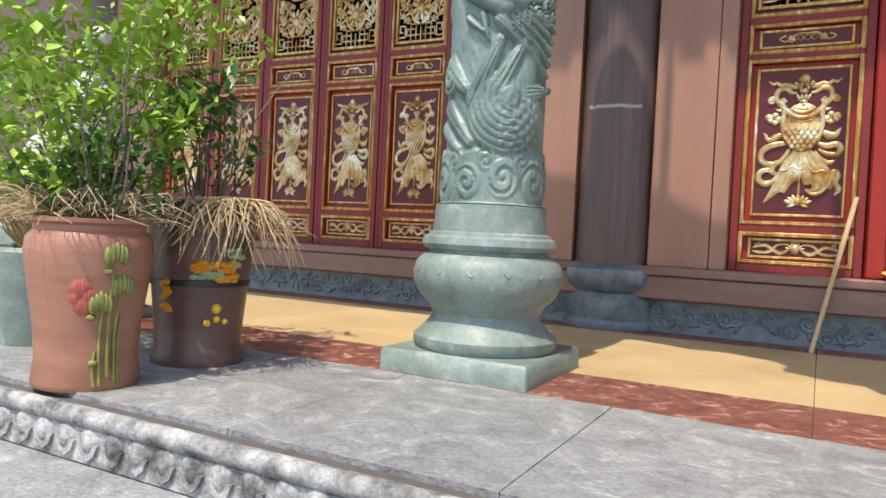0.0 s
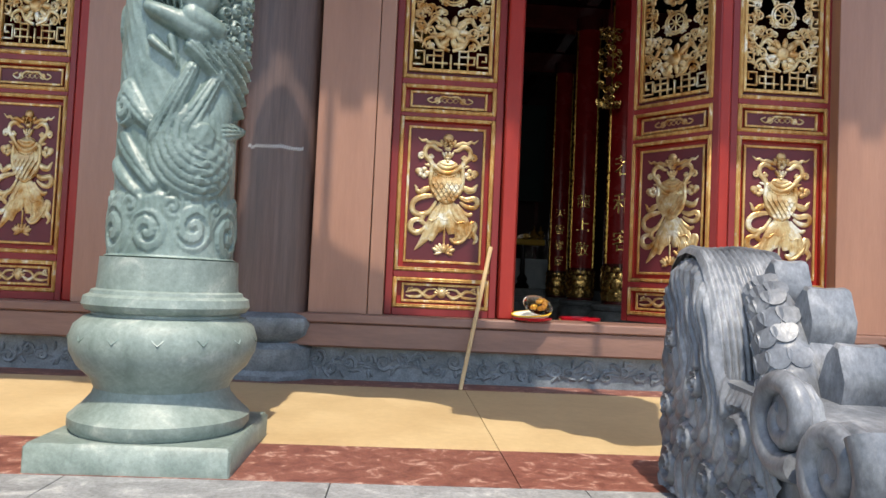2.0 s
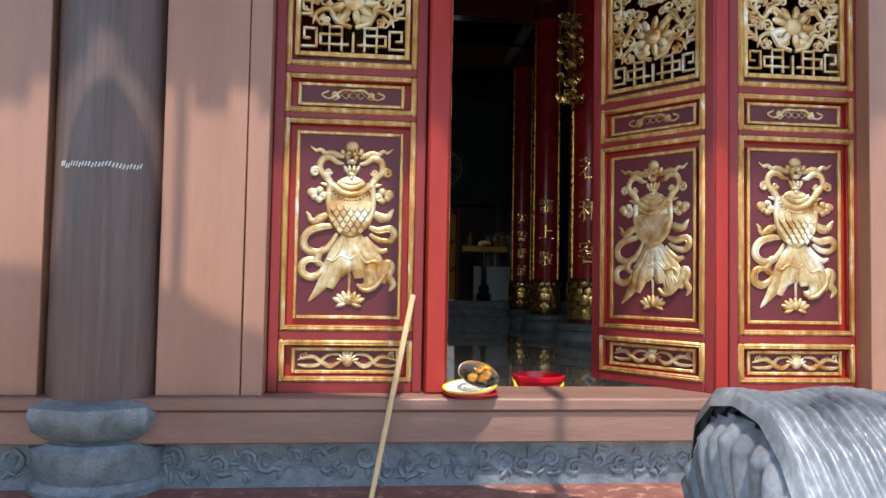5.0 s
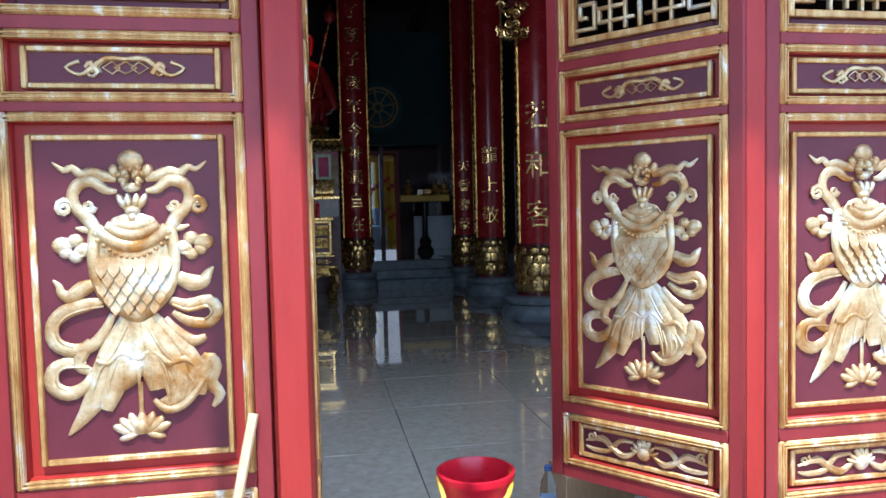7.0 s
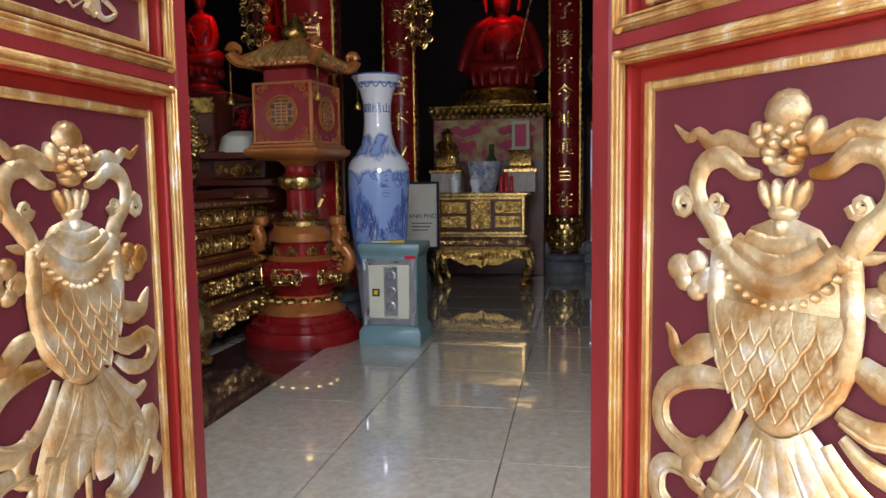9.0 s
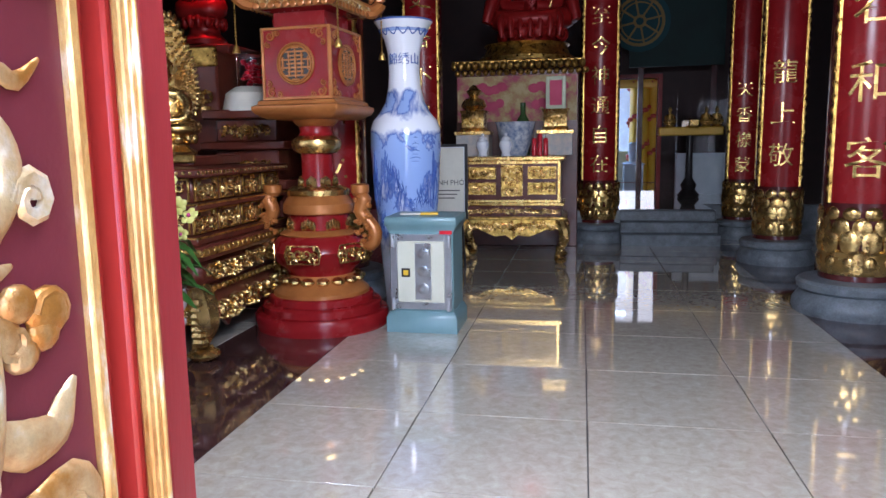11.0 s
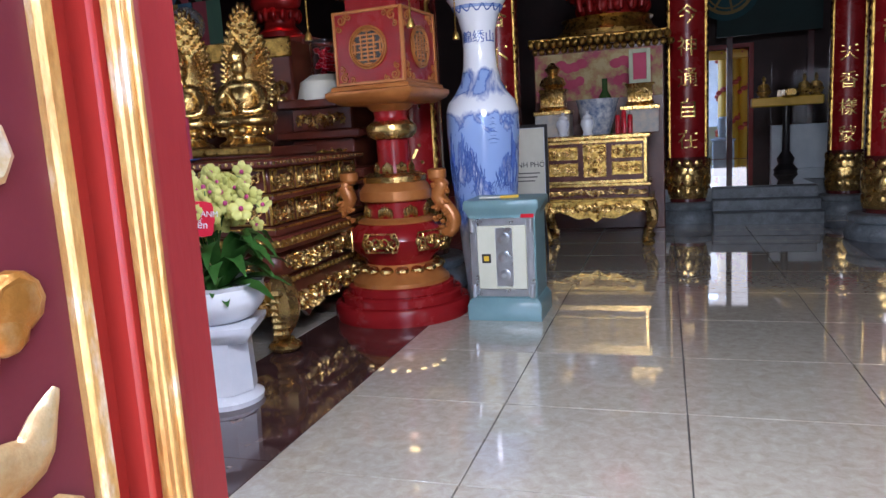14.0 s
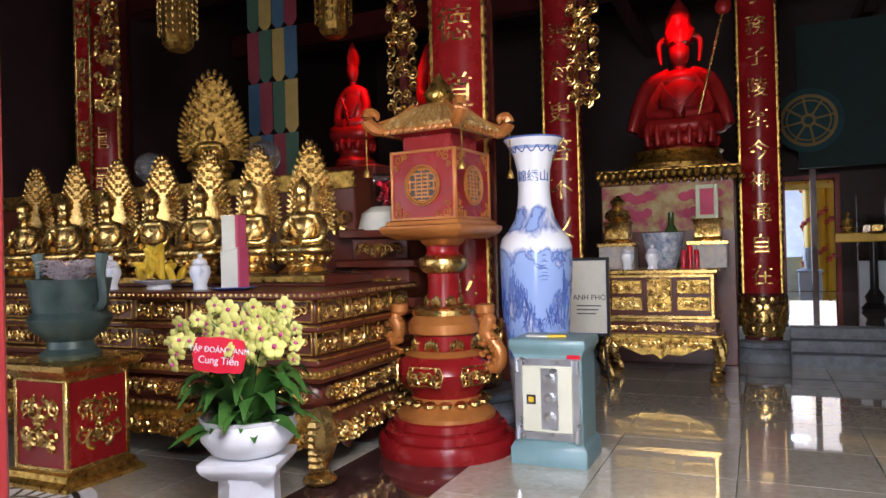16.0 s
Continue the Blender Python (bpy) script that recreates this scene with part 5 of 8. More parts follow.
def pot_one():
    p = thing("flower_pot", "tall terracotta pot with raised lotus painting, full of leafy shrub", "plant pot", pose(-2.21, 1.725, 0) @ Matrix.Diagonal((0.90, 0.90, 0.98, 1)), "veranda pots")
    prof = [(0.192, 0.0), (0.198, 0.02), (0.188, 0.10), (0.195, 0.22), (0.222, 0.38), (0.236, 0.48), (0.228, 0.53), (0.205, 0.555), (0.205, 0.575), (0.225, 0.585), (0.225, 0.60), (0.195, 0.60), (0.19, 0.54), (0.0, 0.53)]
    part("pot_body", M().lathe(prof, 48, cap=False), TERRA, p, "terracotta pot body")
    part("soil", M().lathe([(0.0, 0.545), (0.192, 0.545)], 24, cap=False), BARK, p)
    rel = M()
    rk = M()

    def on(a, z, o=0.0):
        r = np.interp(z, [0.0, 0.1, 0.22, 0.38, 0.48, 0.53], [0.193, 0.188, 0.195, 0.222, 0.236, 0.228]) + o
        return (r * math.cos(a), r * math.sin(a), z)

    fa = math.atan2(-1.80, 2.24)
    for da, zs in ((0.28, (0.02, 0.30)), (0.42, (0.05, 0.44)), (0.55, (0.03, 0.33)), (0.62, (0.02, 0.26)), (0.18, (0.02, 0.14))):
        rel.tube([on(fa + da, zs[0], 0.004), on(fa + da - 0.03, (zs[0] + zs[1]) / 2, 0.004), on(fa + da, zs[1], 0.004)], (0.012, 0.009, 0.007), 5, 0.6)
    for da, z in ((0.25, 0.30), (0.44, 0.47), (0.60, 0.36)):
        for k in (-2, -1, 0, 1, 2):
            q = Vector(on(fa + da + k * 0.07, z + 0.02 - abs(k) * 0.008, 0.004))
            rel.ell(q, (0.014, 0.014, 0.034), 7, 5)
    for da, z in ((0.10, 0.26), (0.34, 0.42), (0.16, 0.10)):
        rel.ell(on(fa + da, z, 0.002), (0.02, 0.02, 0.012), 8, 5)
    part("lotus_relief", rel, mat("olive_glaze", (0.12, 0.13, 0.03), (0.30, 0.29, 0.08), 18, 0.4), p, "olive and yellow lotus relief")
    for k in range(9):
        rk.ell(on(fa + 0.05 + 0.06 * (k % 5) - 0.2, 0.37 - 0.03 * (k // 3), -0.036), (0.045, 0.045, 0.06), 8, 6)
    part("rock_relief", rk, REDROCK, p, "red rock relief")
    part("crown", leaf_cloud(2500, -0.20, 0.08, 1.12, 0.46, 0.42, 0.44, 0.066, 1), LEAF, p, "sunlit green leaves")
    # inner low leaves: shade inside the shrub is given by the darker leaf colour
    part("crown_low_shade", leaf_cloud(420, 0.0, 0.0, 0.74, 0.28, 0.25, 0.16, 0.05, 2), LEAFD, p)
    part("branch", twigs(26, 0, 0, 0.52, 0.45, 0.8, 3, 0.007), BARK, p)
    part("dry_grass", twigs(170, -0.05, 0, 0.52, 0.42, 0.62, 4, 0.004, 0.5), DRY, p, "dry straw stalks")
    return p


def pot_two():
    p = thing("flower_pot", "dark glazed pot painted with a village scene, dry straw spilling over", "plant pot", pose(-2.24, 2.27, 0) @ Matrix.Scale(0.985, 4), "veranda pots")
    prof = [(0.19, 0.0), (0.195, 0.03), (0.178, 0.08), (0.185, 0.18), (0.207, 0.40), (0.22, 0.58), (0.215, 0.64), (0.228, 0.66), (0.228, 0.69), (0.20, 0.69), (0.195, 0.6), (0.0, 0.6)]
    part("pot_body", M().lathe(prof, 48, cap=False), DARKPOT, p, "dark brown glazed pot body")
    part("soil", M().lathe([(0.0, 0.61), (0.2, 0.61)], 24, cap=False), BARK, p)
    fa = math.atan2(-2.44, 2.33)

    def patch(name, a0, a1, z0, z1, col, lab="", n=22, seed=0):
        rng = random.Random(seed)
        m = M()
        for _ in range(n):
            a, z = fa + rng.uniform(a0, a1), rng.uniform(z0, z1)
            r = np.interp(z, [0.08, 0.18, 0.40, 0.58], [0.178, 0.185, 0.207, 0.22])
            m.ell((r * math.cos(a), r * math.sin(a), z), (0.02, 0.02, 0.012), 7, 4)
        part(name, m, col, p, lab)

    fo = mat("orange_glaze", (0.55, 0.18, 0.01), (0.75, 0.32, 0.02), 20, 0.35)
    fg = mat("pale_green_glaze", (0.20, 0.28, 0.14), (0.40, 0.46, 0.26), 20, 0.35)
    patch("painted_roof", -0.1, 0.75, 0.40, 0.44, fo, "orange painted band", 34, 1)
    patch("painted_field", -0.1, 0.45, 0.375, 0.395, fg, "pale green painted band", 24, 2)
    patch("painted_field", 0.6, 0.9, 0.42, 0.5, fg, "", 14, 3)
    patch("painted_roof", 0.35, 0.8, 0.36, 0.385, fo, "", 18, 4)
    patch("painted_flower", -0.75, -0.6, 0.22, 0.36, fo, "", 14, 5)
    ring = M().lathe([(0.204, 0.335), (0.207, 0.337), (0.207, 0.36), (0.205, 0.362)], 48, cap=False)
    part("black_band", ring, BLACK, p)
    fig = M()
    for da, z, r in ((0.40, 0.245, 0.022), (0.42, 0.20, 0.016), (0.22, 0.185, 0.016), (0.62, 0.19, 0.014)):
        rr = np.interp(z, [0.08, 0.18, 0.40], [0.178, 0.185, 0.207])
        fig.ell((rr * math.cos(fa + da), rr * math.sin(fa + da), z), (r, r, r), 8, 5)
    part("painted_motif", fig, YELP, p, "small yellow painted motif")
    # lower leaves dark and top leaves bright, shade set by leaf colour
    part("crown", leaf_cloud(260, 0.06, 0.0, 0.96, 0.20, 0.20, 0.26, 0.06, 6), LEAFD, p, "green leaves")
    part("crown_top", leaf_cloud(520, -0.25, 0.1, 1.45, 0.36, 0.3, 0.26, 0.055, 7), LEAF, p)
    part("branch", twigs(18, 0, 0, 0.6, 0.3, 0.8, 8, 0.007), BARK, p)
    g = twigs(60, 0.10, -0.08, 0.66, 0.40, 0.30, 9, 0.0042, 0.9)
    g2 = twigs(120, 0.24, -0.06, 0.70, 0.26, 0.12, 10, 0.0045, 2.2)
    part("dry_grass", g.put(g2, Matrix()), DRY, p, "tangle of dry straw hanging over the rim")
    return p


pot_one()
pot_two()
sp = thing("stone_sculpture", "pale weathered stone crane sculpture on a grey scroll-footed pedestal", "sculpture", pose(-3.75, 2.75, 0))
part("figure", M().tube([(0, 0, 0.55), (-0.1, 0, 0.9), (0.12, 0, 1.15), (0.02, 0, 1.4), (0.12, 0, 1.62), (0.28, -0.05, 1.6)], (0.24, 0.26, 0.16, 0.075, 0.07, 0.03), 12, 1), PALE, sp)
part("pedestal", M().square([(0.30, 0), (0.30, 0.06), (0.24, 0.10), (0.26, 0.34), (0.33, 0.40), (0.33, 0.50), (0.25, 0.58)]), GREENP, sp)
lp = thing("flower_pot", "low pot of dry stalks and leaves", "plant pot", pose(-3.1, 2.1, 0), "veranda pots")
part("pot_body", M().lathe([(0.16, 0), (0.2, 0.2), (0.22, 0.42), (0.2, 0.44), (0.18, 0.4), (0, 0.4)], 32, cap=False), GREENP, lp)
part("crown", leaf_cloud(700, 0, 0, 1.0, 0.35, 0.3, 0.5, 0.055, 16), LEAF, lp)
part("dry_grass", twigs(90, 0, 0, 0.4, 0.32, 1.0, 17, 0.005, 0.4), DRY, lp)


# ---- small things at the door ----
st = thing("walking_stick", "pale cane stick leaning against the door leaf", "stick")
part("cane", M().tube([(0.07, 4.72, 0.0), (0.262, 5.018, 0.925)], (0.013, 0.015), 8, 1, (1, 0, 0), 1), CANE, st)
hat = thing("plate_stack", "two plates, red and cream with a yellow rim, on the threshold", "plate", pose(0.545, 4.93, 0.44))
part("red_plate", M().lathe([(0.06, 0.0), (0.125, 0.012), (0.138, 0.024), (0.130, 0.026), (0.05, 0.012)], 32), PLASTICR, hat)
part("cream_plate", M().lathe([(0.06, 0.018), (0.11, 0.03), (0.132, 0.052), (0.126, 0.054), (0.05, 0.034)], 32), PAPER, hat, "cream plate", at=pose(0.0, 0, 0, 6, -5, 0))
part("plate_rim", M().lathe([(0.122, 0.046), (0.134, 0.05), (0.134, 0.056), (0.122, 0.056)], 32, cap=False), YELP, hat, "yellow rim", at=pose(0.0, 0, 0, 6, -5, 0))
bag = thing("sweet_packet", "crumpled clear plastic packet of orange sweets on the plates", "packet", pose(0.58, 4.915, 0.495))
bg = random.Random(4)
part("wrap", M().ell((0, 0, 0.055), (0.105, 0.08, 0.06), 16, 10, Matrix.Rotation(0.3, 3, "Y")), glassmat("clear_film", (0.95, 0.93, 0.9), 0.12), bag)
sw = M()
for _ in range(12):
    sw.ell((bg.uniform(-0.05, 0.05), bg.uniform(-0.04, 0.04), 0.03 + bg.uniform(0, 0.05)), (0.02, 0.016, 0.014), 7, 5)
part("sweets", sw, mat("orange_sweets", (0.55, 0.10, 0.02), (0.80, 0.50, 0.05), 30, 0.4), bag, "orange and red sweets")
bk = thing("bucket", "bright red plastic bucket with a yellow handle on the hall floor", "bucket", pose(1.065, 5.69, 0.12))
part("bucket_body", M().lathe([(0.11, 0.0), (0.115, 0.01), (0.142, 0.30), (0.158, 0.30), (0.16, 0.325), (0.147, 0.328), (0.14, 0.31), (0.112, 0.02), (0, 0.02)], 40, cap=False), PLASTICR, bk)
part("handle", M().tube([(-0.155, 0.0, 0.31), (-0.13, -0.12, 0.22), (-0.02, -0.175, 0.19), (0.10, -0.13, 0.26), (0.15, 0.0, 0.31)], 0.010, 8, 1, (0, 0, 1)), YELP, bk, "yellow plastic handle")
bo = thing("water_bottle", "small clear plastic water bottle with a blue cap and label", "bottle", pose(1.385, 5.73, 0.12))
part("bottle_body", M().lathe([(0.032, 0.0), (0.035, 0.02), (0.035, 0.20), (0.028, 0.24), (0.014, 0.27), (0.014, 0.285)], 20), glassmat("bottle_plastic", (0.85, 0.92, 1.0)), bo)
part("label", M().lathe([(0.0355, 0.10), (0.0358, 0.101), (0.0358, 0.17), (0.0355, 0.171)], 20, cap=False), WHITE, bo)
part("cap", M().lathe([(0.016, 0.283), (0.016, 0.30)], 14), BLUE, bo)
bx = thing("cardboard_box", "brown carton behind the open door leaf", "box", pose(1.66, 5.95, 0.12))
part("carton", M().box(-0.16, 0.16, -0.12, 0.12, 0, 0.2, 0.004), CANE, bx)


# ---- hall columns ----
def hall_column(x, y, r, body, base_r, group="hall columns", z0=0.12, chars=None, turn=0.0, size=0.30, first=1.3, step=0.46, s=1.0):
    c = thing("hall_column", "deep red lacquered column with gold couplet, lotus foot and stone base", "column", pose(x, y, z0) @ Matrix.Scale(s, 4), group)
    part("shaft", M().lathe([(r, 0.28), (r, 6.3)], 40), DARKRED if body is None else body, c, "deep red lacquered shaft")
    bp = [(base_r * 0.97, 0.0), (base_r, 0.05), (base_r * 0.99, 0.10), (base_r * 0.90, 0.17), (base_r * 0.86, 0.19), (base_r * 0.93, 0.215), (base_r * 0.95, 0.27), (base_r * 0.90, 0.295), (r * 1.0, 0.31)]
    part("stone_base", M().lathe(bp, 44, wob=lambda a, z: 1 + (0.018 * abs(math.sin(a * 9)) if z < 0.18 else 0)), SLATE, c, "blue-grey carved stone base")
    gm = M()
    gm.lathe([(r + 0.004, 0.36), (r + 0.016, 0.38), (r + 0.012, 0.54), (r + 0.02, 0.56), (r + 0.004, 0.58)], 40, cap=False)
    for k in range(12):
        a = k * math.pi / 6
        gm.ell(((r + 0.010) * math.cos(a), (r + 0.010) * math.sin(a), 0.65), (0.026, 0.085, 0.115), 10, 6, Matrix.Rotation(a, 3, "Z"))
        gm.ell(((r + 0.006) * math.cos(a + 0.26), (r + 0.006) * math.sin(a + 0.26), 0.76), (0.024, 0.08, 0.10), 10, 6, Matrix.Rotation(a + 0.26, 3, "Z"))
        gm.ell(((r + 0.014) * math.cos(a), (r + 0.014) * math.sin(a), 0.47), (0.016, 0.05, 0.06), 8, 5, Matrix.Rotation(a, 3, "Z"))
        gm.ell(((r + 0.012) * math.cos(a), (r + 0.012) * math.sin(a), 0.89), (0.022, 0.07, 0.06), 8, 5, Matrix.Rotation(a, 3, "Z"))
    part("lotus_foot", gm, GOLD, c, "gold lotus foot")
    w = math.pi * 0.30
    plate, edge = M(), M()
    n = 14
    for sgn in (0,):
        vs, fs = [], []
        for z in (0.98, 6.0):
            for rr in (r + 0.004, r + 0.022):
                for i in range(n + 1):
                    a = -math.pi / 2 - w + 2 * w * i / n
                    vs.append((rr * math.cos(a), rr * math.sin(a), z))
        k = n + 1
        for i in range(n):
            fs += [(k + i, k + i + 1, 3 * k + i + 1, 3 * k + i), (i, i + 1, k + i + 1, k + i), (2 * k + i, 2 * k + i + 1, 3 * k + i + 1, 3 * k + i), (i, i + 1, 2 * k + i + 1, 2 * k + i)]
        fs += [(0, k, 3 * k, 2 * k), (n, k + n, 3 * k + n, 2 * k + n)]
        plate.add(vs, fs)
    for sg in (-1, 1):
        a = -math.pi / 2 + sg * w * 0.94
        q = (r + 0.02)
        edge.tube([(q * math.cos(a), q * math.sin(a), 0.98), (q * math.cos(a), q * math.sin(a), 6.0)], 0.022, 6, 1, (0, 1, 0), 1)
        for z in np.arange(1.1, 4.6, 0.11):
            edge.ell((q * math.cos(a + sg * 0.04), q * math.sin(a + sg * 0.04), z), (0.028, 0.028, 0.040), 6, 4)
    board = part("couplet_board", plate, CRIM, c, "crimson curved board", at=pose(0, 0, 0, 0, 0, turn))
    part("gold_edge", edge, GOLDD, board)
    for i, ch in enumerate(chars or ""):
        t = part("character", text_mesh("character", ch, size, 0.006, GOLD, r + 0.026), None, board, "gold character")
        t.location = (0, 0, first + i * step)
    return c


# characters are given from the foot upward
hall_column(3.21, 11.56, 0.30, None, 0.50, chars="客和若", turn=-15, size=0.36, first=1.33, step=0.62, s=0.965)
hall_column(3.23, 14.21, 0.275, None, 0.46, chars="敬上龍", turn=-12, size=0.30, first=1.35, step=0.50, s=0.943)
hall_column(3.28, 16.56, 0.25, None, 0.38, chars="蒙樣香天", turn=-8, size=0.26, first=1.2, step=0.40, s=0.914)
hall_column(1.16, 16.02, 0.305, None, 0.455, chars="在自通神今至陵子務了", turn=0, size=0.30, first=1.22, step=0.445, s=0.938)
hall_column(-1.13, 14.3, 0.26, None, 0.40, chars="又不答更海雲", turn=6, size=0.32, first=1.9, step=0.50, s=0.963)
hall_column(-6.72, 12.2, 0.28, None, 0.44, chars="福龍", turn=20, size=0.3, first=2.6, step=0.5, s=1.008)
hall_column(-1.42, 11.64, 0.30, None, 0.48, chars="平生觀道德心", turn=8, size=0.36, first=1.2, step=0.62, s=0.987)


# ---- furniture of the hall ----
def incense_tower(x, y, z0, s=1.0):
    p = thing("incense_tower", "tall red and gold lacquered incense tower with pagoda roof", "incense burner", pose(x, y, z0) @ Matrix.Scale(s, 4))
    part("plinth", M().lathe([(0.555, 0.0), (0.56, 0.02), (0.56, 0.11), (0.545, 0.13), (0.50, 0.135), (0.50, 0.19), (0.485, 0.205), (0.44, 0.21), (0.435, 0.26), (0.42, 0.27)], 64), CRIM, p, "stepped crimson plinth")
    part("foot", M().lathe([(0.40, 0.265), (0.40, 0.30), (0.36, 0.335), (0.30, 0.40), (0.27, 0.45)], 48), ORANGE, p, "orange-gold flared foot")
    g = M()
    for k in range(16):
        a = k * math.pi / 8
        g.ell((0.315 * math.cos(a), 0.315 * math.sin(a), 0.40), (0.06, 0.06, 0.035), 8, 5)
    part("petal_ring", g, GOLD, p)
    part("bowl", M().lathe([(0.28, 0.44), (0.29, 0.47), (0.37, 0.55), (0.405, 0.64), (0.38, 0.72), (0.31, 0.77), (0.25, 0.79)], 48), CRIM, p, "crimson bulging bowl")
    sc = M()
    for k in range(6):
        a = -math.pi / 2 + k * math.pi / 3
        cart = scrollwork(0.26, 0.13, k, 1.0, 0.02)
        sc.put(cart, pose(0.400 * math.cos(a), 0.400 * math.sin(a), 0.635, 0, 0, math.degrees(a) + 90))
        q = [(0.15, 0.0), (0.13, 0.07), (-0.13, 0.07), (-0.15, 0.0), (-0.13, -0.07), (0.13, -0.07), (0.15, 0)]
        sc.put(M().tube([(u, 0, v) for u, v in q], 0.008, 5, 1, sub=1), pose(0.398 * math.cos(a), 0.398 * math.sin(a), 0.635, 0, 0, math.degrees(a) + 90))
    part("gold_cartouche", sc, GOLD, p, "gold scroll cartouches")
    part("gold_collar", M().lathe([(0.325, 0.765), (0.33, 0.775), (0.29, 0.80), (0.26, 0.81)], 48), ORANGE, p)
    part("waist", M().lathe([(0.255, 0.80), (0.255, 0.93), (0.29, 0.95)], 48), CRIM, p)
    part("gold_drum", M().lathe([(0.285, 0.94), (0.295, 0.95), (0.295, 1.02), (0.285, 1.03), (0.245, 1.09), (0.25, 1.11), (0.17, 1.16)], 48), ORANGE, p, "orange lacquer drum")
    part("gold_band", M().lathe([(0.23, 1.085), (0.26, 1.09), (0.26, 1.13), (0.21, 1.16)], 48), GOLD, p, "polished gold band")
    fan = M()
    for k in range(8):
        a = k * math.pi / 4 - math.pi / 2
        for d in (-2, -1, 0, 1, 2):
            fan.ell((0.262 * math.cos(a + d * 0.09), 0.262 * math.sin(a + d * 0.09), 0.87 - abs(d) * 0.012), (0.018, 0.018, 0.045), 6, 4)
            fan.ell((0.15 * math.cos(a + d * 0.10), 0.15 * math.sin(a + d * 0.10), 1.21 - abs(d) * 0.01), (0.02, 0.02, 0.04), 6, 4)
    part("fan_ornament", fan, GOLD, p)
    part("neck", M().lathe([(0.15, 1.14), (0.13, 1.26), (0.13, 1.42), (0.15, 1.44), (0.19, 1.47), (0.19, 1.53), (0.145, 1.57), (0.13, 1.60), (0.14, 1.66)], 40), CRIM, p, "crimson neck")
    part("neck_band", M().lathe([(0.16, 1.43), (0.196, 1.465), (0.205, 1.50), (0.196, 1.535), (0.15, 1.57)], 40), GOLD, p)
    part("neck_cap", M().lathe([(0.13, 1.64), (0.17, 1.67), (0.2, 1.71)], 40), ORANGE, p)
    box = M().square([(0.28, 1.70), (0.35, 1.74), (0.37, 1.77), (0.37, 1.80), (0.335, 1.815), (0.33, 1.84), (0.305, 1.85)], c=0.02)
    part("tray", box, ORANGE, p, "orange moulded tray", at=pose(0, 0, 0, 0, 0, -6))
    part("lantern_box", M().square([(0.29, 1.85), (0.29, 2.38)], c=0.02), CRIM, p, "crimson lantern box", at=pose(0, 0, 0, 0, 0, -6))
    fr = M()
    for k in range(4):
        R4 = pose(0, 0, 0, 0, 0, 90 * k)
        one = frame_m(-0.295, 0.295, 1.85, 2.40, 0.022, -0.302, -0.28)
        ring = M()
        for r in (0.155, 0.135):
            ring.tube([(r * math.cos(a * math.pi / 12), -0.30, 2.12 + r * math.sin(a * math.pi / 12)) for a in range(25)], 0.009, 5, 1, sub=1)
        for i in range(-4, 5):
            o = i * 0.03
            L = math.sqrt(max(0, 0.135 ** 2 - o * o))
            ring.box(-L if i % 2 else -L * 0.55, L if i % 2 else L * 0.55, -0.306, -0.294, 2.12 + o - 0.006, 2.12 + o + 0.006)
            if i % 2 == 0:
                ring.box(o * 0.9 - 0.006, o * 0.9 + 0.006, -0.3055, -0.294, 2.12 - L * 0.8, 2.12 + L * 0.8)
        for sx in (-1, 1):
            for sz in (-1, 1):
                spiral(ring, sx * 0.215, 2.12 + sz * 0.215, 0.04, 1.4, 0.009, -0.296, sx * sz, 1)
                spiral(ring, sx * 0.15, 2.12 + sz * 0.235, 0.026, 1.3, 0.007, -0.296, -sx * sz, 2)
                spiral(ring, sx * 0.235, 2.12 + sz * 0.15, 0.026, 1.3, 0.007, -0.296, -sx * sz, 2)
        fr.put(one, R4)
        fr.put(ring, R4)
    part("gold_fret", fr, ORANGE, p, "round longevity fret and corner scrolls", at=pose(0, 0, 0, 0, 0, -6))
    for k in range(4):
        part("fret_back", M().prism([(0.134 * math.cos(a * math.pi / 12), 2.12 + 0.134 * math.sin(a * math.pi / 12)) for a in range(24)], -0.2925, -0.289), BLACK, p, at=pose(0, 0, 0, 0, 0, 90 * k - 6))
    part("box_top", M().square([(0.22, 2.38), (0.22, 2.52), (0.30, 2.54)], c=0.02), CRIM, p, at=pose(0, 0, 0, 0, 0, -6))
    ribs = []
    roof = M().square([(0.34, 2.54), (0.355, 2.555), (0.355, 2.60), (0.26, 2.66), (0.17, 2.75), (0.10, 2.80)], c=0.02)
    for k in range(4):
        for i in range(11):
            u = -0.33 + i * 0.066
            ribs.append((M().tube([(u, -0.37, 2.585), (u * 0.78, -0.27, 2.665), (u * 0.45, -0.16, 2.755)], 0.022, 6, 1, (0, 0, 1), 2), k))
    tr = part("tiled_roof", roof, GOLDP, p, "worn gold tiled roof", at=pose(0, 0, 0, 0, 0, -6))
    for rm, k in ribs:
        part("roof_tile", rm, GOLDP, tr, at=pose(0, 0, 0, 0, 0, 90 * k))
    sca = M()
    for k in range(4):
        for i in range(12):
            sca.put(M().ell((-0.35 + i * 0.0636, -0.362, 2.555), (0.03, 0.01, 0.025), 7, 4), pose(0, 0, 0, 0, 0, 90 * k))
        sca.put(M().tube([(-0.33, -0.33, 2.58), (-0.38, -0.38, 2.59), (-0.425, -0.425, 2.65), (-0.41, -0.41, 2.715), (-0.37, -0.37, 2.70), (-0.365, -0.365, 2.655)], (0.045, 0.055, 0.052, 0.045, 0.032, 0.012), 8, 1, (0, 0, 1)), pose(0, 0, 0, 0, 0, 90 * k))
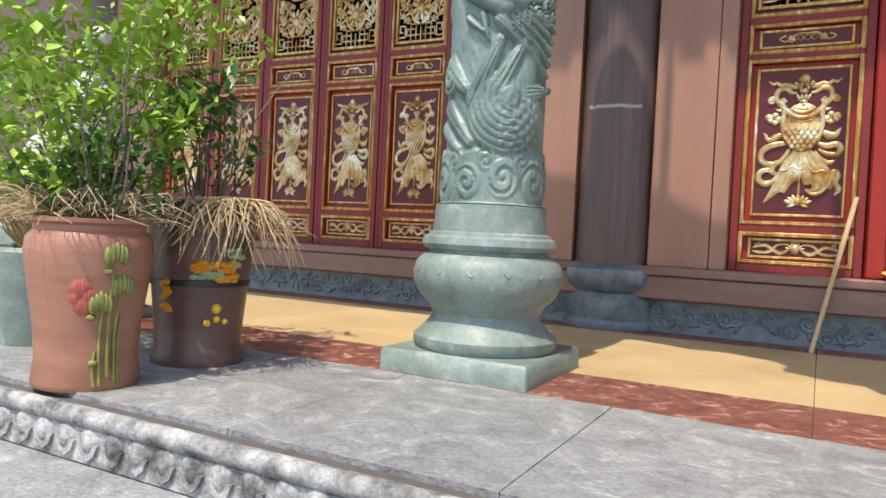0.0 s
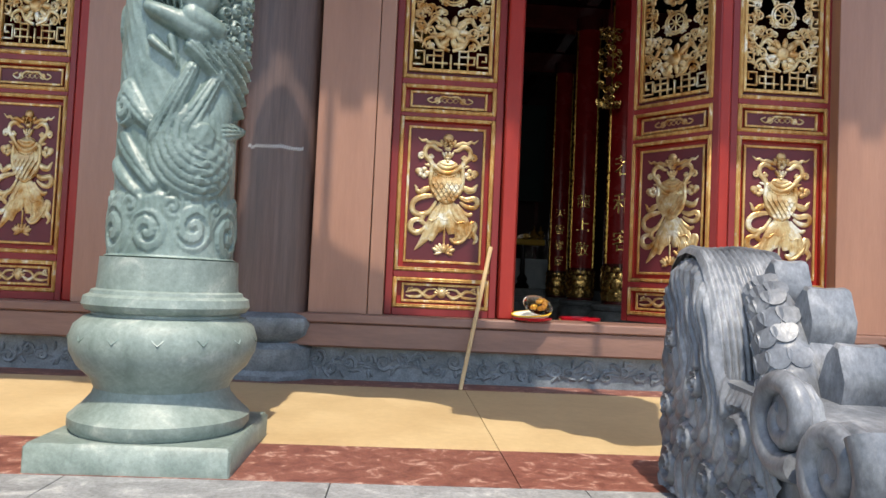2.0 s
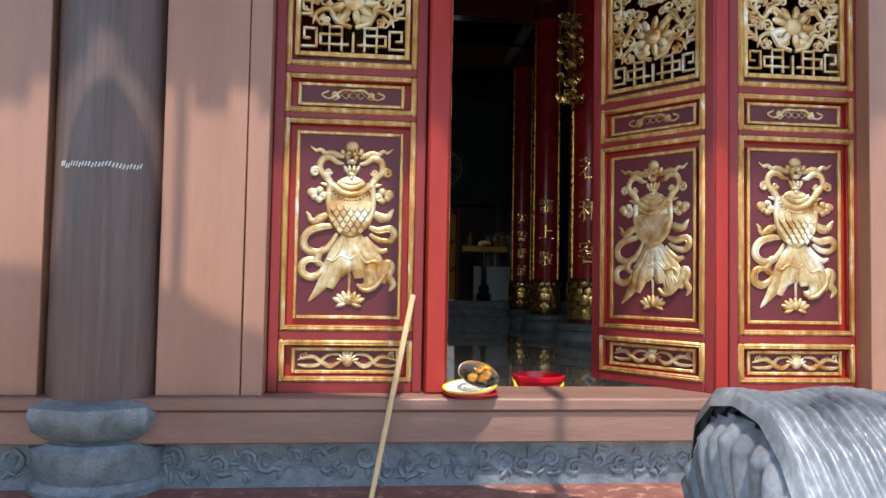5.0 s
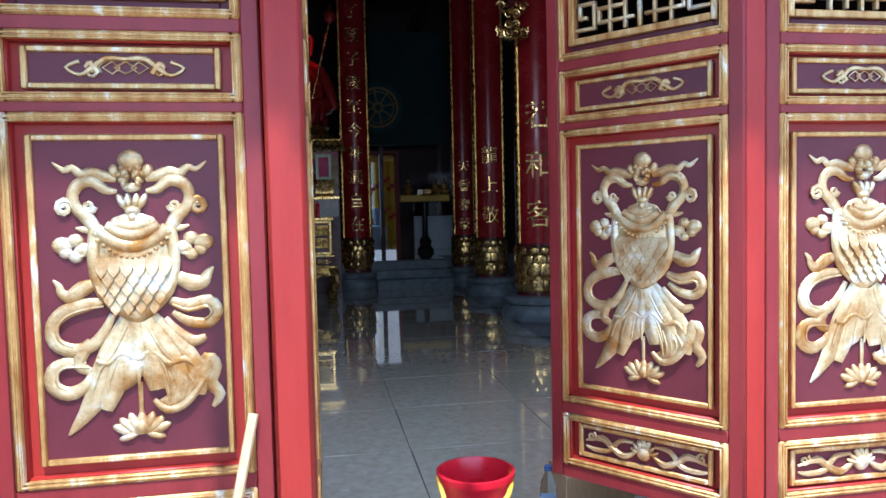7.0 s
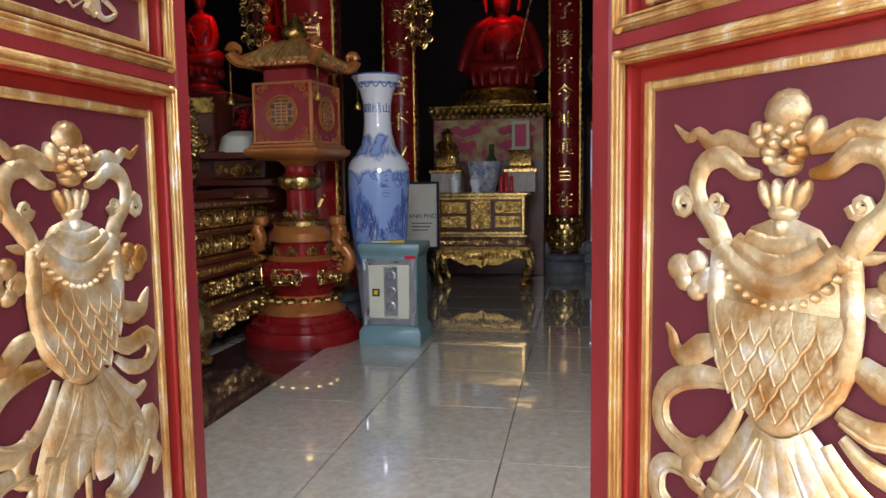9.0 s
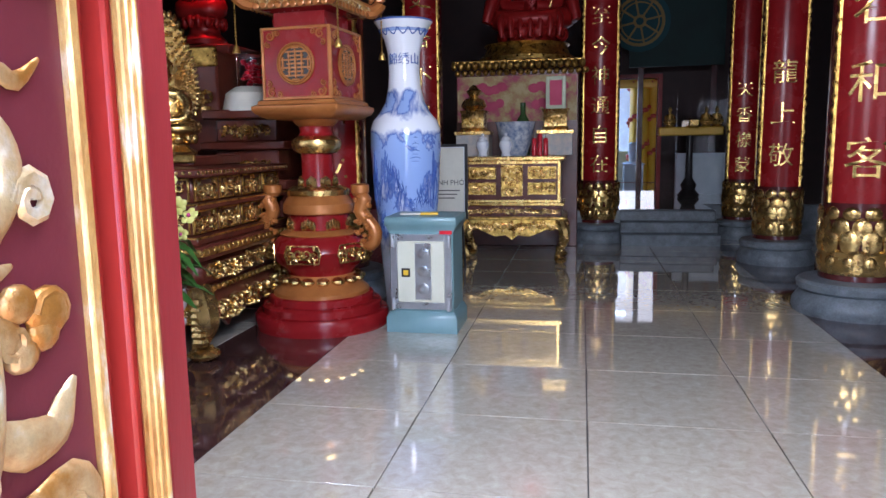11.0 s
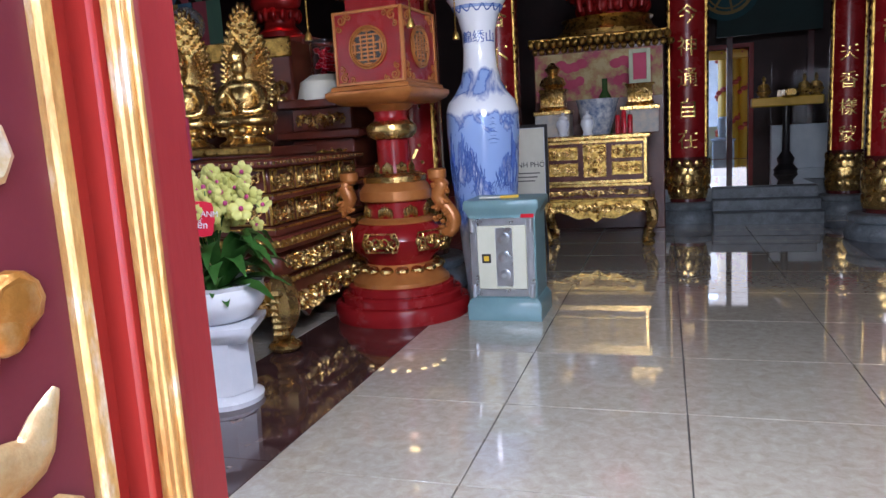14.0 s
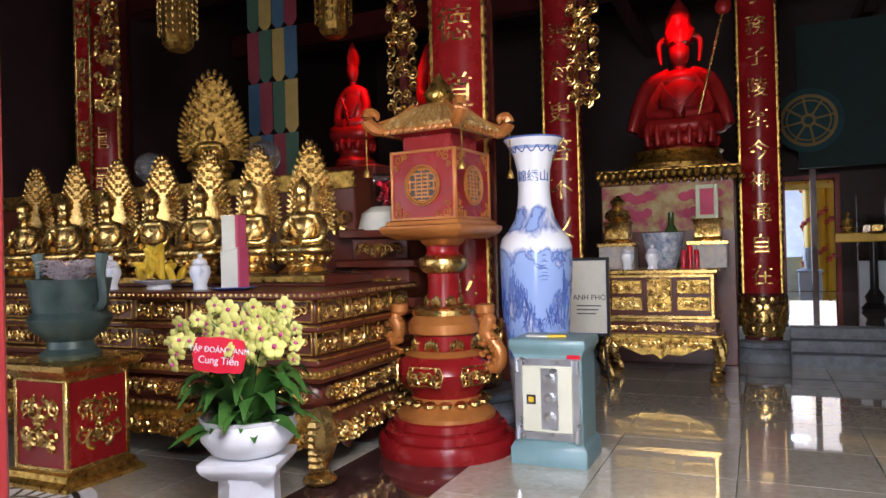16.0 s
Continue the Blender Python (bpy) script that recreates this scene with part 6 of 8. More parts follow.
        sca.put(M().tube([(-0.15, -0.15, 2.78), (-0.25, -0.25, 2.68), (-0.36, -0.36, 2.62)], 0.024, 6, 1, (0, 0, 1)), pose(0, 0, 0, 0, 0, 90 * k))
    part("eave_ornament", sca, ORANGE, p, "orange scrolled eave corners", at=pose(0, 0, 0, 0, 0, -6))
    fin = M().lathe([(0.07, 2.79), (0.11, 2.84), (0.12, 2.88), (0.08, 2.95), (0.03, 3.02), (0.008, 3.06)], 20, wob=lambda a, z: 1 + 0.10 * math.sin(a * 8 + z * 60))
    part("finial", fin, GOLDD, p, "gold flame finial")
    for k in range(4):
        b = M().lathe([(0.028, 2.20), (0.03, 2.21), (0.02, 2.25), (0.008, 2.27)], 12, -0.43 if k in (0, 3) else 0.43, -0.43 if k < 2 else 0.43)
        ax, ay = (-0.43 if k in (0, 3) else 0.43), (-0.43 if k < 2 else 0.43)
        for i in range(17):
            b.ell((ax, ay, 2.28 + 0.026 * i), (0.008, 0.008, 0.014), 5, 4)
        part("bell", b, GOLDD, p, "small hanging bell on a chain", at=pose(0, 0, 0, 0, 0, -6))
    for s in (-1, 1):
        h = M()
        h.tube([(s * 0.36, -0.05, 0.70), (s * 0.46, -0.06, 0.68), (s * 0.50, -0.06, 0.78), (s * 0.44, -0.06, 0.88), (s * 0.38, -0.07, 0.96), (s * 0.42, -0.08, 1.06), (s * 0.37, -0.08, 1.10)], (0.03, 0.055, 0.06, 0.055, 0.06, 0.06, 0.03), 10, 1)
        for i in range(26):
            h.ell((s * (0.41 + 0.06 * math.sin(i)), -0.10, 0.72 + 0.014 * i), (0.025, 0.025, 0.02), 6, 4)
        h.lathe([(0.05, 1.08), (0.075, 1.11), (0.075, 1.17), (0.04, 1.18)], 14, s * 0.38, -0.06)
        part("dragon_handle", h, ORANGE, p, "orange-gold dragon handle")
    return p


incense_tower(-1.215, 10.60, 0.12, s=0.988)


def big_vase(x, y, z0, s=1.0):
    p = thing("floor_vase", "tall blue and white porcelain vase painted with mountains", "vase", pose(x, y, z0) @ Matrix.Scale(s, 4))
    prof = [(0.20, 0.0), (0.21, 0.03), (0.205, 0.12), (0.245, 0.55), (0.295, 1.15), (0.312, 1.45), (0.31, 1.62), (0.285, 1.70), (0.225, 1.77), (0.175, 1.86), (0.145, 1.98), (0.135, 2.12), (0.142, 2.28), (0.17, 2.40), (0.225, 2.50), (0.255, 2.54), (0.25, 2.552), (0.21, 2.50), (0.12, 2.3), (0.1, 2.0)]
    part("vase_body", M().lathe(prof, 64, cap=False), PORC, p)
    ri = M()
    for k in range(14):
        a = 2 * math.pi * k / 14
        pts = []
        for i in range(9):
            t = i / 8
            b = a + (t - 0.5) * 0.42
            z = 2.475 - 0.05 * math.sin(math.pi * t)
            r = np.interp(z, [2.40, 2.50], [0.172, 0.227])
            pts.append((r * math.cos(b), r * math.sin(b), z))
        ri.tube(pts, 0.006, 4, 1, (0, 0, 1), 1)
    ri.lathe([(0.2555, 2.538), (0.258, 2.545), (0.2545, 2.553)], 48, cap=False)
    part("rim_line", ri, BLUE, p, "blue cloud-collar border")
    cx = part("writing", text_mesh("writing", "錦绣山", 0.105, 0.002, BLUE, 0.146), None, p, "blue painted characters")
    cx.matrix_basis = pose(0, 0, 2.215, 0, 0, 13)
    # pagoda and ridges, painted on the glaze in low relief
    pg = M()

    def onv(a, z):
        r = np.interp(z, [0.55, 1.15, 1.45, 1.62], [0.2455, 0.2955, 0.3125, 0.3105]) + 0.0005
        return (r * math.sin(a), -r * math.cos(a), z)

    pr = random.Random(12)
    for a0, z0_, hh in ((-0.35, 1.05, 0.35), (-0.6, 1.1, 0.42), (-0.1, 0.92, 0.30), (0.45, 0.95, 0.22), (0.9, 1.0, 0.5), (-1.1, 1.0, 0.5), (0.2, 0.75, 0.22), (-0.8, 0.75, 0.2)):
        for k in range(16):
            a1 = a0 + pr.gauss(0, 0.16)
            top = z0_ + hh * (1 - min(1, abs(a1 - a0) / 0.36)) * pr.uniform(0.75, 1)
            zz = np.linspace(top, z0_ - hh * 0.2 + pr.uniform(0, 0.1), 5)
            pg.tube([onv(a1 + 0.05 * math.sin(i * 1.3 + k), z) for i, z in enumerate(zz)], (0.004, 0.009, 0.007, 0.004, 0.001), 4, 0.4, (0, 0, 1), 1)
    for i, (w, z) in enumerate(((0.16, 1.38), (0.13, 1.44), (0.10, 1.50), (0.06, 1.55))):
        pg.tube([onv(0.28 - w, z - 0.006), onv(0.28, z + 0.006), onv(0.28 + w, z - 0.006)], (0.003, 0.010, 0.003), 4, 0.4, (0, 0, 1), 2)
        pg.tube([onv(0.28 - w * 0.6, z - 0.03), onv(0.28 + w * 0.6, z - 0.03)], 0.005, 4, 0.4, (0, 0, 1), 1)
    part("painted_landscape", pg, BLUE, p, "cobalt ridges and pagoda", at=pose(0, 0, 0, 0, 0, 13))
    return p


big_vase(-0.61, 11.18, 0.12, s=0.986)


def safe(x, y, z0, group, s=1.0):
    p = thing("donation_safe", "teal steel donation safe with cream door and steel hinges", "safe", pose(x, y, z0) @ Matrix.Scale(s, 4), group)
    part("safe_base", M().square([(0.287, 0.0), (0.287, 0.12), (0.270, 0.15), (0.258, 0.17)], c=0.02, ky=0.86), TEAL, p)
    part("safe_body", M().box(-0.256, 0.256, -0.225, 0.225, 0.165, 0.84, 0.01), TEAL, p)
    part("safe_top", M().square([(0.258, 0.80), (0.272, 0.84), (0.287, 0.86), (0.287, 0.91), (0.278, 0.925)], c=0.02, ky=0.86), TEAL, p)
    part("door_frame", frame_m(-0.245, 0.245, 0.19, 0.79, 0.055, -0.242, -0.22, 0.004), STEEL, p, "pale steel surround")
    d = part("door", M().box(-0.188, 0.188, -0.245, -0.22, 0.247, 0.735, 0.006), CREAM, p, "cream painted door")
    part("lock_plate", M().box(-0.045, 0.085, -0.251, -0.244, 0.27, 0.72, 0.004), STEEL, d)
    for z in (0.64, 0.50, 0.36):
        part("dial", M().lathe([(0.043, 0), (0.043, 0.012), (0.030, 0.02), (0.020, 0.032), (0.018, 0.034)], 24), STEEL, d, "steel combination dial", at=pose(0.02, -0.25, z, 90))
    part("seal", M().box(-0.155, -0.085, -0.248, -0.243, 0.45, 0.52, 0.002), BLACK, d, "black and yellow sticker")
    part("seal_mark", M().box(-0.14, -0.10, -0.25, -0.246, 0.465, 0.505, 0.002), YELP, d)
    for z in (0.235, 0.735):
        for s in (-1, 1):
            part("hinge", M().tube([(s * 0.225, -0.25, z - 0.05), (s * 0.225, -0.25, z + 0.05)], 0.018, 8, 1, (0, 1, 0), 1), STEEL, p)
    part("sticker", M().box(0.15, 0.25, -0.228, -0.224, 0.79, 0.82, 0.002), PLASTICR, p, "red strip sticker")
    return p


sf = safe(-0.31, 10.6, 0.12, "donation safes", s=0.990)
copy_thing(sf, pose(4.62, 13.33, 0.12) @ Matrix.Scale(0.943, 4))
pb = thing("paper_slips", "a few folded paper slips on the safe", "paper", pose(-0.36, 10.52, 1.039))
part("slip", M().box(-0.14, 0.04, -0.03, 0.03, 0, 0.014, 0.004), PAPER, pb)
part("yellow_slip", M().box(0.02, 0.16, -0.05, 0.0, 0, 0.02, 0.004), YELP, pb, at=pose(0, 0, 0, 0, 0, 12))


def cabriole(m, x, y, h, r, s=1):
    m.tube([(x, y, h), (x + s * 0.05, y - 0.03, h * 0.8), (x + s * 0.07, y - 0.05, h * 0.55), (x + s * 0.01, y - 0.01, h * 0.3), (x - s * 0.02, y, h * 0.12), (x + s * 0.04, y - 0.03, 0.04)], (r, r * 1.2, r * 1.1, r * 0.7, r * 0.7, r * 1.0), 8, 1, (0, 1, 0.1))
    m.ell((x + s * 0.02, y - 0.02, 0.045), (r * 1.4, r * 1.4, 0.045), 10, 6)
    for i in range(7):
        m.ell((x + s * 0.04, y - r * 1.1, h * (0.3 + 0.09 * i)), (r * 0.8, r * 0.6, r * 0.5), 6, 4)
    return m


def offering_table(x, y, z0, s=1.0):
    p = thing("offering_table", "carved gold offering table with drawers and claw feet", "table", pose(x, y, z0) @ Matrix.Scale(s, 4))
    part("tabletop", M().box(-0.66, 0.66, -0.05, 0.75, 1.31, 1.37, 0.012), GOLD, p, "gold table top")
    part("drawer_case", M().box(-0.61, 0.61, 0.0, 0.70, 0.78, 1.31, 0.006), MAHOG, p)
    part("case_moulding", frame_m(-0.615, 0.615, 0.78, 1.31, 0.04, -0.02, 0.02), GOLD, p)
    for i, (cx, w) in enumerate(((-0.38, 0.38), (0, 0.30), (0.38, 0.38))):
        for z in (0.96, 1.16):
            if i == 1 and z < 1:
                continue
            hgt = 0.40 if i == 1 else 0.16
            zc = 1.06 if i == 1 else z
            d = part("drawer", M().box(cx - w / 2 + 0.01, cx + w / 2 - 0.01, -0.014, 0.01, zc - hgt / 2, zc + hgt / 2, 0.005), GOLDD, p, "gold drawer front")
            part("drawer_carving", scroll_mesh(w - 0.07, hgt - 0.04, i, GOLD), None, d, at=pose(cx, -0.016, zc))
            part("drawer_edge", frame_m(cx - w / 2 + 0.012, cx + w / 2 - 0.012, zc - hgt / 2, zc + hgt / 2, 0.012, -0.024, 0), GOLD, d)
    part("lower_ledge", M().box(-0.66, 0.66, -0.04, 0.72, 0.74, 0.785, 0.01), GOLD, p)
    part("frieze", M().box(-0.63, 0.63, 0.0, 0.68, 0.60, 0.74, 0.006), MAHOG, p)
    part("frieze_carving", scroll_mesh(1.22, 0.13, 1, GOLD, 1.3, 0.03), None, p, at=pose(0, -0.004, 0.67))
    part("waist_ledge", M().box(-0.69, 0.69, -0.06, 0.74, 0.565, 0.605, 0.01), GOLDD, p)
    ap = [(-0.66, 0.57), (0.66, 0.57), (0.66, 0.40), (0.5, 0.46), (0.36, 0.40), (0.22, 0.34), (0.08, 0.36), (0, 0.30), (-0.08, 0.36), (-0.22, 0.34), (-0.36, 0.40), (-0.5, 0.46), (-0.66, 0.40)]
    part("apron", M().prism(ap, 0.0, 0.03), GOLDD, p)
    part("apron_carving", scroll_mesh(1.2, 0.18, 2, GOLD, 1.3, 0.035), None, p, at=pose(0, -0.004, 0.47))
    for sx in (-1, 1):
        for yy in (0.02, 0.66):
            part("leg", cabriole(M(), sx * 0.60, yy, 0.57, 0.055, sx), GOLD, p)
    return p


offering_table(0.07, 13.8, 0.12, s=0.962)


def figure(name, label, at, material, s=1.0, halo=True, group="", crown=True, hk=1.0, hw=0.70, cloak=False):
    """A seated temple figure as one plain mesh, on a lotus seat, with a flame halo."""
    m = M()
    m.lathe([(0.20, 0.0), (0.21, 0.03), (0.15, 0.07), (0.15, 0.10), (0.21, 0.14), (0.20, 0.16)], 20)
    for k in range(14):
        a = 2 * math.pi * k / 14
        m.ell((0.19 * math.cos(a), 0.19 * math.sin(a), 0.13), (0.035, 0.035, 0.04), 7, 5)
    m.ell((0, -0.02, 0.20), (0.22, 0.16, 0.065), 18, 8)
    for sx in (-1, 1):
        m.tube([(sx * 0.08, 0.03, 0.22), (sx * 0.21, -0.04, 0.215), (sx * 0.12, -0.15, 0.20), (-sx * 0.04, -0.17, 0.20)], (0.07, 0.062, 0.05, 0.035), 8, 1, (0, 0, 1))
        m.tube([(sx * 0.10, 0.01, 0.47), (sx * 0.165, -0.02, 0.38), (sx * 0.15, -0.08, 0.28), (sx * 0.03, -0.14, 0.27)], (0.05, 0.047, 0.04, 0.028), 8, 1, (0, 1, 0))
    m.ell((0, 0.01, 0.36), (0.125, 0.09, 0.17), 16, 10)
    m.ell((0, 0.01, 0.47), (0.14, 0.075, 0.06), 14, 8)
    m.tube([(0, 0.0, 0.5), (0, -0.005, 0.57)], (0.04, 0.036), 10, 1, (0, 1, 0), 1)
    m.ell((0, -0.01, 0.615), (0.062, 0.068, 0.08), 16, 10)
    if crown:
        m.lathe([(0.066, 0.65), (0.074, 0.69), (0.055, 0.73), (0.03, 0.77), (0.008, 0.80)], 14, 0, -0.005, wob=lambda a, z: 1 + 0.12 * math.sin(6 * a))
    else:
        m.ell((0, 0, 0.69), (0.035, 0.035, 0.03), 10, 6)
    for k in range(5):
        m.tube([(-0.11 + k * 0.02, -0.075, 0.44 - 0.02 * k), (0.0, -0.10, 0.34 - 0.03 * k), (0.11 - k * 0.02, -0.07, 0.42 - 0.02 * k)], 0.008, 5, 1, (0, 1, 0))
    if cloak:
        for sx in (-1, 1):
            for k in range(5):
                m.tube([(sx * 0.07, 0.05 - 0.01 * k, 0.52), (sx * (0.13 + 0.012 * k), 0.04 - 0.025 * k, 0.44), (sx * (0.20 + 0.01 * k), 0.03 - 0.035 * k, 0.31), (sx * (0.25 + 0.006 * k), 0.03 - 0.04 * k, 0.19)], (0.02, 0.042, 0.04, 0.028), 8, 1, (0, 1, 0))
        for k in range(7):
            m.tube([(-0.15 + 0.05 * k, -0.12, 0.25), (-0.18 + 0.06 * k, -0.19, 0.19), (-0.17 + 0.057 * k, -0.20, 0.10)], (0.012, 0.022, 0.014), 6, 1, (0, 1, 0))
        m.lathe([(0.075, 0.66), (0.09, 0.72), (0.07, 0.75), (0.075, 0.79), (0.05, 0.84), (0.01, 0.90)], 16, 0, -0.005, wob=lambda a, z: 1 + 0.16 * math.sin(6 * a + z * 40))
        for sx in (-1, 1):
            m.tube([(sx * 0.07, 0, 0.70), (sx * 0.12, 0.01, 0.67), (sx * 0.11, 0.0, 0.56)], (0.016, 0.02, 0.008), 6, 1, (0, 1, 0))
    if halo:
        out = []
        for i in range(25):
            t = -1.9 + 3.8 * i / 24
            r = 0.30 * (1 + 0.28 * max(0, math.cos(t)) ** 5) * (0.86 + 0.14 * math.cos(t))
            r *= 1 + 0.14 * max(0, math.cos(t)) ** 14
            out.append((r * hk * math.sin(t) * hw * 1.0, 0.48 + r * hk * math.cos(t) * 1.34))
        m.prism(out, 0.17, 0.20)
        for ring, cnt, rr in ((1.04, 34, 0.018), (0.92, 30, 0.019), (0.79, 26, 0.018), (0.66, 22, 0.018), (0.53, 18, 0.017)):
            for i in range(cnt):
                t = -1.9 + 3.8 * i / (cnt - 1)
                r = ring * 0.30 * (1 + 0.28 * max(0, math.cos(t)) ** 5) * (0.86 + 0.14 * math.cos(t))
                r *= 1 + 0.14 * max(0, math.cos(t)) ** 14
                m.ell((r * hk * math.sin(t) * hw, 0.165, 0.48 + r * hk * math.cos(t) * 1.35), (rr * hk, 0.024, rr * hk * (1.9 if ring > 1 else 1.2)), 6, 4, Matrix.Rotation(t * 0.8, 3, 'Y'))
    for v in range(len(m.v)):
        x, y, z = m.v[v]
        m.v[v] = (x * s, y * s, z * s)
    ob = part(name, m, material, None, label, at, 60)
    return tagged(ob, label, "statue", group)


def altar_left():
    p = thing("altar_table", "wide tiered red-brown altar table with gilded carving and claw feet", "altar", pose(0, 0, 0.12))
    X0, X1, Y0, Y1 = -6.8, -1.7, 9.49, 10.91

    def tier(name, dx, dy, z0, z1, m_, c=0.012, lab=""):
        return part(name, M().box(X0, X1 + dx, Y0 - dy, Y1, z0, z1, c), m_, p, lab)

    tier("altar_top", 0.10, 0.10, 1.27, 1.325, MAHOG)
    tier("frieze", 0.0, 0.0, 1.09, 1.27, MAHOG)
    tier("ledge", 0.07, 0.07, 1.045, 1.09, MAHOG)
    tier("body_band", -0.02, -0.02, 0.86, 1.045, MAHOG)
    tier("ledge", 0.05, 0.05, 0.80, 0.86, MAHOG)
    tier("ledge", 0.12, 0.12, 0.70, 0.80, MAHOG, 0.035)
    tier("carved_swell", 0.04, 0.04, 0.50, 0.70, MAHOG, 0.05)
    tier("ledge", -0.02, -0.02, 0.44, 0.50, MAHOG)
    stud = M()
    x = X0
    while x < X1 + 0.09:
        stud.ell((x, Y0 - 0.10, 1.30), (0.014, 0.012, 0.014), 6, 4)
        x += 0.05
    y = Y0 - 0.08
    while y < Y1:
        stud.ell((X1 + 0.10, y, 1.30), (0.012, 0.014, 0.014), 6, 4)
        y += 0.05
    part("gold_studs", stud, GOLD, p, "row of gold studs")
    lp_ = M()
    x = X0
    while x < X1 + 0.10:
        lp_.ell((x, Y0 - 0.115, 0.765), (0.034, 0.016, 0.026), 7, 5)
        lp_.ell((x + 0.035, Y0 - 0.045, 0.47), (0.03, 0.02, 0.022), 7, 5)
        x += 0.07
    y = Y0 - 0.08
    while y < Y1:
        lp_.ell((X1 + 0.115, y, 0.765), (0.016, 0.034, 0.026), 7, 5)
        lp_.ell((X1 + 0.03, y + 0.035, 0.47), (0.02, 0.03, 0.022), 7, 5)
        y += 0.07
    part("ledge_petals", lp_, GOLDD, p, "rows of gilded petals along the ledges")
    for z, g in ((1.085, 0.07), (0.852, 0.05), (0.745, 0.12)):
        part("gold_bead", M().box(X0, X1 + g + 0.004, Y0 - g - 0.004, Y0 - g + 0.01, z - 0.008, z + 0.006, 0.003).box(X1 + g - 0.01, X1 + g + 0.0045, Y0 - g, Y1, z - 0.008, z + 0.006, 0.003), GOLDD, p, "thin gold bead")
    for z0, z1, off in ((1.10, 1.26, 0.0), (0.87, 1.035, -0.02)):
        n = 9
        for i in range(n):
            w = (X1 - X0) / n
            cx = X0 + (i + 0.5) * w + off
            if cx < -5.2:
                continue
            part("panel_frame", frame_m(cx - w / 2 + 0.02, cx + w / 2 - 0.02, z0, z1, 0.014, Y0 - off - 0.012, Y0 - off + 0.01), GOLDD, p)
            part("panel_carving", scroll_mesh(w - 0.12, z1 - z0 - 0.03, i, GOLD, 1.2, 0.02), None, p, at=pose(cx, Y0 - off - 0.006, (z0 + z1) / 2))
        for i in range(4):
            w = (Y1 - Y0) / 4
            cy = Y0 + (i + 0.5) * w
            part("panel_frame", frame_m(-w / 2 + 0.02, w / 2 - 0.02, z0, z1, 0.014, -0.012, 0.01), GOLDD, p, at=pose(X1 + off, cy, 0, 0, 0, 90))
            part("panel_carving", scroll_mesh(w - 0.1, z1 - z0 - 0.03, i, GOLD, 1.2, 0.02), None, p, at=pose(X1 + off + 0.006, cy, (z0 + z1) / 2, 0, 0, 90))
    for i in range(5):
        part("swell_carving", scroll_mesh(0.72, 0.19, i, GOLD, 1.5, 0.045), None, p, at=pose(X1 - 0.4 - i * 0.74, Y0 - 0.045, 0.60))
        part("apron_carving", scroll_mesh(0.74, 0.26, i, GOLD, 1.5, 0.05), None, p, at=pose(X1 - 0.42 - i * 0.76, Y0 - 0.02, 0.30))
        part("apron", M().prism([(-0.38, 0.45), (0.38, 0.45), (0.38, 0.26), (0.24, 0.2), (0.12, 0.24), (0, 0.14), (-0.12, 0.24), (-0.24, 0.2), (-0.38, 0.26)], 0, 0.03), GOLDD, p, at=pose(X1 - 0.42 - i * 0.76, Y0, 0))
    for i in range(2):
        part("swell_carving", scroll_mesh(0.72, 0.19, i + 1, GOLD, 1.5, 0.045), None, p, at=pose(X1 + 0.045, Y0 + 0.4 + i * 0.74, 0.60, 0, 0, 90))
        part("apron_carving", scroll_mesh(0.74, 0.26, i + 1, GOLD, 1.5, 0.05), None, p, at=pose(X1 + 0.02, Y0 + 0.4 + i * 0.74, 0.30, 0, 0, 90))
        part("apron", M().prism([(-0.38, 0.45), (0.38, 0.45), (0.38, 0.26), (0.24, 0.2), (0.12, 0.24), (0, 0.14), (-0.12, 0.24), (-0.24, 0.2), (-0.38, 0.26)], 0, 0.03), MAHOG, p, at=pose(X1, Y0 + 0.4 + i * 0.74, 0, 0, 0, 90))
    for x, y in ((X1 + 0.02, Y0 - 0.03), (X1 + 0.02, Y1 - 0.1), (-5.4, Y0 - 0.03)):
        part("leg", cabriole(M(), x, y, 0.5, 0.085, 1), GOLD, p, "gold claw foot")
    return p


altar_left()
t2 = thing("altar_shelf", "red and gold stepped shelf bearing gilded figures", "altar", pose(0, 0, 1.447))
part("shelf_body", M().box(-6.6, -2.02, 10.09, 10.87, 0.0, 0.08, 0.012), MAHOG, t2)
part("shelf_edge", M().box(-6.62, -2.0, 10.06, 10.09, 0.03, 0.09, 0.01), GOLDD, t2)
t3 = thing("rear_altar", "high dark altar stage behind the gilded figures", "altar", pose(0, 0, 0.12))
part("stage_body", M().box(-7.5, -2.35, 11.15, 13.1, 0.0, 2.35, 0.02), MAHOG, t3)
part("stage_edge", M().box(-7.52, -2.33, 11.11, 11.15, 2.2, 2.37, 0.012), GOLDD, t3)
for i in range(6):
    part("stage_carving", scroll_mesh(0.72, 0.3, i, GOLD, 1.4, 0.04), None, t3, at=pose(-2.75 - i * 0.8, 11.135, 1.9))
side = thing("side_altar", "dark red side altar with gold carved tiers", "altar", pose(-2, 10.92, 0.12))
for z0, z1, g in ((0.0, 1.1, 0.0), (1.1, 1.18, 0.08), (1.18, 1.45, -0.03), (1.45, 1.52, 0.07), (1.52, 1.72, -0.04), (1.72, 1.80, 0.05)):
    part("tier", M().box(-0.36 - g, 0.30 + g, 0.06 - g, 0.6, z0, z1, 0.012), MAHOG, side)
for z in (1.31, 1.62):
    part("tier_carving", scroll_mesh(0.5, 0.18, 1, GOLD, 1.3, 0.03), None, side, at=pose(-0.03, 0.085, z))
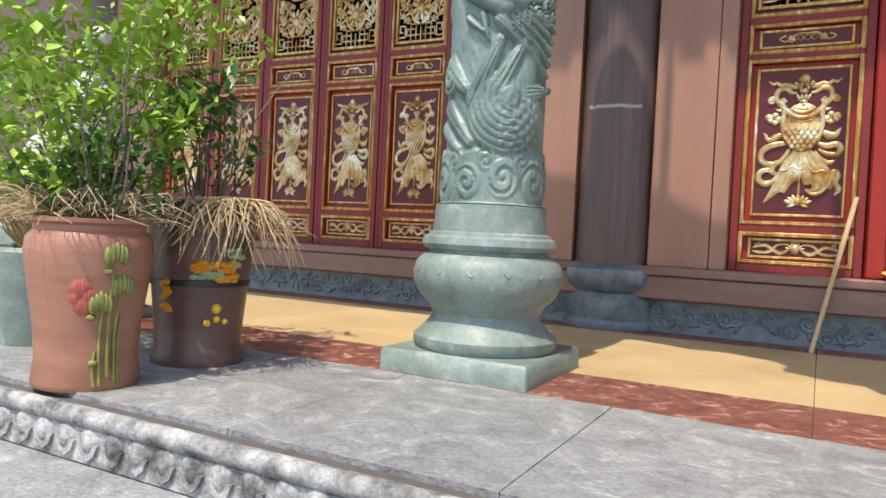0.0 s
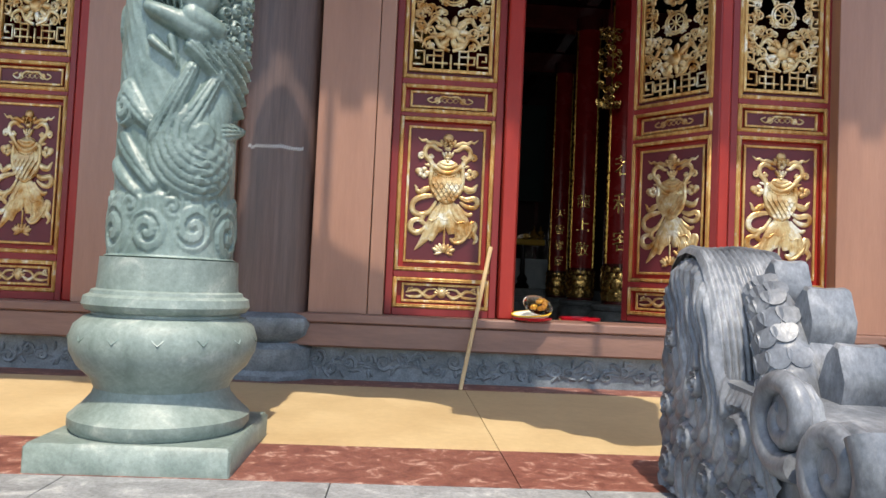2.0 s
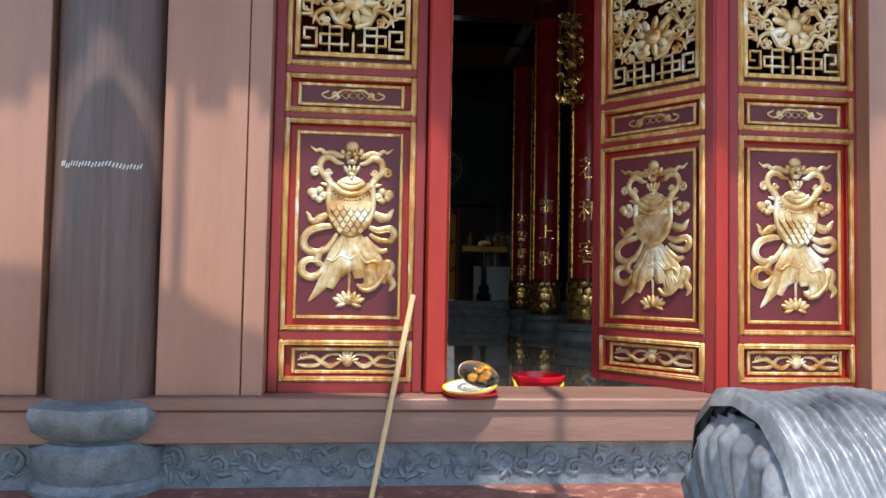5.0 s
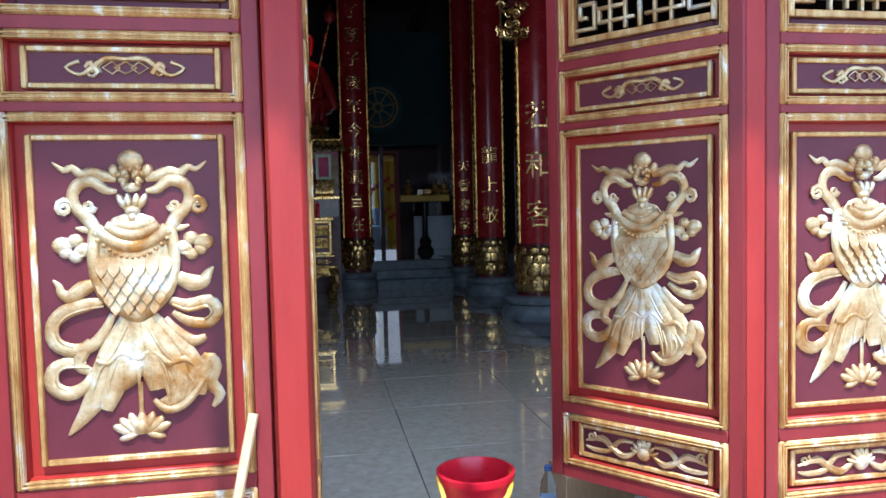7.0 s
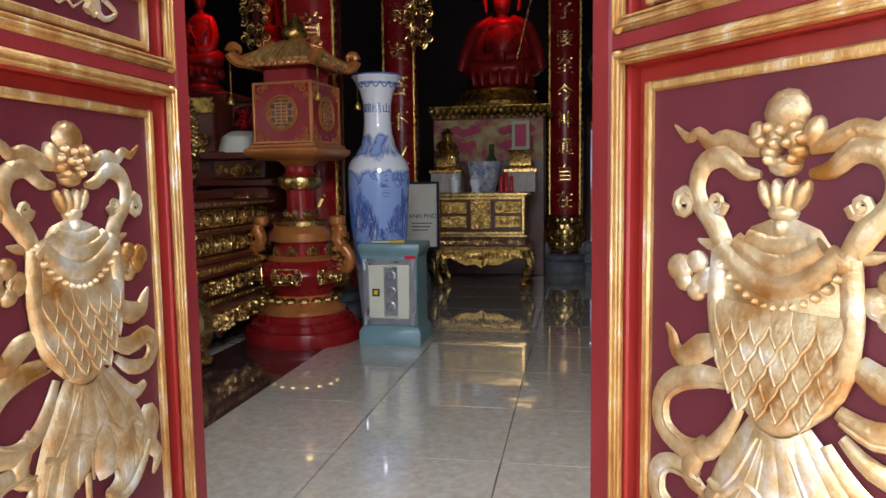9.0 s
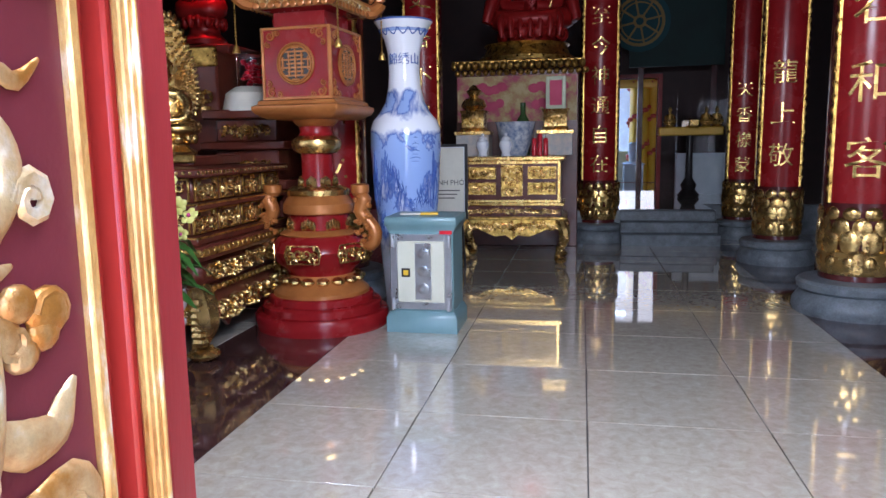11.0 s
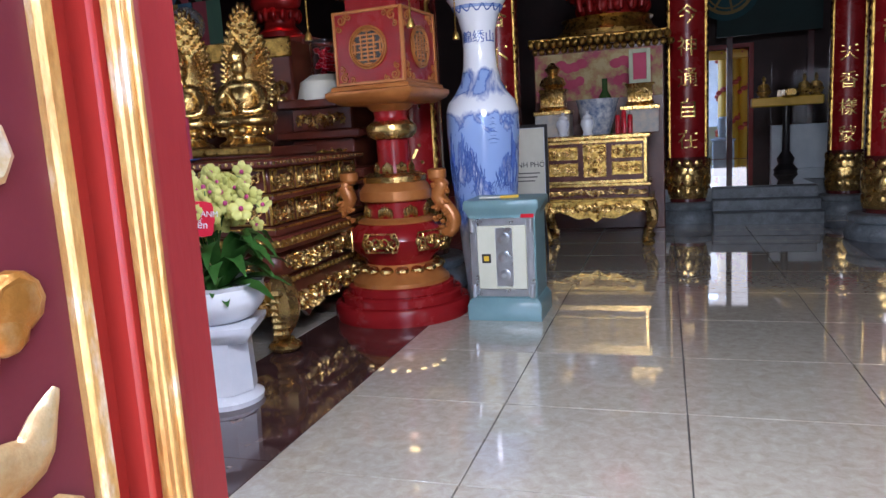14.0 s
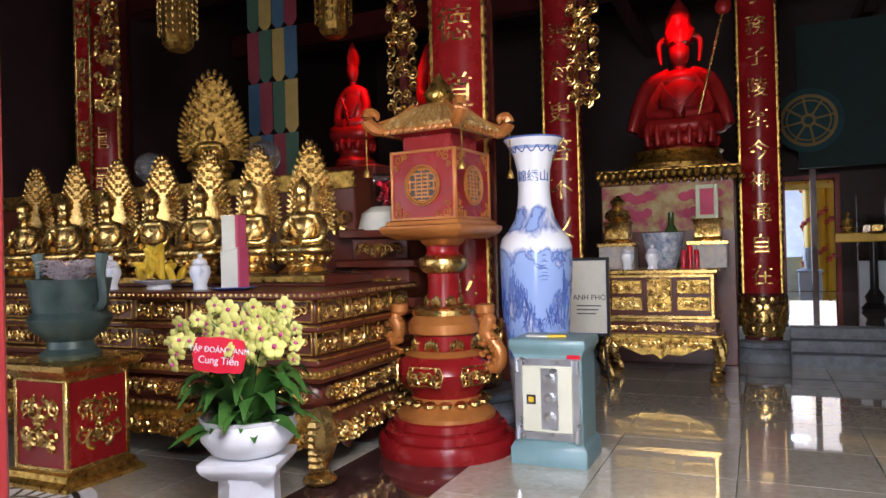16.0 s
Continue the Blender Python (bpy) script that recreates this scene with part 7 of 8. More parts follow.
st1 = figure("seated_statue", "small gilded seated temple figure with flame halo on the altar", pose(-2.43, 10.43, 1.527, 0, 0, 14), GOLD, 1.06, True, "gilded figures")
for x in (-3, -3.57, -4.16, -4.75, -5.35, -5.96):
    copy_thing(st1, pose(x, 10.43, 1.527, 0, 0, 14))
figure("large_statue", "dark seated temple figure before a tall gilded flame halo", pose(-4.49, 11.62, 2.495, 0, 0, 32), GOLDD, 0.98, True, "", False, 1.42, 0.95)
can = thing("glass_canister", "clear canister of red sweets on a paper-wrapped stand", "jar", pose(-2.03, 11.19, 1.907))
part("paper_stand", M().lathe([(0.28, 0.0), (0.24, 0.16), (0.15, 0.22)], 20), PAPER, can, "crumpled pale paper")
part("canister", M().lathe([(0.13, 0.22), (0.13, 0.52)], 24), GLASS, can)
rb = random.Random(8)
swt = M()
for _ in range(40):
    a, r = rb.uniform(0, 6.28), rb.uniform(0, 0.09)
    swt.ell((r * math.cos(a), r * math.sin(a), 0.25 + rb.uniform(0, 0.2)), (0.025, 0.025, 0.02), 6, 4)
part("sweets", swt, PLASTICR, can, "red wrapped sweets")
for x, z in ((-5.07, 2.50), (-3.51, 2.50)):
    orb = thing("glass_orb", "clear glass ball on a dark stand behind the figures", "ornament", pose(x, 11.3, z), "glass orbs")
    part("ball", M().ell((0, 0, 0.22), (0.17, 0.17, 0.17), 28, 18), ORBGLASS, orb)
    part("stand", M().lathe([(0.1, 0.0), (0.05, 0.03), (0.07, 0.07)], 16), BLACK, orb)
fd = thing("fruit_plate", "white footed plate heaped with yellow fruit on the altar", "plate", pose(-3.36, 9.71, 1.447))
part("plate", M().lathe([(0.10, 0.0), (0.09, 0.04), (0.20, 0.07), (0.21, 0.08), (0.05, 0.07)], 28), WHITE, fd)
ff = random.Random(6)
one = M().ell((0, 0, 0), (0.035, 0.03, 0.085), 8, 6).mesh("fruit", BANANA)
for _ in range(26):
    a, r = ff.uniform(0, 6.28), ff.uniform(0, 0.17)
    zz = 0.11 + (0.18 - r) * ff.uniform(0.3, 1.5)
    part("fruit", one, None, fd, at=Matrix.Translation((r * math.cos(a), r * math.sin(a), zz)) @ Euler((ff.uniform(-1, 1), ff.uniform(-1, 1), 0)).to_matrix().to_4x4())
jar = thing("small_jar", "small lidded blue and white porcelain jar on the altar", "jar", pose(-3.84, 9.66, 1.447), "altar jars")
part("jar_body", M().lathe([(0.06, 0), (0.05, 0.04), (0.085, 0.13), (0.075, 0.18), (0.05, 0.20)], 20), PORC, jar)
part("lid", M().lathe([(0.06, 0.2), (0.05, 0.23), (0.015, 0.25), (0.02, 0.28)], 16), WHITE, jar)
copy_thing(jar, pose(-2.88, 9.66, 1.447))
st_ = thing("incense_box", "tall cream and red carton standing on a blue plate", "box", pose(-2.49, 9.59, 1.447))
part("blue_plate", M().lathe([(0.12, 0.0), (0.17, 0.02), (0.17, 0.025)], 24), BLUE, st_)
part("lower_carton", M().box(-0.08, 0.08, -0.05, 0.05, 0.022, 0.30, 0.003), PAPER, st_)
part("upper_carton", M().box(-0.07, 0.06, -0.045, 0.05, 0.30, 0.56, 0.003), PAPER, st_)
part("red_side", M().box(0.08, 0.10, -0.052, 0.055, 0.022, 0.32, 0.003).box(0.06, 0.085, -0.047, 0.052, 0.32, 0.56, 0.003), PINK, st_, "pink carton side")


def pedestal_box(x, y, z0, s=1.0):
    p = thing("pedestal_stand", "square red and gold carved pedestal stand", "stand", pose(x, y, z0) @ Matrix.Scale(s, 4))
    part("foot", M().square([(0.34, 0), (0.34, 0.03), (0.30, 0.06), (0.29, 0.10), (0.26, 0.12)], c=0.02), GOLDD, p)
    part("body", M().square([(0.255, 0.11), (0.255, 0.74)], c=0.02), CRIM, p, "crimson panels")
    for k in range(4):
        R4 = pose(0, 0, 0, 0, 0, 90 * k)
        part("gold_frame", frame_m(-0.262, 0.262, 0.11, 0.75, 0.03, -0.266, -0.24), GOLD, p, at=R4)
        part("gold_relief", scroll_mesh(0.36, 0.42, k % 2, GOLD, 1.2, 0.02), None, p, at=R4 @ pose(0, -0.257, 0.43))
    part("cornice", M().square([(0.27, 0.74), (0.29, 0.77), (0.35, 0.81), (0.36, 0.85), (0.35, 0.86)], c=0.02), GOLD, p)
    return p


pedestal_box(-3.51, 9.01, 0.12, s=1.018)
br_ = thing("bronze_censer", "green patinated bronze censer full of incense sticks", "incense burner", pose(-3.49, 8.99, 0.996) @ Matrix.Scale(1.018, 4))
part("censer_body", M().lathe([(0.20, 0.0), (0.21, 0.03), (0.16, 0.07), (0.15, 0.12), (0.25, 0.2), (0.28, 0.28), (0.24, 0.33), (0.25, 0.40), (0.27, 0.52), (0.28, 0.56), (0.24, 0.56), (0.22, 0.45), (0, 0.45)], 36, cap=False), BRONZE, br_)
for s in (-1, 1):
    part("handle", M().tube([(s * 0.25, 0, 0.36), (s * 0.33, 0, 0.40), (s * 0.31, 0, 0.60), (s * 0.33, 0, 0.74)], (0.03, 0.035, 0.035, 0.05), 8, 0.8), BRONZE, br_)
part("incense_ash", twigs(170, 0, 0, 0.53, 0.2, 0.46, 30, 0.005, 0.42), mat("grey_pink_incense", (0.45, 0.36, 0.38), (0.62, 0.55, 0.56), 20, 0.9), br_, "curled burnt incense sticks")


def orchid_planter(x, y, z0, petals, group, s=1.0):
    p = thing("orchid_planter", "white ceramic planter on a column stand with flowering orchids", "planter", pose(x, y, z0) @ Matrix.Scale(s, 4), group)
    part("stand_foot", M().lathe([(0.20, 0), (0.205, 0.03), (0.16, 0.06), (0.14, 0.08)], 32), WHITE, p)
    part("stand_shaft", M().lathe([(0.175, 0.07), (0.165, 0.34), (0.18, 0.37)], 8), WHITE, p)
    part("stand_cap", M().square([(0.16, 0.36), (0.20, 0.40), (0.215, 0.43), (0.215, 0.455), (0.17, 0.465)], c=0.05), WHITE, p, at=pose(0, 0, 0, 0, 0, 20))
    part("bowl", M().lathe([(0.14, 0.46), (0.20, 0.49), (0.255, 0.56), (0.265, 0.615), (0.25, 0.655), (0.265, 0.68), (0.25, 0.68), (0.23, 0.62), (0, 0.6)], 40, cap=False, wob=lambda a, z: 1 + (0.03 * math.sin(a * 12) if z > 0.63 else 0)), WHITE, p)
    lv = M()
    r = random.Random(21)
    for k in range(58):
        a = r.uniform(0, 6.28)
        L, hh = r.uniform(0.20, 0.40), r.uniform(0.0, 0.34)
        d, s = Vector((math.cos(a), math.sin(a), 0)), Vector((-math.sin(a), math.cos(a), 0))
        vs, fs = [], []
        for i in range(6):
            t = i / 5
            c = Vector((0, 0, 0.64)) + d * (0.06 + L * t) + Vector((0, 0, hh * math.sin(t * 2.2) + 0.05 * t - 0.12 * t * t))
            w = 0.055 * math.sin(math.pi * min(1, 0.12 + t * 0.9)) + 0.004
            vs += [c - s * w + Vector((0, 0, w * 0.35)), c, c + s * w + Vector((0, 0, w * 0.35))]
        for i in range(5):
            for j in (0, 1):
                fs.append((i * 3 + j, i * 3 + j + 1, i * 3 + j + 4, i * 3 + j + 3))
        lv.add(vs, fs)
    part("orchid_leaves", lv, LEAFD, p, "dark green strap leaves")
    stems, fl_, ce = M(), M(), M()
    for k in range(24):
        a = r.uniform(0, 6.28)
        L = r.uniform(0.08, 0.40)
        top = r.uniform(0.36, 0.70)
        q = [Vector((0, 0, 0.64)), Vector((L * 0.3 * math.cos(a), L * 0.3 * math.sin(a), 0.64 + top * 0.75)), Vector((L * 0.75 * math.cos(a), L * 0.75 * math.sin(a), 0.64 + top)), Vector((L * 1.15 * math.cos(a), L * 1.15 * math.sin(a), 0.64 + top * 0.85))]
        stems.tube(q, (0.006, 0.005, 0.004, 0.002), 5, 1, (0.2, 0.3, 1))
        for i in range(8):
            t = 0.35 + 0.65 * i / 7
            j = min(2, int(t * 3))
            c = q[j].lerp(q[j + 1], t * 3 - j) + Vector((r.gauss(0, 0.03), r.gauss(-0.02, 0.03), r.gauss(0, 0.03)))
            nrm = Vector((r.gauss(0, 0.5), -1, r.gauss(0.1, 0.4))).normalized()
            rot = nrm.to_track_quat("Z", "Y").to_matrix()
            sz = r.uniform(0.026, 0.040)
            for b in range(5):
                an = 2 * math.pi * b / 5 + 0.3
                fl_.ell(c + rot @ Vector((sz * 0.9 * math.cos(an), sz * 0.9 * math.sin(an), 0)), (sz * 0.75, sz * 0.75, sz * 0.22), 6, 4, rot)
            ce.ell(c + nrm * sz * 0.3, (sz * 0.35, sz * 0.35, sz * 0.35), 6, 4)
    part("stem", stems, LEAFD, p)
    part("blossoms", fl_, petals, p, "orchid blossoms")
    part("blossom_centres", ce, MAGENTA, p)
    return p


orchid_planter(-1.53, 8.55, 0.12, ORCHID, "orchid planters", s=1.012)
sg = thing("gift_sign", "red gift card with white lettering stuck among the orchids", "sign", pose(-1.33, 8.1, 1.211, 0, 5, 18) @ Matrix.Scale(1.015, 4) @ Matrix.Diagonal((0.8, 1, 0.86, 1)))
o = []
for i in range(32):
    t = 2 * math.pi * i / 32
    k = (abs(math.cos(t)) ** 5 + abs(math.sin(t)) ** 5) ** -0.2
    o.append((0.165 * k * math.cos(t) * (1 + 0.03 * math.cos(8 * t)), 0.10 * k * math.sin(t) * (1 + 0.04 * math.cos(8 * t))))
part("card", M().prism(o, 0, 0.006), mat("red_card", (0.55, 0.01, 0.03), (0.62, 0.02, 0.05), 4, 0.5), sg, "red die-cut card")
part("lettering", text_mesh("lettering", "TẬP ĐOÀN HANM", 0.046, 0.001, WHITE), None, sg, at=pose(0, -0.003, 0.028))
part("lettering", text_mesh("lettering", "Cung Tiến", 0.060, 0.001, WHITE), None, sg, at=pose(0, -0.003, -0.032))
part("card_stick", M().tube([(0.05, 0.35, -0.42), (0.0, 0.01, 0)], 0.004, 5, 1, (0, 1, 0), 1), CANE, sg)
op2 = orchid_planter(4.83, 12.6, 0.12, MAGENTA, "orchid planters", s=0.948)
op2.matrix_basis = pose(4.62, 13.33, 0.992) @ Matrix.Scale(0.943, 4) @ Matrix.Diagonal((0.8, 0.8, 0.8, 1))
tagged(op2, "white planter of magenta orchids standing on the second safe")
sg2 = copy_thing(sg, pose(4.72, 13.03, 1.944) @ Matrix.Scale(0.945, 4))

# notice in a frame
pf = thing("framed_notice", "framed cream notice with black lettering on a slim stand", "picture frame", pose(-0.66, 13.24, 0.12) @ Matrix.Scale(0.970, 4))
part("notice_frame", frame_m(-0.28, 0.28, 0.62, 1.52, 0.035, -0.02, 0.02), BLACK, pf)
part("notice_bead", frame_m(-0.245, 0.245, 0.655, 1.485, 0.010, -0.022, 0.0), WHITE, pf)
part("notice_sheet", M().box(-0.26, 0.26, -0.004, 0.01, 0.64, 1.50), PAPER, pf)
part("lettering", text_mesh("lettering", "ANH PHÓ", 0.085, 0.001, BLACK), None, pf, at=pose(0.05, -0.006, 1.06))
tx = M()
for i in range(3):
    tx.box(-0.10, 0.18 - 0.03 * i, -0.006, -0.004, 0.96 - 0.045 * i, 0.972 - 0.045 * i)
part("text_lines", tx, BLACK, pf)
part("stand_leg", M().tube([(-0.2, 0.02, 0.63), (-0.25, -0.1, 0.0)], 0.015, 6, 1, (1, 0, 0), 1), BLACK, pf)
part("stand_leg", M().tube([(0.2, 0.02, 0.63), (0.2, 0.25, 0.0)], 0.015, 6, 1, (1, 0, 0), 1), BLACK, pf)


# ---- rear altar with the red figure ----
ra = thing("central_altar", "high painted altar with gold lotus rim carrying the red figure", "altar", pose(-0, 15.34, 0.12) @ Matrix.Scale(0.949, 4))
part("altar_body", M().box(-0.92, 0.90, 0.0, 0.72, 0.0, 2.62, 0.01), MAHOG, ra)
part("painted_panel", M().box(-0.90, 0.88, -0.02, 0.0, 1.88, 2.55, 0.004), mat("painted_altar_cloth", (0.40, 0.07, 0.11), (0.50, 0.40, 0.20), 5, 0.6, c3=(0.42, 0.30, 0.12), spread=0.1), ra, "painted panel of ochre with pink clouds")
pk = M()
for cx, cz, w in ((-0.42, 2.36, 0.24), (0.46, 2.36, 0.26), (-0.42, 2.12, 0.2), (0.46, 2.12, 0.22)):
    for k in range(5):
        pk.ell((cx + (k - 2) * w * 0.4, -0.022, cz + 0.03 * math.sin(k * 2)), (w * 0.35, 0.006, 0.07), 10, 5)
part("painted_clouds", pk, PINK, ra, "pink painted clouds")
rim = M()
for k in range(19):
    rim.ell((-0.94 + k * 0.105, -0.06, 2.70), (0.05, 0.05, 0.065), 8, 6)
    rim.ell((-0.89 + k * 0.105, -0.04, 2.60), (0.045, 0.04, 0.045), 8, 6)
rim.box(-0.98, 0.96, -0.04, 0.74, 2.74, 2.78, 0.01)
part("lotus_rim", rim, GOLDD, ra, "gold lotus petal rim")
part("upper_tier", M().lathe([(0.72, 2.78), (0.74, 2.84), (0.66, 2.90), (0.62, 3.0), (0.66, 3.04)], 40, 0.1, 0.55), GOLDD, ra, "dark gold throne tier")
rs = figure("red_statue", "large seated crowned temple figure glowing under red light", pose(0.18, 15.8, 2.804) @ Matrix.Scale(0.945, 4) @ Matrix.Diagonal((2.45, 2.4, 2.75, 1)), REDST, 1.0, False, cloak=True)
stf = thing("ritual_staff", "slim staff with a trident head beside the red figure", "staff", pose(0.18, 15.8, 2.974) @ Matrix.Scale(0.945, 4))
part("pole", M().tube([(0.28, -0.45, 0.5), (0.62, -0.40, 1.9)], 0.018, 6, 1, (0, 1, 0), 1), GOLD, stf)
part("head", M().ell((0.63, -0.4, 1.98), (0.11, 0.05, 0.12), 8, 6).tube([(0.63, -0.4, 2.0), (0.64, -0.4, 2.2)], 0.02, 5, 1, (0, 1, 0), 1), REDST, stf)
for nm, eye, tgt, pw in (("red_lamp", (0.18, 15.12, 5.088), (0.18, 15.8, 4.354), 12.0), ("red_lamp", (-3.21, 12.88, 5.124), (-3.29, 13.77, 3.523), 22.0)):
    d = bpy.data.lights.new(nm, "SPOT")
    d.energy, d.color, d.spot_size, d.spot_blend, d.shadow_soft_size = pw, (1.0, 0.02, 0.02), radians(56), 0.9, 0.08
    ob = new(nm, d)
    ob.matrix_world = look(eye, tgt)
g1 = figure("guardian_statue", "standing red-lit temple figure in the shadows", pose(-3.74, 13.51, 2.853) @ Matrix.Scale(0.983, 4) @ Matrix.Diagonal((1.3, 1.3, 2.1, 1)), REDST, 1.0, False, "red figures")
copy_thing(g1, pose(-2.54, 13.67, 2.684) @ Matrix.Scale(0.975, 4) @ Matrix.Diagonal((1.2, 1.2, 1.7, 1)))
gp = thing("statue_stage", "dark stage under the red figures", "stage", pose(-3.19, 13.59, 0.12) @ Matrix.Scale(0.979, 4))
part("stage_body", M().box(-1.2, 1.1, -0.4, 0.6, 0.0, 2.63, 0.02), MAHOG, gp)
part("stage_lift", M().box(-1.0, -0.1, -0.35, 0.5, 2.63, 2.78, 0.02), MAHOG, gp)

# things on and behind the offering table
tz = 1.438
for x in (-0.46, 0.58):
    tb = thing("side_stand", "small gold stand with painted skirt on the offering table", "stand", pose(x, 14.28, tz) @ Matrix.Scale(0.957, 4), "gold stands")
    part("stand_top", M().box(-0.24, 0.24, -0.2, 0.2, 0.28, 0.33, 0.006), GOLD, tb)
    part("stand_skirt", M().box(-0.22, 0.22, -0.18, 0.18, 0.0, 0.28, 0.006), mat("painted_skirt", (0.30, 0.34, 0.36), (0.58, 0.48, 0.38), 14, 0.6), tb)
    part("gold_box", M().square([(0.15, 0.33), (0.17, 0.36), (0.15, 0.38), (0.15, 0.55), (0.18, 0.60)], c=0.03), GOLD, tb, "gold carved box")
    part("box_carving", scroll_mesh(0.22, 0.14, 1, GOLDD, 1.2, 0.012), None, tb, at=pose(0, -0.152, 0.46))
fgb = thing("gold_bowl_ornament", "gold lidded bowl with lotus finial", "ornament", pose(-0.46, 14.28, tz + 0.575) @ Matrix.Scale(0.957, 4))
part("bowl", M().lathe([(0.10, 0), (0.17, 0.06), (0.14, 0.14), (0.06, 0.18), (0.10, 0.26), (0.02, 0.34)], 20, wob=lambda a, z: 1 + 0.06 * math.sin(8 * a)), GOLD, fgb)
fgc = thing("green_tablet", "pale green framed tablet on a gold box", "ornament", pose(0.58, 14.26, tz + 0.575) @ Matrix.Scale(0.957, 4))
part("tablet", frame_m(-0.13, 0.13, 0, 0.42, 0.05, -0.03, 0.03), mat("pale_green_enamel", (0.30, 0.36, 0.22), (0.44, 0.48, 0.30), 9, 0.4), fgc)
part("tablet_back", M().box(-0.09, 0.09, -0.01, 0.02, 0.04, 0.38), PINK, fgc)
GREYPORC = mat("grey_blue_porcelain", (0.12, 0.17, 0.28), (0.58, 0.60, 0.62), 14.0, 0.2, 0, 0.03, 60, spread=0.16)
cen = thing("porcelain_censer", "blue and white porcelain incense bowl on the offering table", "incense burner", pose(0.08, 14.19, tz) @ Matrix.Scale(0.957, 4))
part("censer_bowl", M().lathe([(0.15, 0), (0.16, 0.03), (0.20, 0.15), (0.24, 0.33), (0.26, 0.42), (0.27, 0.44), (0.22, 0.44), (0.2, 0.36), (0, 0.36)], 32, cap=False), GREYPORC, cen)
part("ash", M().lathe([(0, 0.38), (0.21, 0.38)], 20, cap=False), BARK, cen)
for i, (x, c_) in enumerate(((0.33, PLASTICR), (0.4, PLASTICR), (0.47, PLASTICR))):
    cd = thing("candle", "short red candle in a glass on the offering table", "candle", pose(x, 13.98, tz), "red candles")
    part("wax", M().lathe([(0.03, 0.0), (0.03, 0.20 + 0.05 * (i % 2)), (0.02, 0.215 + 0.05 * (i % 2))], 14), c_, cd)
    part("wick", M().tube([(0, 0, 0.2), (0, 0, 0.28 + 0.05 * (i % 2))], 0.004, 5, 1, (0, 1, 0), 1), BLACK, cd)
for x in (-0.31, -0.02):
    jr = copy_thing(jar, pose(x, 13.97, tz))
bt = thing("green_bottle", "dark green glass bottle on the offering table", "bottle", pose(0.16, 14.36, tz) @ Matrix.Scale(0.957, 4))
part("bottle_glass", M().lathe([(0.09, 0), (0.09, 0.45), (0.035, 0.55), (0.035, 0.70)], 16), mat("bottle_green_glass", (0.02, 0.05, 0.015), (0.05, 0.10, 0.03), 4, 0.1), bt)

# banner, lanterns, altar hangings
bn = thing("prayer_banner", "long hanging banner of green, gold, blue and red strips", "banner", pose(-4.06, 12.21, 2.438))
cols = [mat("banner_green", (0.02, 0.06, 0.04), (0.035, 0.09, 0.055), 9, 0.8), mat("banner_gold", (0.22, 0.15, 0.04), (0.30, 0.21, 0.06), 9, 0.8), mat("banner_blue", (0.02, 0.06, 0.11), (0.035, 0.09, 0.14), 9, 0.8), mat("banner_red", (0.13, 0.012, 0.025), (0.18, 0.025, 0.035), 9, 0.8)]
for i in range(4):
    for j in range(4):
        x0 = -0.36 + i * 0.18
        z1 = 2.55 - j * 0.62
        part("strip", M().prism([(x0, z1), (x0 + 0.178, z1), (x0 + 0.178, z1 - 0.55), (x0 + 0.089, z1 - 0.66), (x0, z1 - 0.55)], -0.004 * j - 0.012 * (i % 2), -0.004 * j - 0.012 * (i % 2) + 0.003), cols[(i + j * 3) % 4], bn)
part("banner_top", M().lathe([(0.36, 2.5), (0.42, 2.6), (0.40, 2.9), (0.2, 3.1)], 8), cols[3], bn)
part("banner_cord", M().tube([(0, 0, 3.0), (0, 0, 5.1)], 0.015, 5, 1, (0, 1, 0), 1), GOLDD, bn)
for x, y, z in ((-4.14, 10.79, 3.775), (-2.89, 11.7, 3.973), (-0.25, 13.63, 4.733)):
    la = thing("hanging_lantern", "pierced gold hanging lantern with bead fringe", "lantern", pose(x, y, z), "hanging lanterns")
    part("lantern_body", M().lathe([(0.10, 0.0), (0.15, 0.05), (0.15, 0.55), (0.22, 0.62), (0.05, 0.8)], 8), GOLDD, la)
    fr_ = M()
    for k in range(18):
        a = k * math.pi / 9
        for i in range(7):
            fr_.ell((0.19 * math.cos(a), 0.19 * math.sin(a), 0.58 - 0.07 * i), (0.010, 0.010, 0.028), 5, 4)
    part("bead_fringe", fr_, GOLD, la)
    part("lantern_cord", M().tube([(0, 0, 0.75), (0, 0, 7.6 - z)], 0.012, 5, 1, (0, 1, 0), 1), GOLDD, la)
for x, y, z, s in ((-2.23, 11.97, 3.855, 1), (-0.59, 13.11, 3.981, 1), (2.76, 11.03, 4.082, -1), (-5.33, 10.98, 3.942, -1)):
    hb = thing("carved_bracket", "gilded openwork bracket hanging beside the columns", "carving", pose(x, y, z), "gilded brackets")
    part("bracket_back", M().box(-0.04, 0.04, 0.01, 0.05, -0.6, 0.9), DARKRED, hb)
    part("bracket_rod", M().box(-0.015, 0.015, 0.02, 0.045, 0.9, 7.6 - z), DARKRED, hb)
    part("bracket_carving", scroll_mesh(0.36, 1.4, 1 if s > 0 else 2, GOLD, 1.0, 0.04), None, hb)
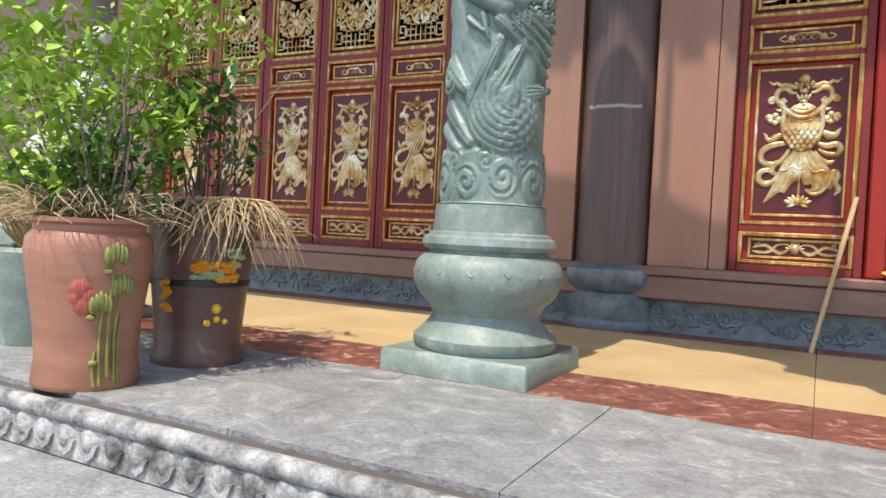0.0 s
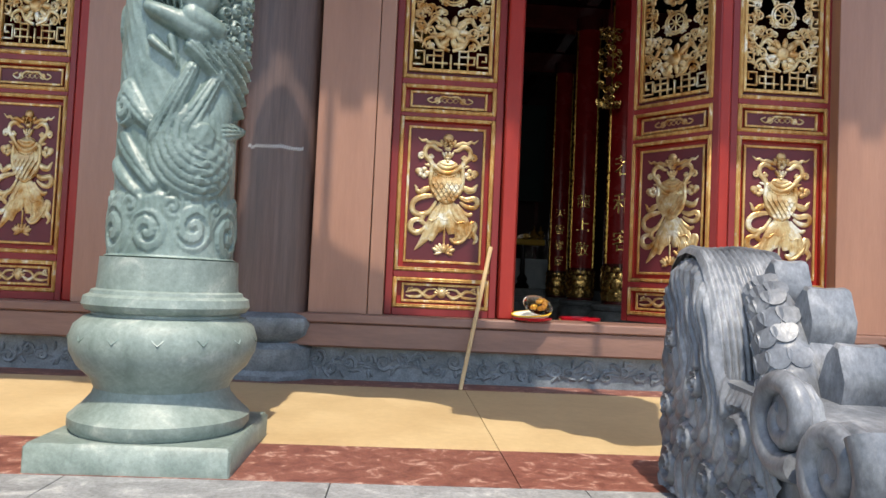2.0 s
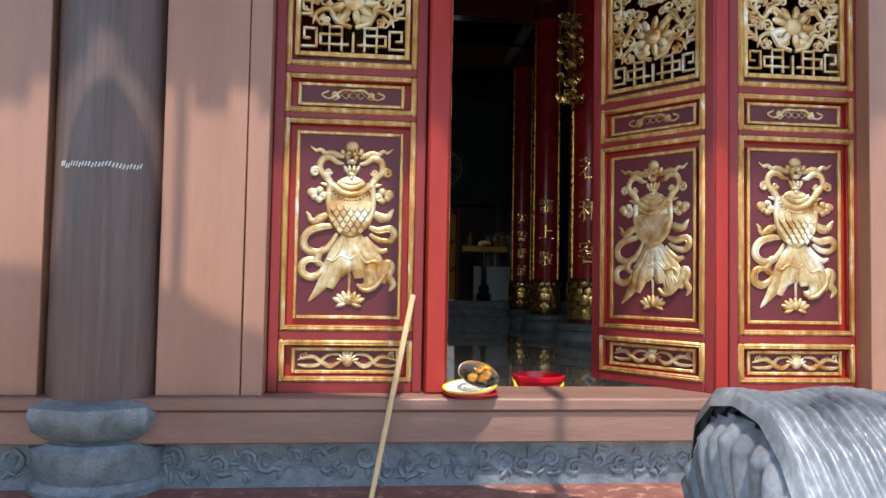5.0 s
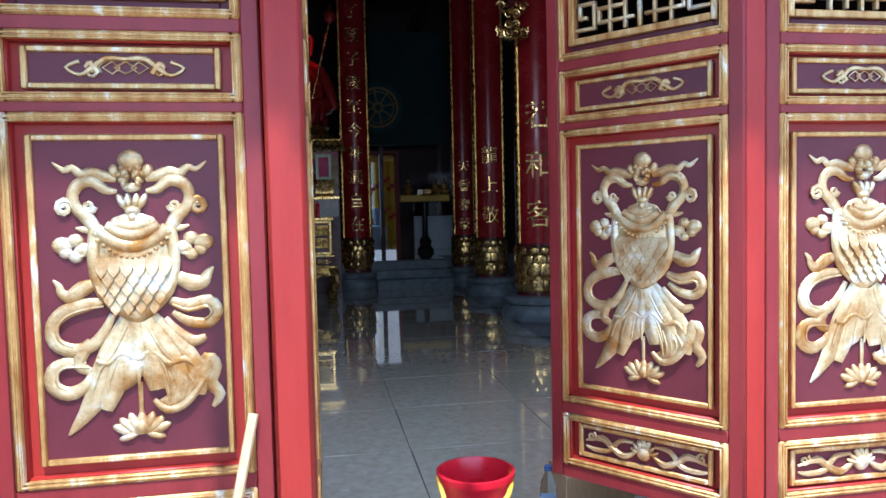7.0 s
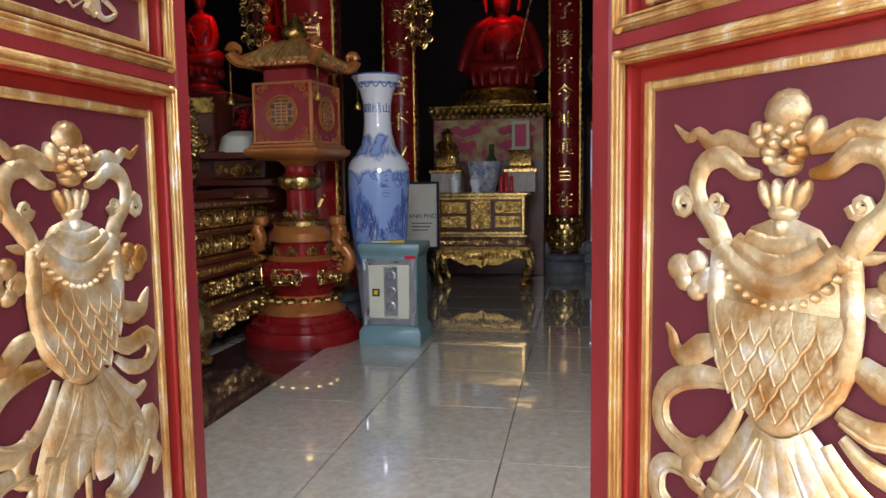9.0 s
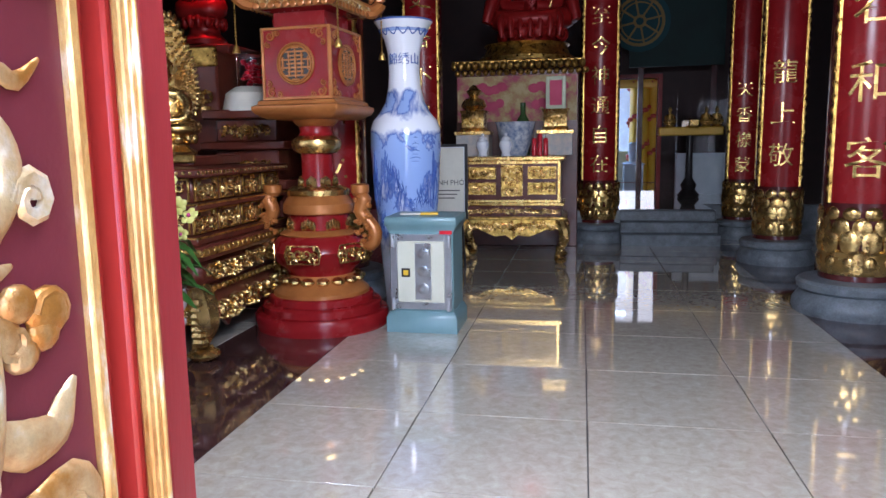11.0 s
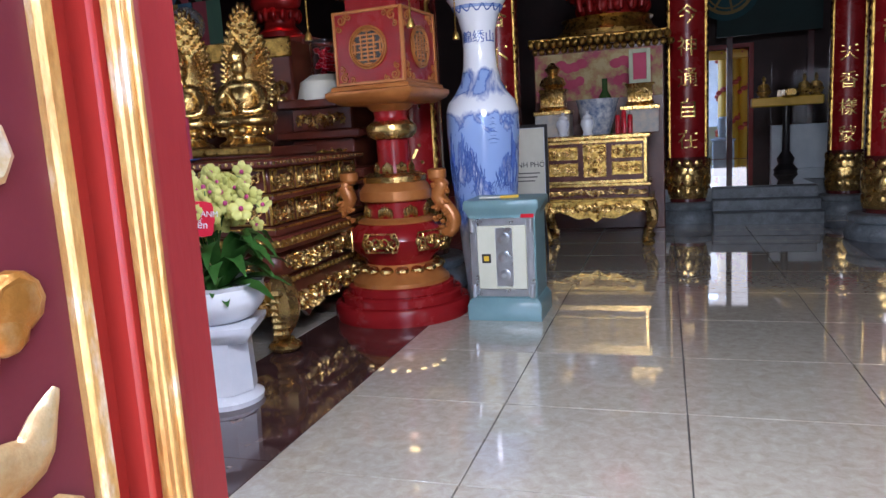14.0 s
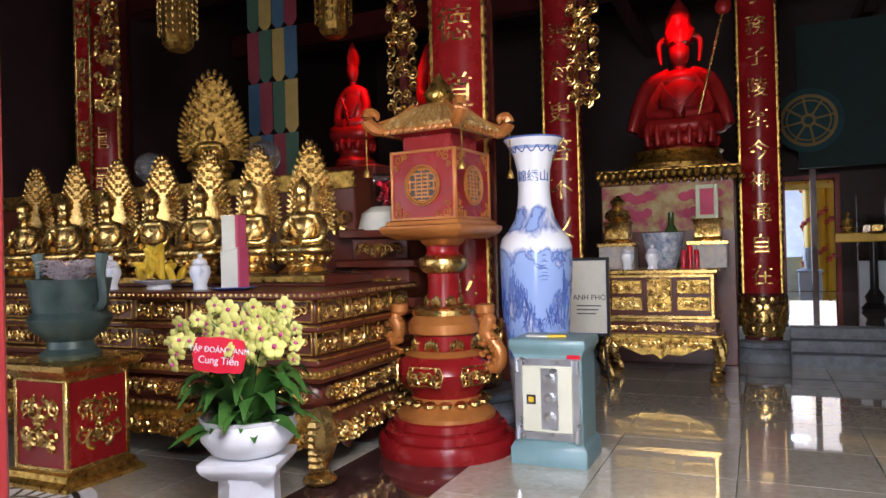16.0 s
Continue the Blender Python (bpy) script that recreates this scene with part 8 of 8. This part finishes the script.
for x, y, z0, hh in ((-2.02, 12.77, 0.12, 6), (-5.89, 11.12, 2.47, 4)):
    gb = thing("couplet_plank", "narrow vertical red plank edged in gold with gold carving", "plaque", pose(x, y, z0), "couplet planks")
    part("plank", M().box(-0.13, 0.13, 0, 0.05, 0, hh, 0.01), CRIM, gb)
    part("plank_edge", frame_m(-0.13, 0.13, 0, hh, 0.035, -0.012, 0.02), GOLD, gb)
    for k in range(5):
        part("plank_carving", scroll_mesh(0.16, 0.5, k, GOLD, 1.0, 0.02), None, gb, at=pose(0, -0.004, 0.6 + 0.7 * k))

# wheel painting and dark screen in the rear hall
scr = thing("wheel_mural", "dark green mural with a gold eight-spoked wheel", "mural", pose(2.17, 22.39, 0.58) @ Matrix.Scale(0.849, 4))
part("mural_board", M().box(-0.25, 2.2, 0.0, 0.1, 3.2, 6.8), mat("dark_green_mural", (0.010, 0.03, 0.028), (0.02, 0.055, 0.05), 2, 0.7), scr)
wh = M()
for r, w in ((0.62, 0.045), (0.50, 0.02), (0.14, 0.04)):
    wh.tube([(r * math.cos(a * math.pi / 16), -0.01, 4.4 + r * math.sin(a * math.pi / 16)) for a in range(33)], w, 5, 0.4, sub=1)
for k in range(8):
    a = k * math.pi / 4 + 0.2
    wh.tube([(0.1 * math.cos(a), -0.01, 4.4 + 0.1 * math.sin(a)), (0.64 * math.cos(a), -0.01, 4.4 + 0.64 * math.sin(a))], 0.028, 5, 0.4, sub=1)
part("wheel", wh, mat("ochre_wheel_paint", (0.30, 0.20, 0.06), (0.42, 0.28, 0.09), 6, 0.6), scr, "ochre painted wheel")
tl = M().lathe([(0.80, 0.0), (0.80, 0.01), (0.72, 0.012)], 40)
part("teal_ring", tl, mat("teal_mural_paint", (0.01, 0.07, 0.075), (0.02, 0.10, 0.11), 3, 0.7), scr, at=pose(0, 0.002, 4.4, 90))
part("mural_post", M().box(0.0, 0.14, 0.1, 0.2, 0.0, 6.8).box(1.9, 2.04, 0.1, 0.2, 0.0, 6.8), DARKRED, scr)

ys = thing("candle_stand", "black pedestal stand carrying yellow lacquered offering boards", "stand", pose(2.82, 18.64, 0.58) @ Matrix.Scale(0.892, 4))
part("stand_base", M().lathe([(0.20, 0), (0.22, 0.05), (0.13, 0.16), (0.16, 0.26), (0.07, 0.40), (0.06, 1.25)], 20), BLACK, ys, "black turned base")
part("board", M().box(-0.62, 0.62, -0.12, 0.12, 1.25, 1.42, 0.02), YELP, ys, "yellow lacquered board")
part("board_cross", M().box(-0.1, 0.1, -0.5, 0.5, 1.42, 1.56, 0.02), GOLD, ys)
for x in (-0.4, 0.3, 0.5):
    fgx = figure("small_statue", "small dark gilded figure on the yellow board", pose(2.82 + x * 0.892, 18.64, 1.847), GOLDD, 0.45, False, "small figures")
gl_ = thing("glass_screen", "low clear glass screen on a pale ledge", "screen", pose(3.83, 19.53, 0.58) @ Matrix.Scale(0.873, 4))
part("ledge", M().box(-1.3, 1.0, -0.1, 0.1, 0, 0.9, 0.01), COURT, gl_)
part("pane", M().box(-1.3, 1.0, -0.01, 0.01, 0.9, 2.2), GLASS, gl_)

# court things seen through the rear doorway
for x in (2.42, 2.9):
    ccol = thing("court_column", "yellow and red painted dragon column in the sunlit court", "column", pose(x, 25.19, 0.572) @ Matrix.Scale(0.812, 4), "court columns")
    part("column_shaft", M().lathe([(0.32, 0), (0.32, 4.5)], 24), YELP, ccol)
    cs = M()
    for k in range(40):
        a = k * 0.55
        cs.ell((0.31 * math.cos(a), 0.31 * math.sin(a), 0.2 + k * 0.1), (0.12, 0.12, 0.08), 7, 5)
    part("column_dragon", cs, mat("red_dragon_paint", (0.5, 0.06, 0.04), (0.62, 0.12, 0.06), 6, 0.5), ccol)
cu = thing("court_urn", "pale blue stone urn on a court balustrade", "urn", pose(2.25, 24.67, 0.572) @ Matrix.Scale(0.820, 4))
part("urn_plinth", M().square([(0.30, 0), (0.30, 0.5), (0.36, 0.56), (0.2, 0.62)]), COURT, cu)
part("urn_body", M().lathe([(0.12, 0.6), (0.16, 0.9), (0.16, 1.2), (0.10, 1.25)], 20), COURT, cu)
cb = thing("court_balustrade", "low pale stone balustrade across the court", "balustrade", pose(0.03, 26.1, 0.572) @ Matrix.Scale(0.819, 4))
part("balustrade_wall", M().box(-4, 9, 0, 0.2, 0, 0.95, 0.02), COURT, cb)
cw = thing("court_house", "sunlit pale house wall with a red roof beyond the court", "house", pose(2.25, 32.44, 0.573) @ Matrix.Scale(0.723, 4))
part("house_wall", M().box(-12, 12, 0, 0.3, 0, 5.5), WHITE, cw)
part("house_roof", M().box(-12.5, 12.5, -0.8, 0.5, 5.5, 6.0), TERRA, cw)
rr_ = thing("court_lantern_beam", "ochre painted beam under the rear porch roof", "beam", pose(2.15, 25.05, 0.572) @ Matrix.Scale(0.816, 4))
part("beam_body", M().box(-1.6, 1.8, -0.15, 0.15, 3.0, 3.35, 0.02), YELP, rr_)
part("beam_post", M().box(-1.55, -1.35, -0.1, 0.1, 0, 3.0).box(1.5, 1.7, -0.1, 0.1, 0, 3.0), YELP, rr_)

# floor rosette
ro = thing("floor_rosette", "white and black inlaid rosette in the hall floor", "inlay", pose(-3.35, 8.27, 0.121) @ Matrix.Scale(1.024, 4))
part("rosette_disc", M().lathe([(0.0, 0.0), (0.60, 0.0), (0.60, 0.003), (0.0, 0.003)], 48, cap=False), WHITE, ro)
rg_ = M()
for r0, r1 in ((0.50, 0.46), (0.30, 0.27)):
    rg_.lathe([(r0, 0.003), (r0, 0.0055), (r1, 0.0055), (r1, 0.003)], 48, cap=False)
for k in range(24):
    a = k * math.pi / 12
    rg_.put(M().box(0.31, 0.44, -0.012, 0.012, 0.003, 0.0055), pose(0, 0, 0, 0, 0, math.degrees(a)))
part("rosette_lines", rg_, BLACK, ro)

# ---- paving pieces ----
xs = [-6.56 + 0.86 * i for i in range(16)]
floor_tiles("stone_tile", xs, [1.60, 2.10, 2.62], 0.0, STONE, veranda)
xs2 = [-6.02 + 1.53 * i for i in range(9)]
floor_tiles("marble_tile", xs2, [2.62, 3.14], 0.001, REDMAR, veranda)
floor_tiles("yellow_tile", xs2, [3.14, 4.72], 0.0, YELLOW, veranda)
floor_tiles("marble_tile", xs2, [4.72, 4.985], 0.0, REDMAR, veranda)
floor_tiles("hall_tile", [0.046 + 0.908 * i for i in range(-1, 4)], [5.28] + [6.045 + 0.89 * i for i in range(12)], 0.12, TILE, hall, 0.007, 0.03)
floor_tiles("marble_band", [-1.75, -0.862], [5.28 + 1.3 * i for i in range(9)], 0.12, BROWNMAR, hall, 0.002, 0.03)
floor_tiles("marble_band", [2.77, 3.64], [5.28 + 1.3 * i for i in range(9)], 0.12, BROWNMAR, hall, 0.002, 0.03)
floor_tiles("hall_tile", [-1.75 - 0.905 * i for i in range(8, -1, -1)], [5.28] + [6.045 + 0.89 * i for i in range(12)], 0.12, TILE, hall, 0.007, 0.03)
floor_tiles("hall_tile", [3.64 + 0.905 * i for i in range(6)], [5.28] + [6.045 + 0.89 * i for i in range(12)], 0.12, TILE, hall, 0.007, 0.03)
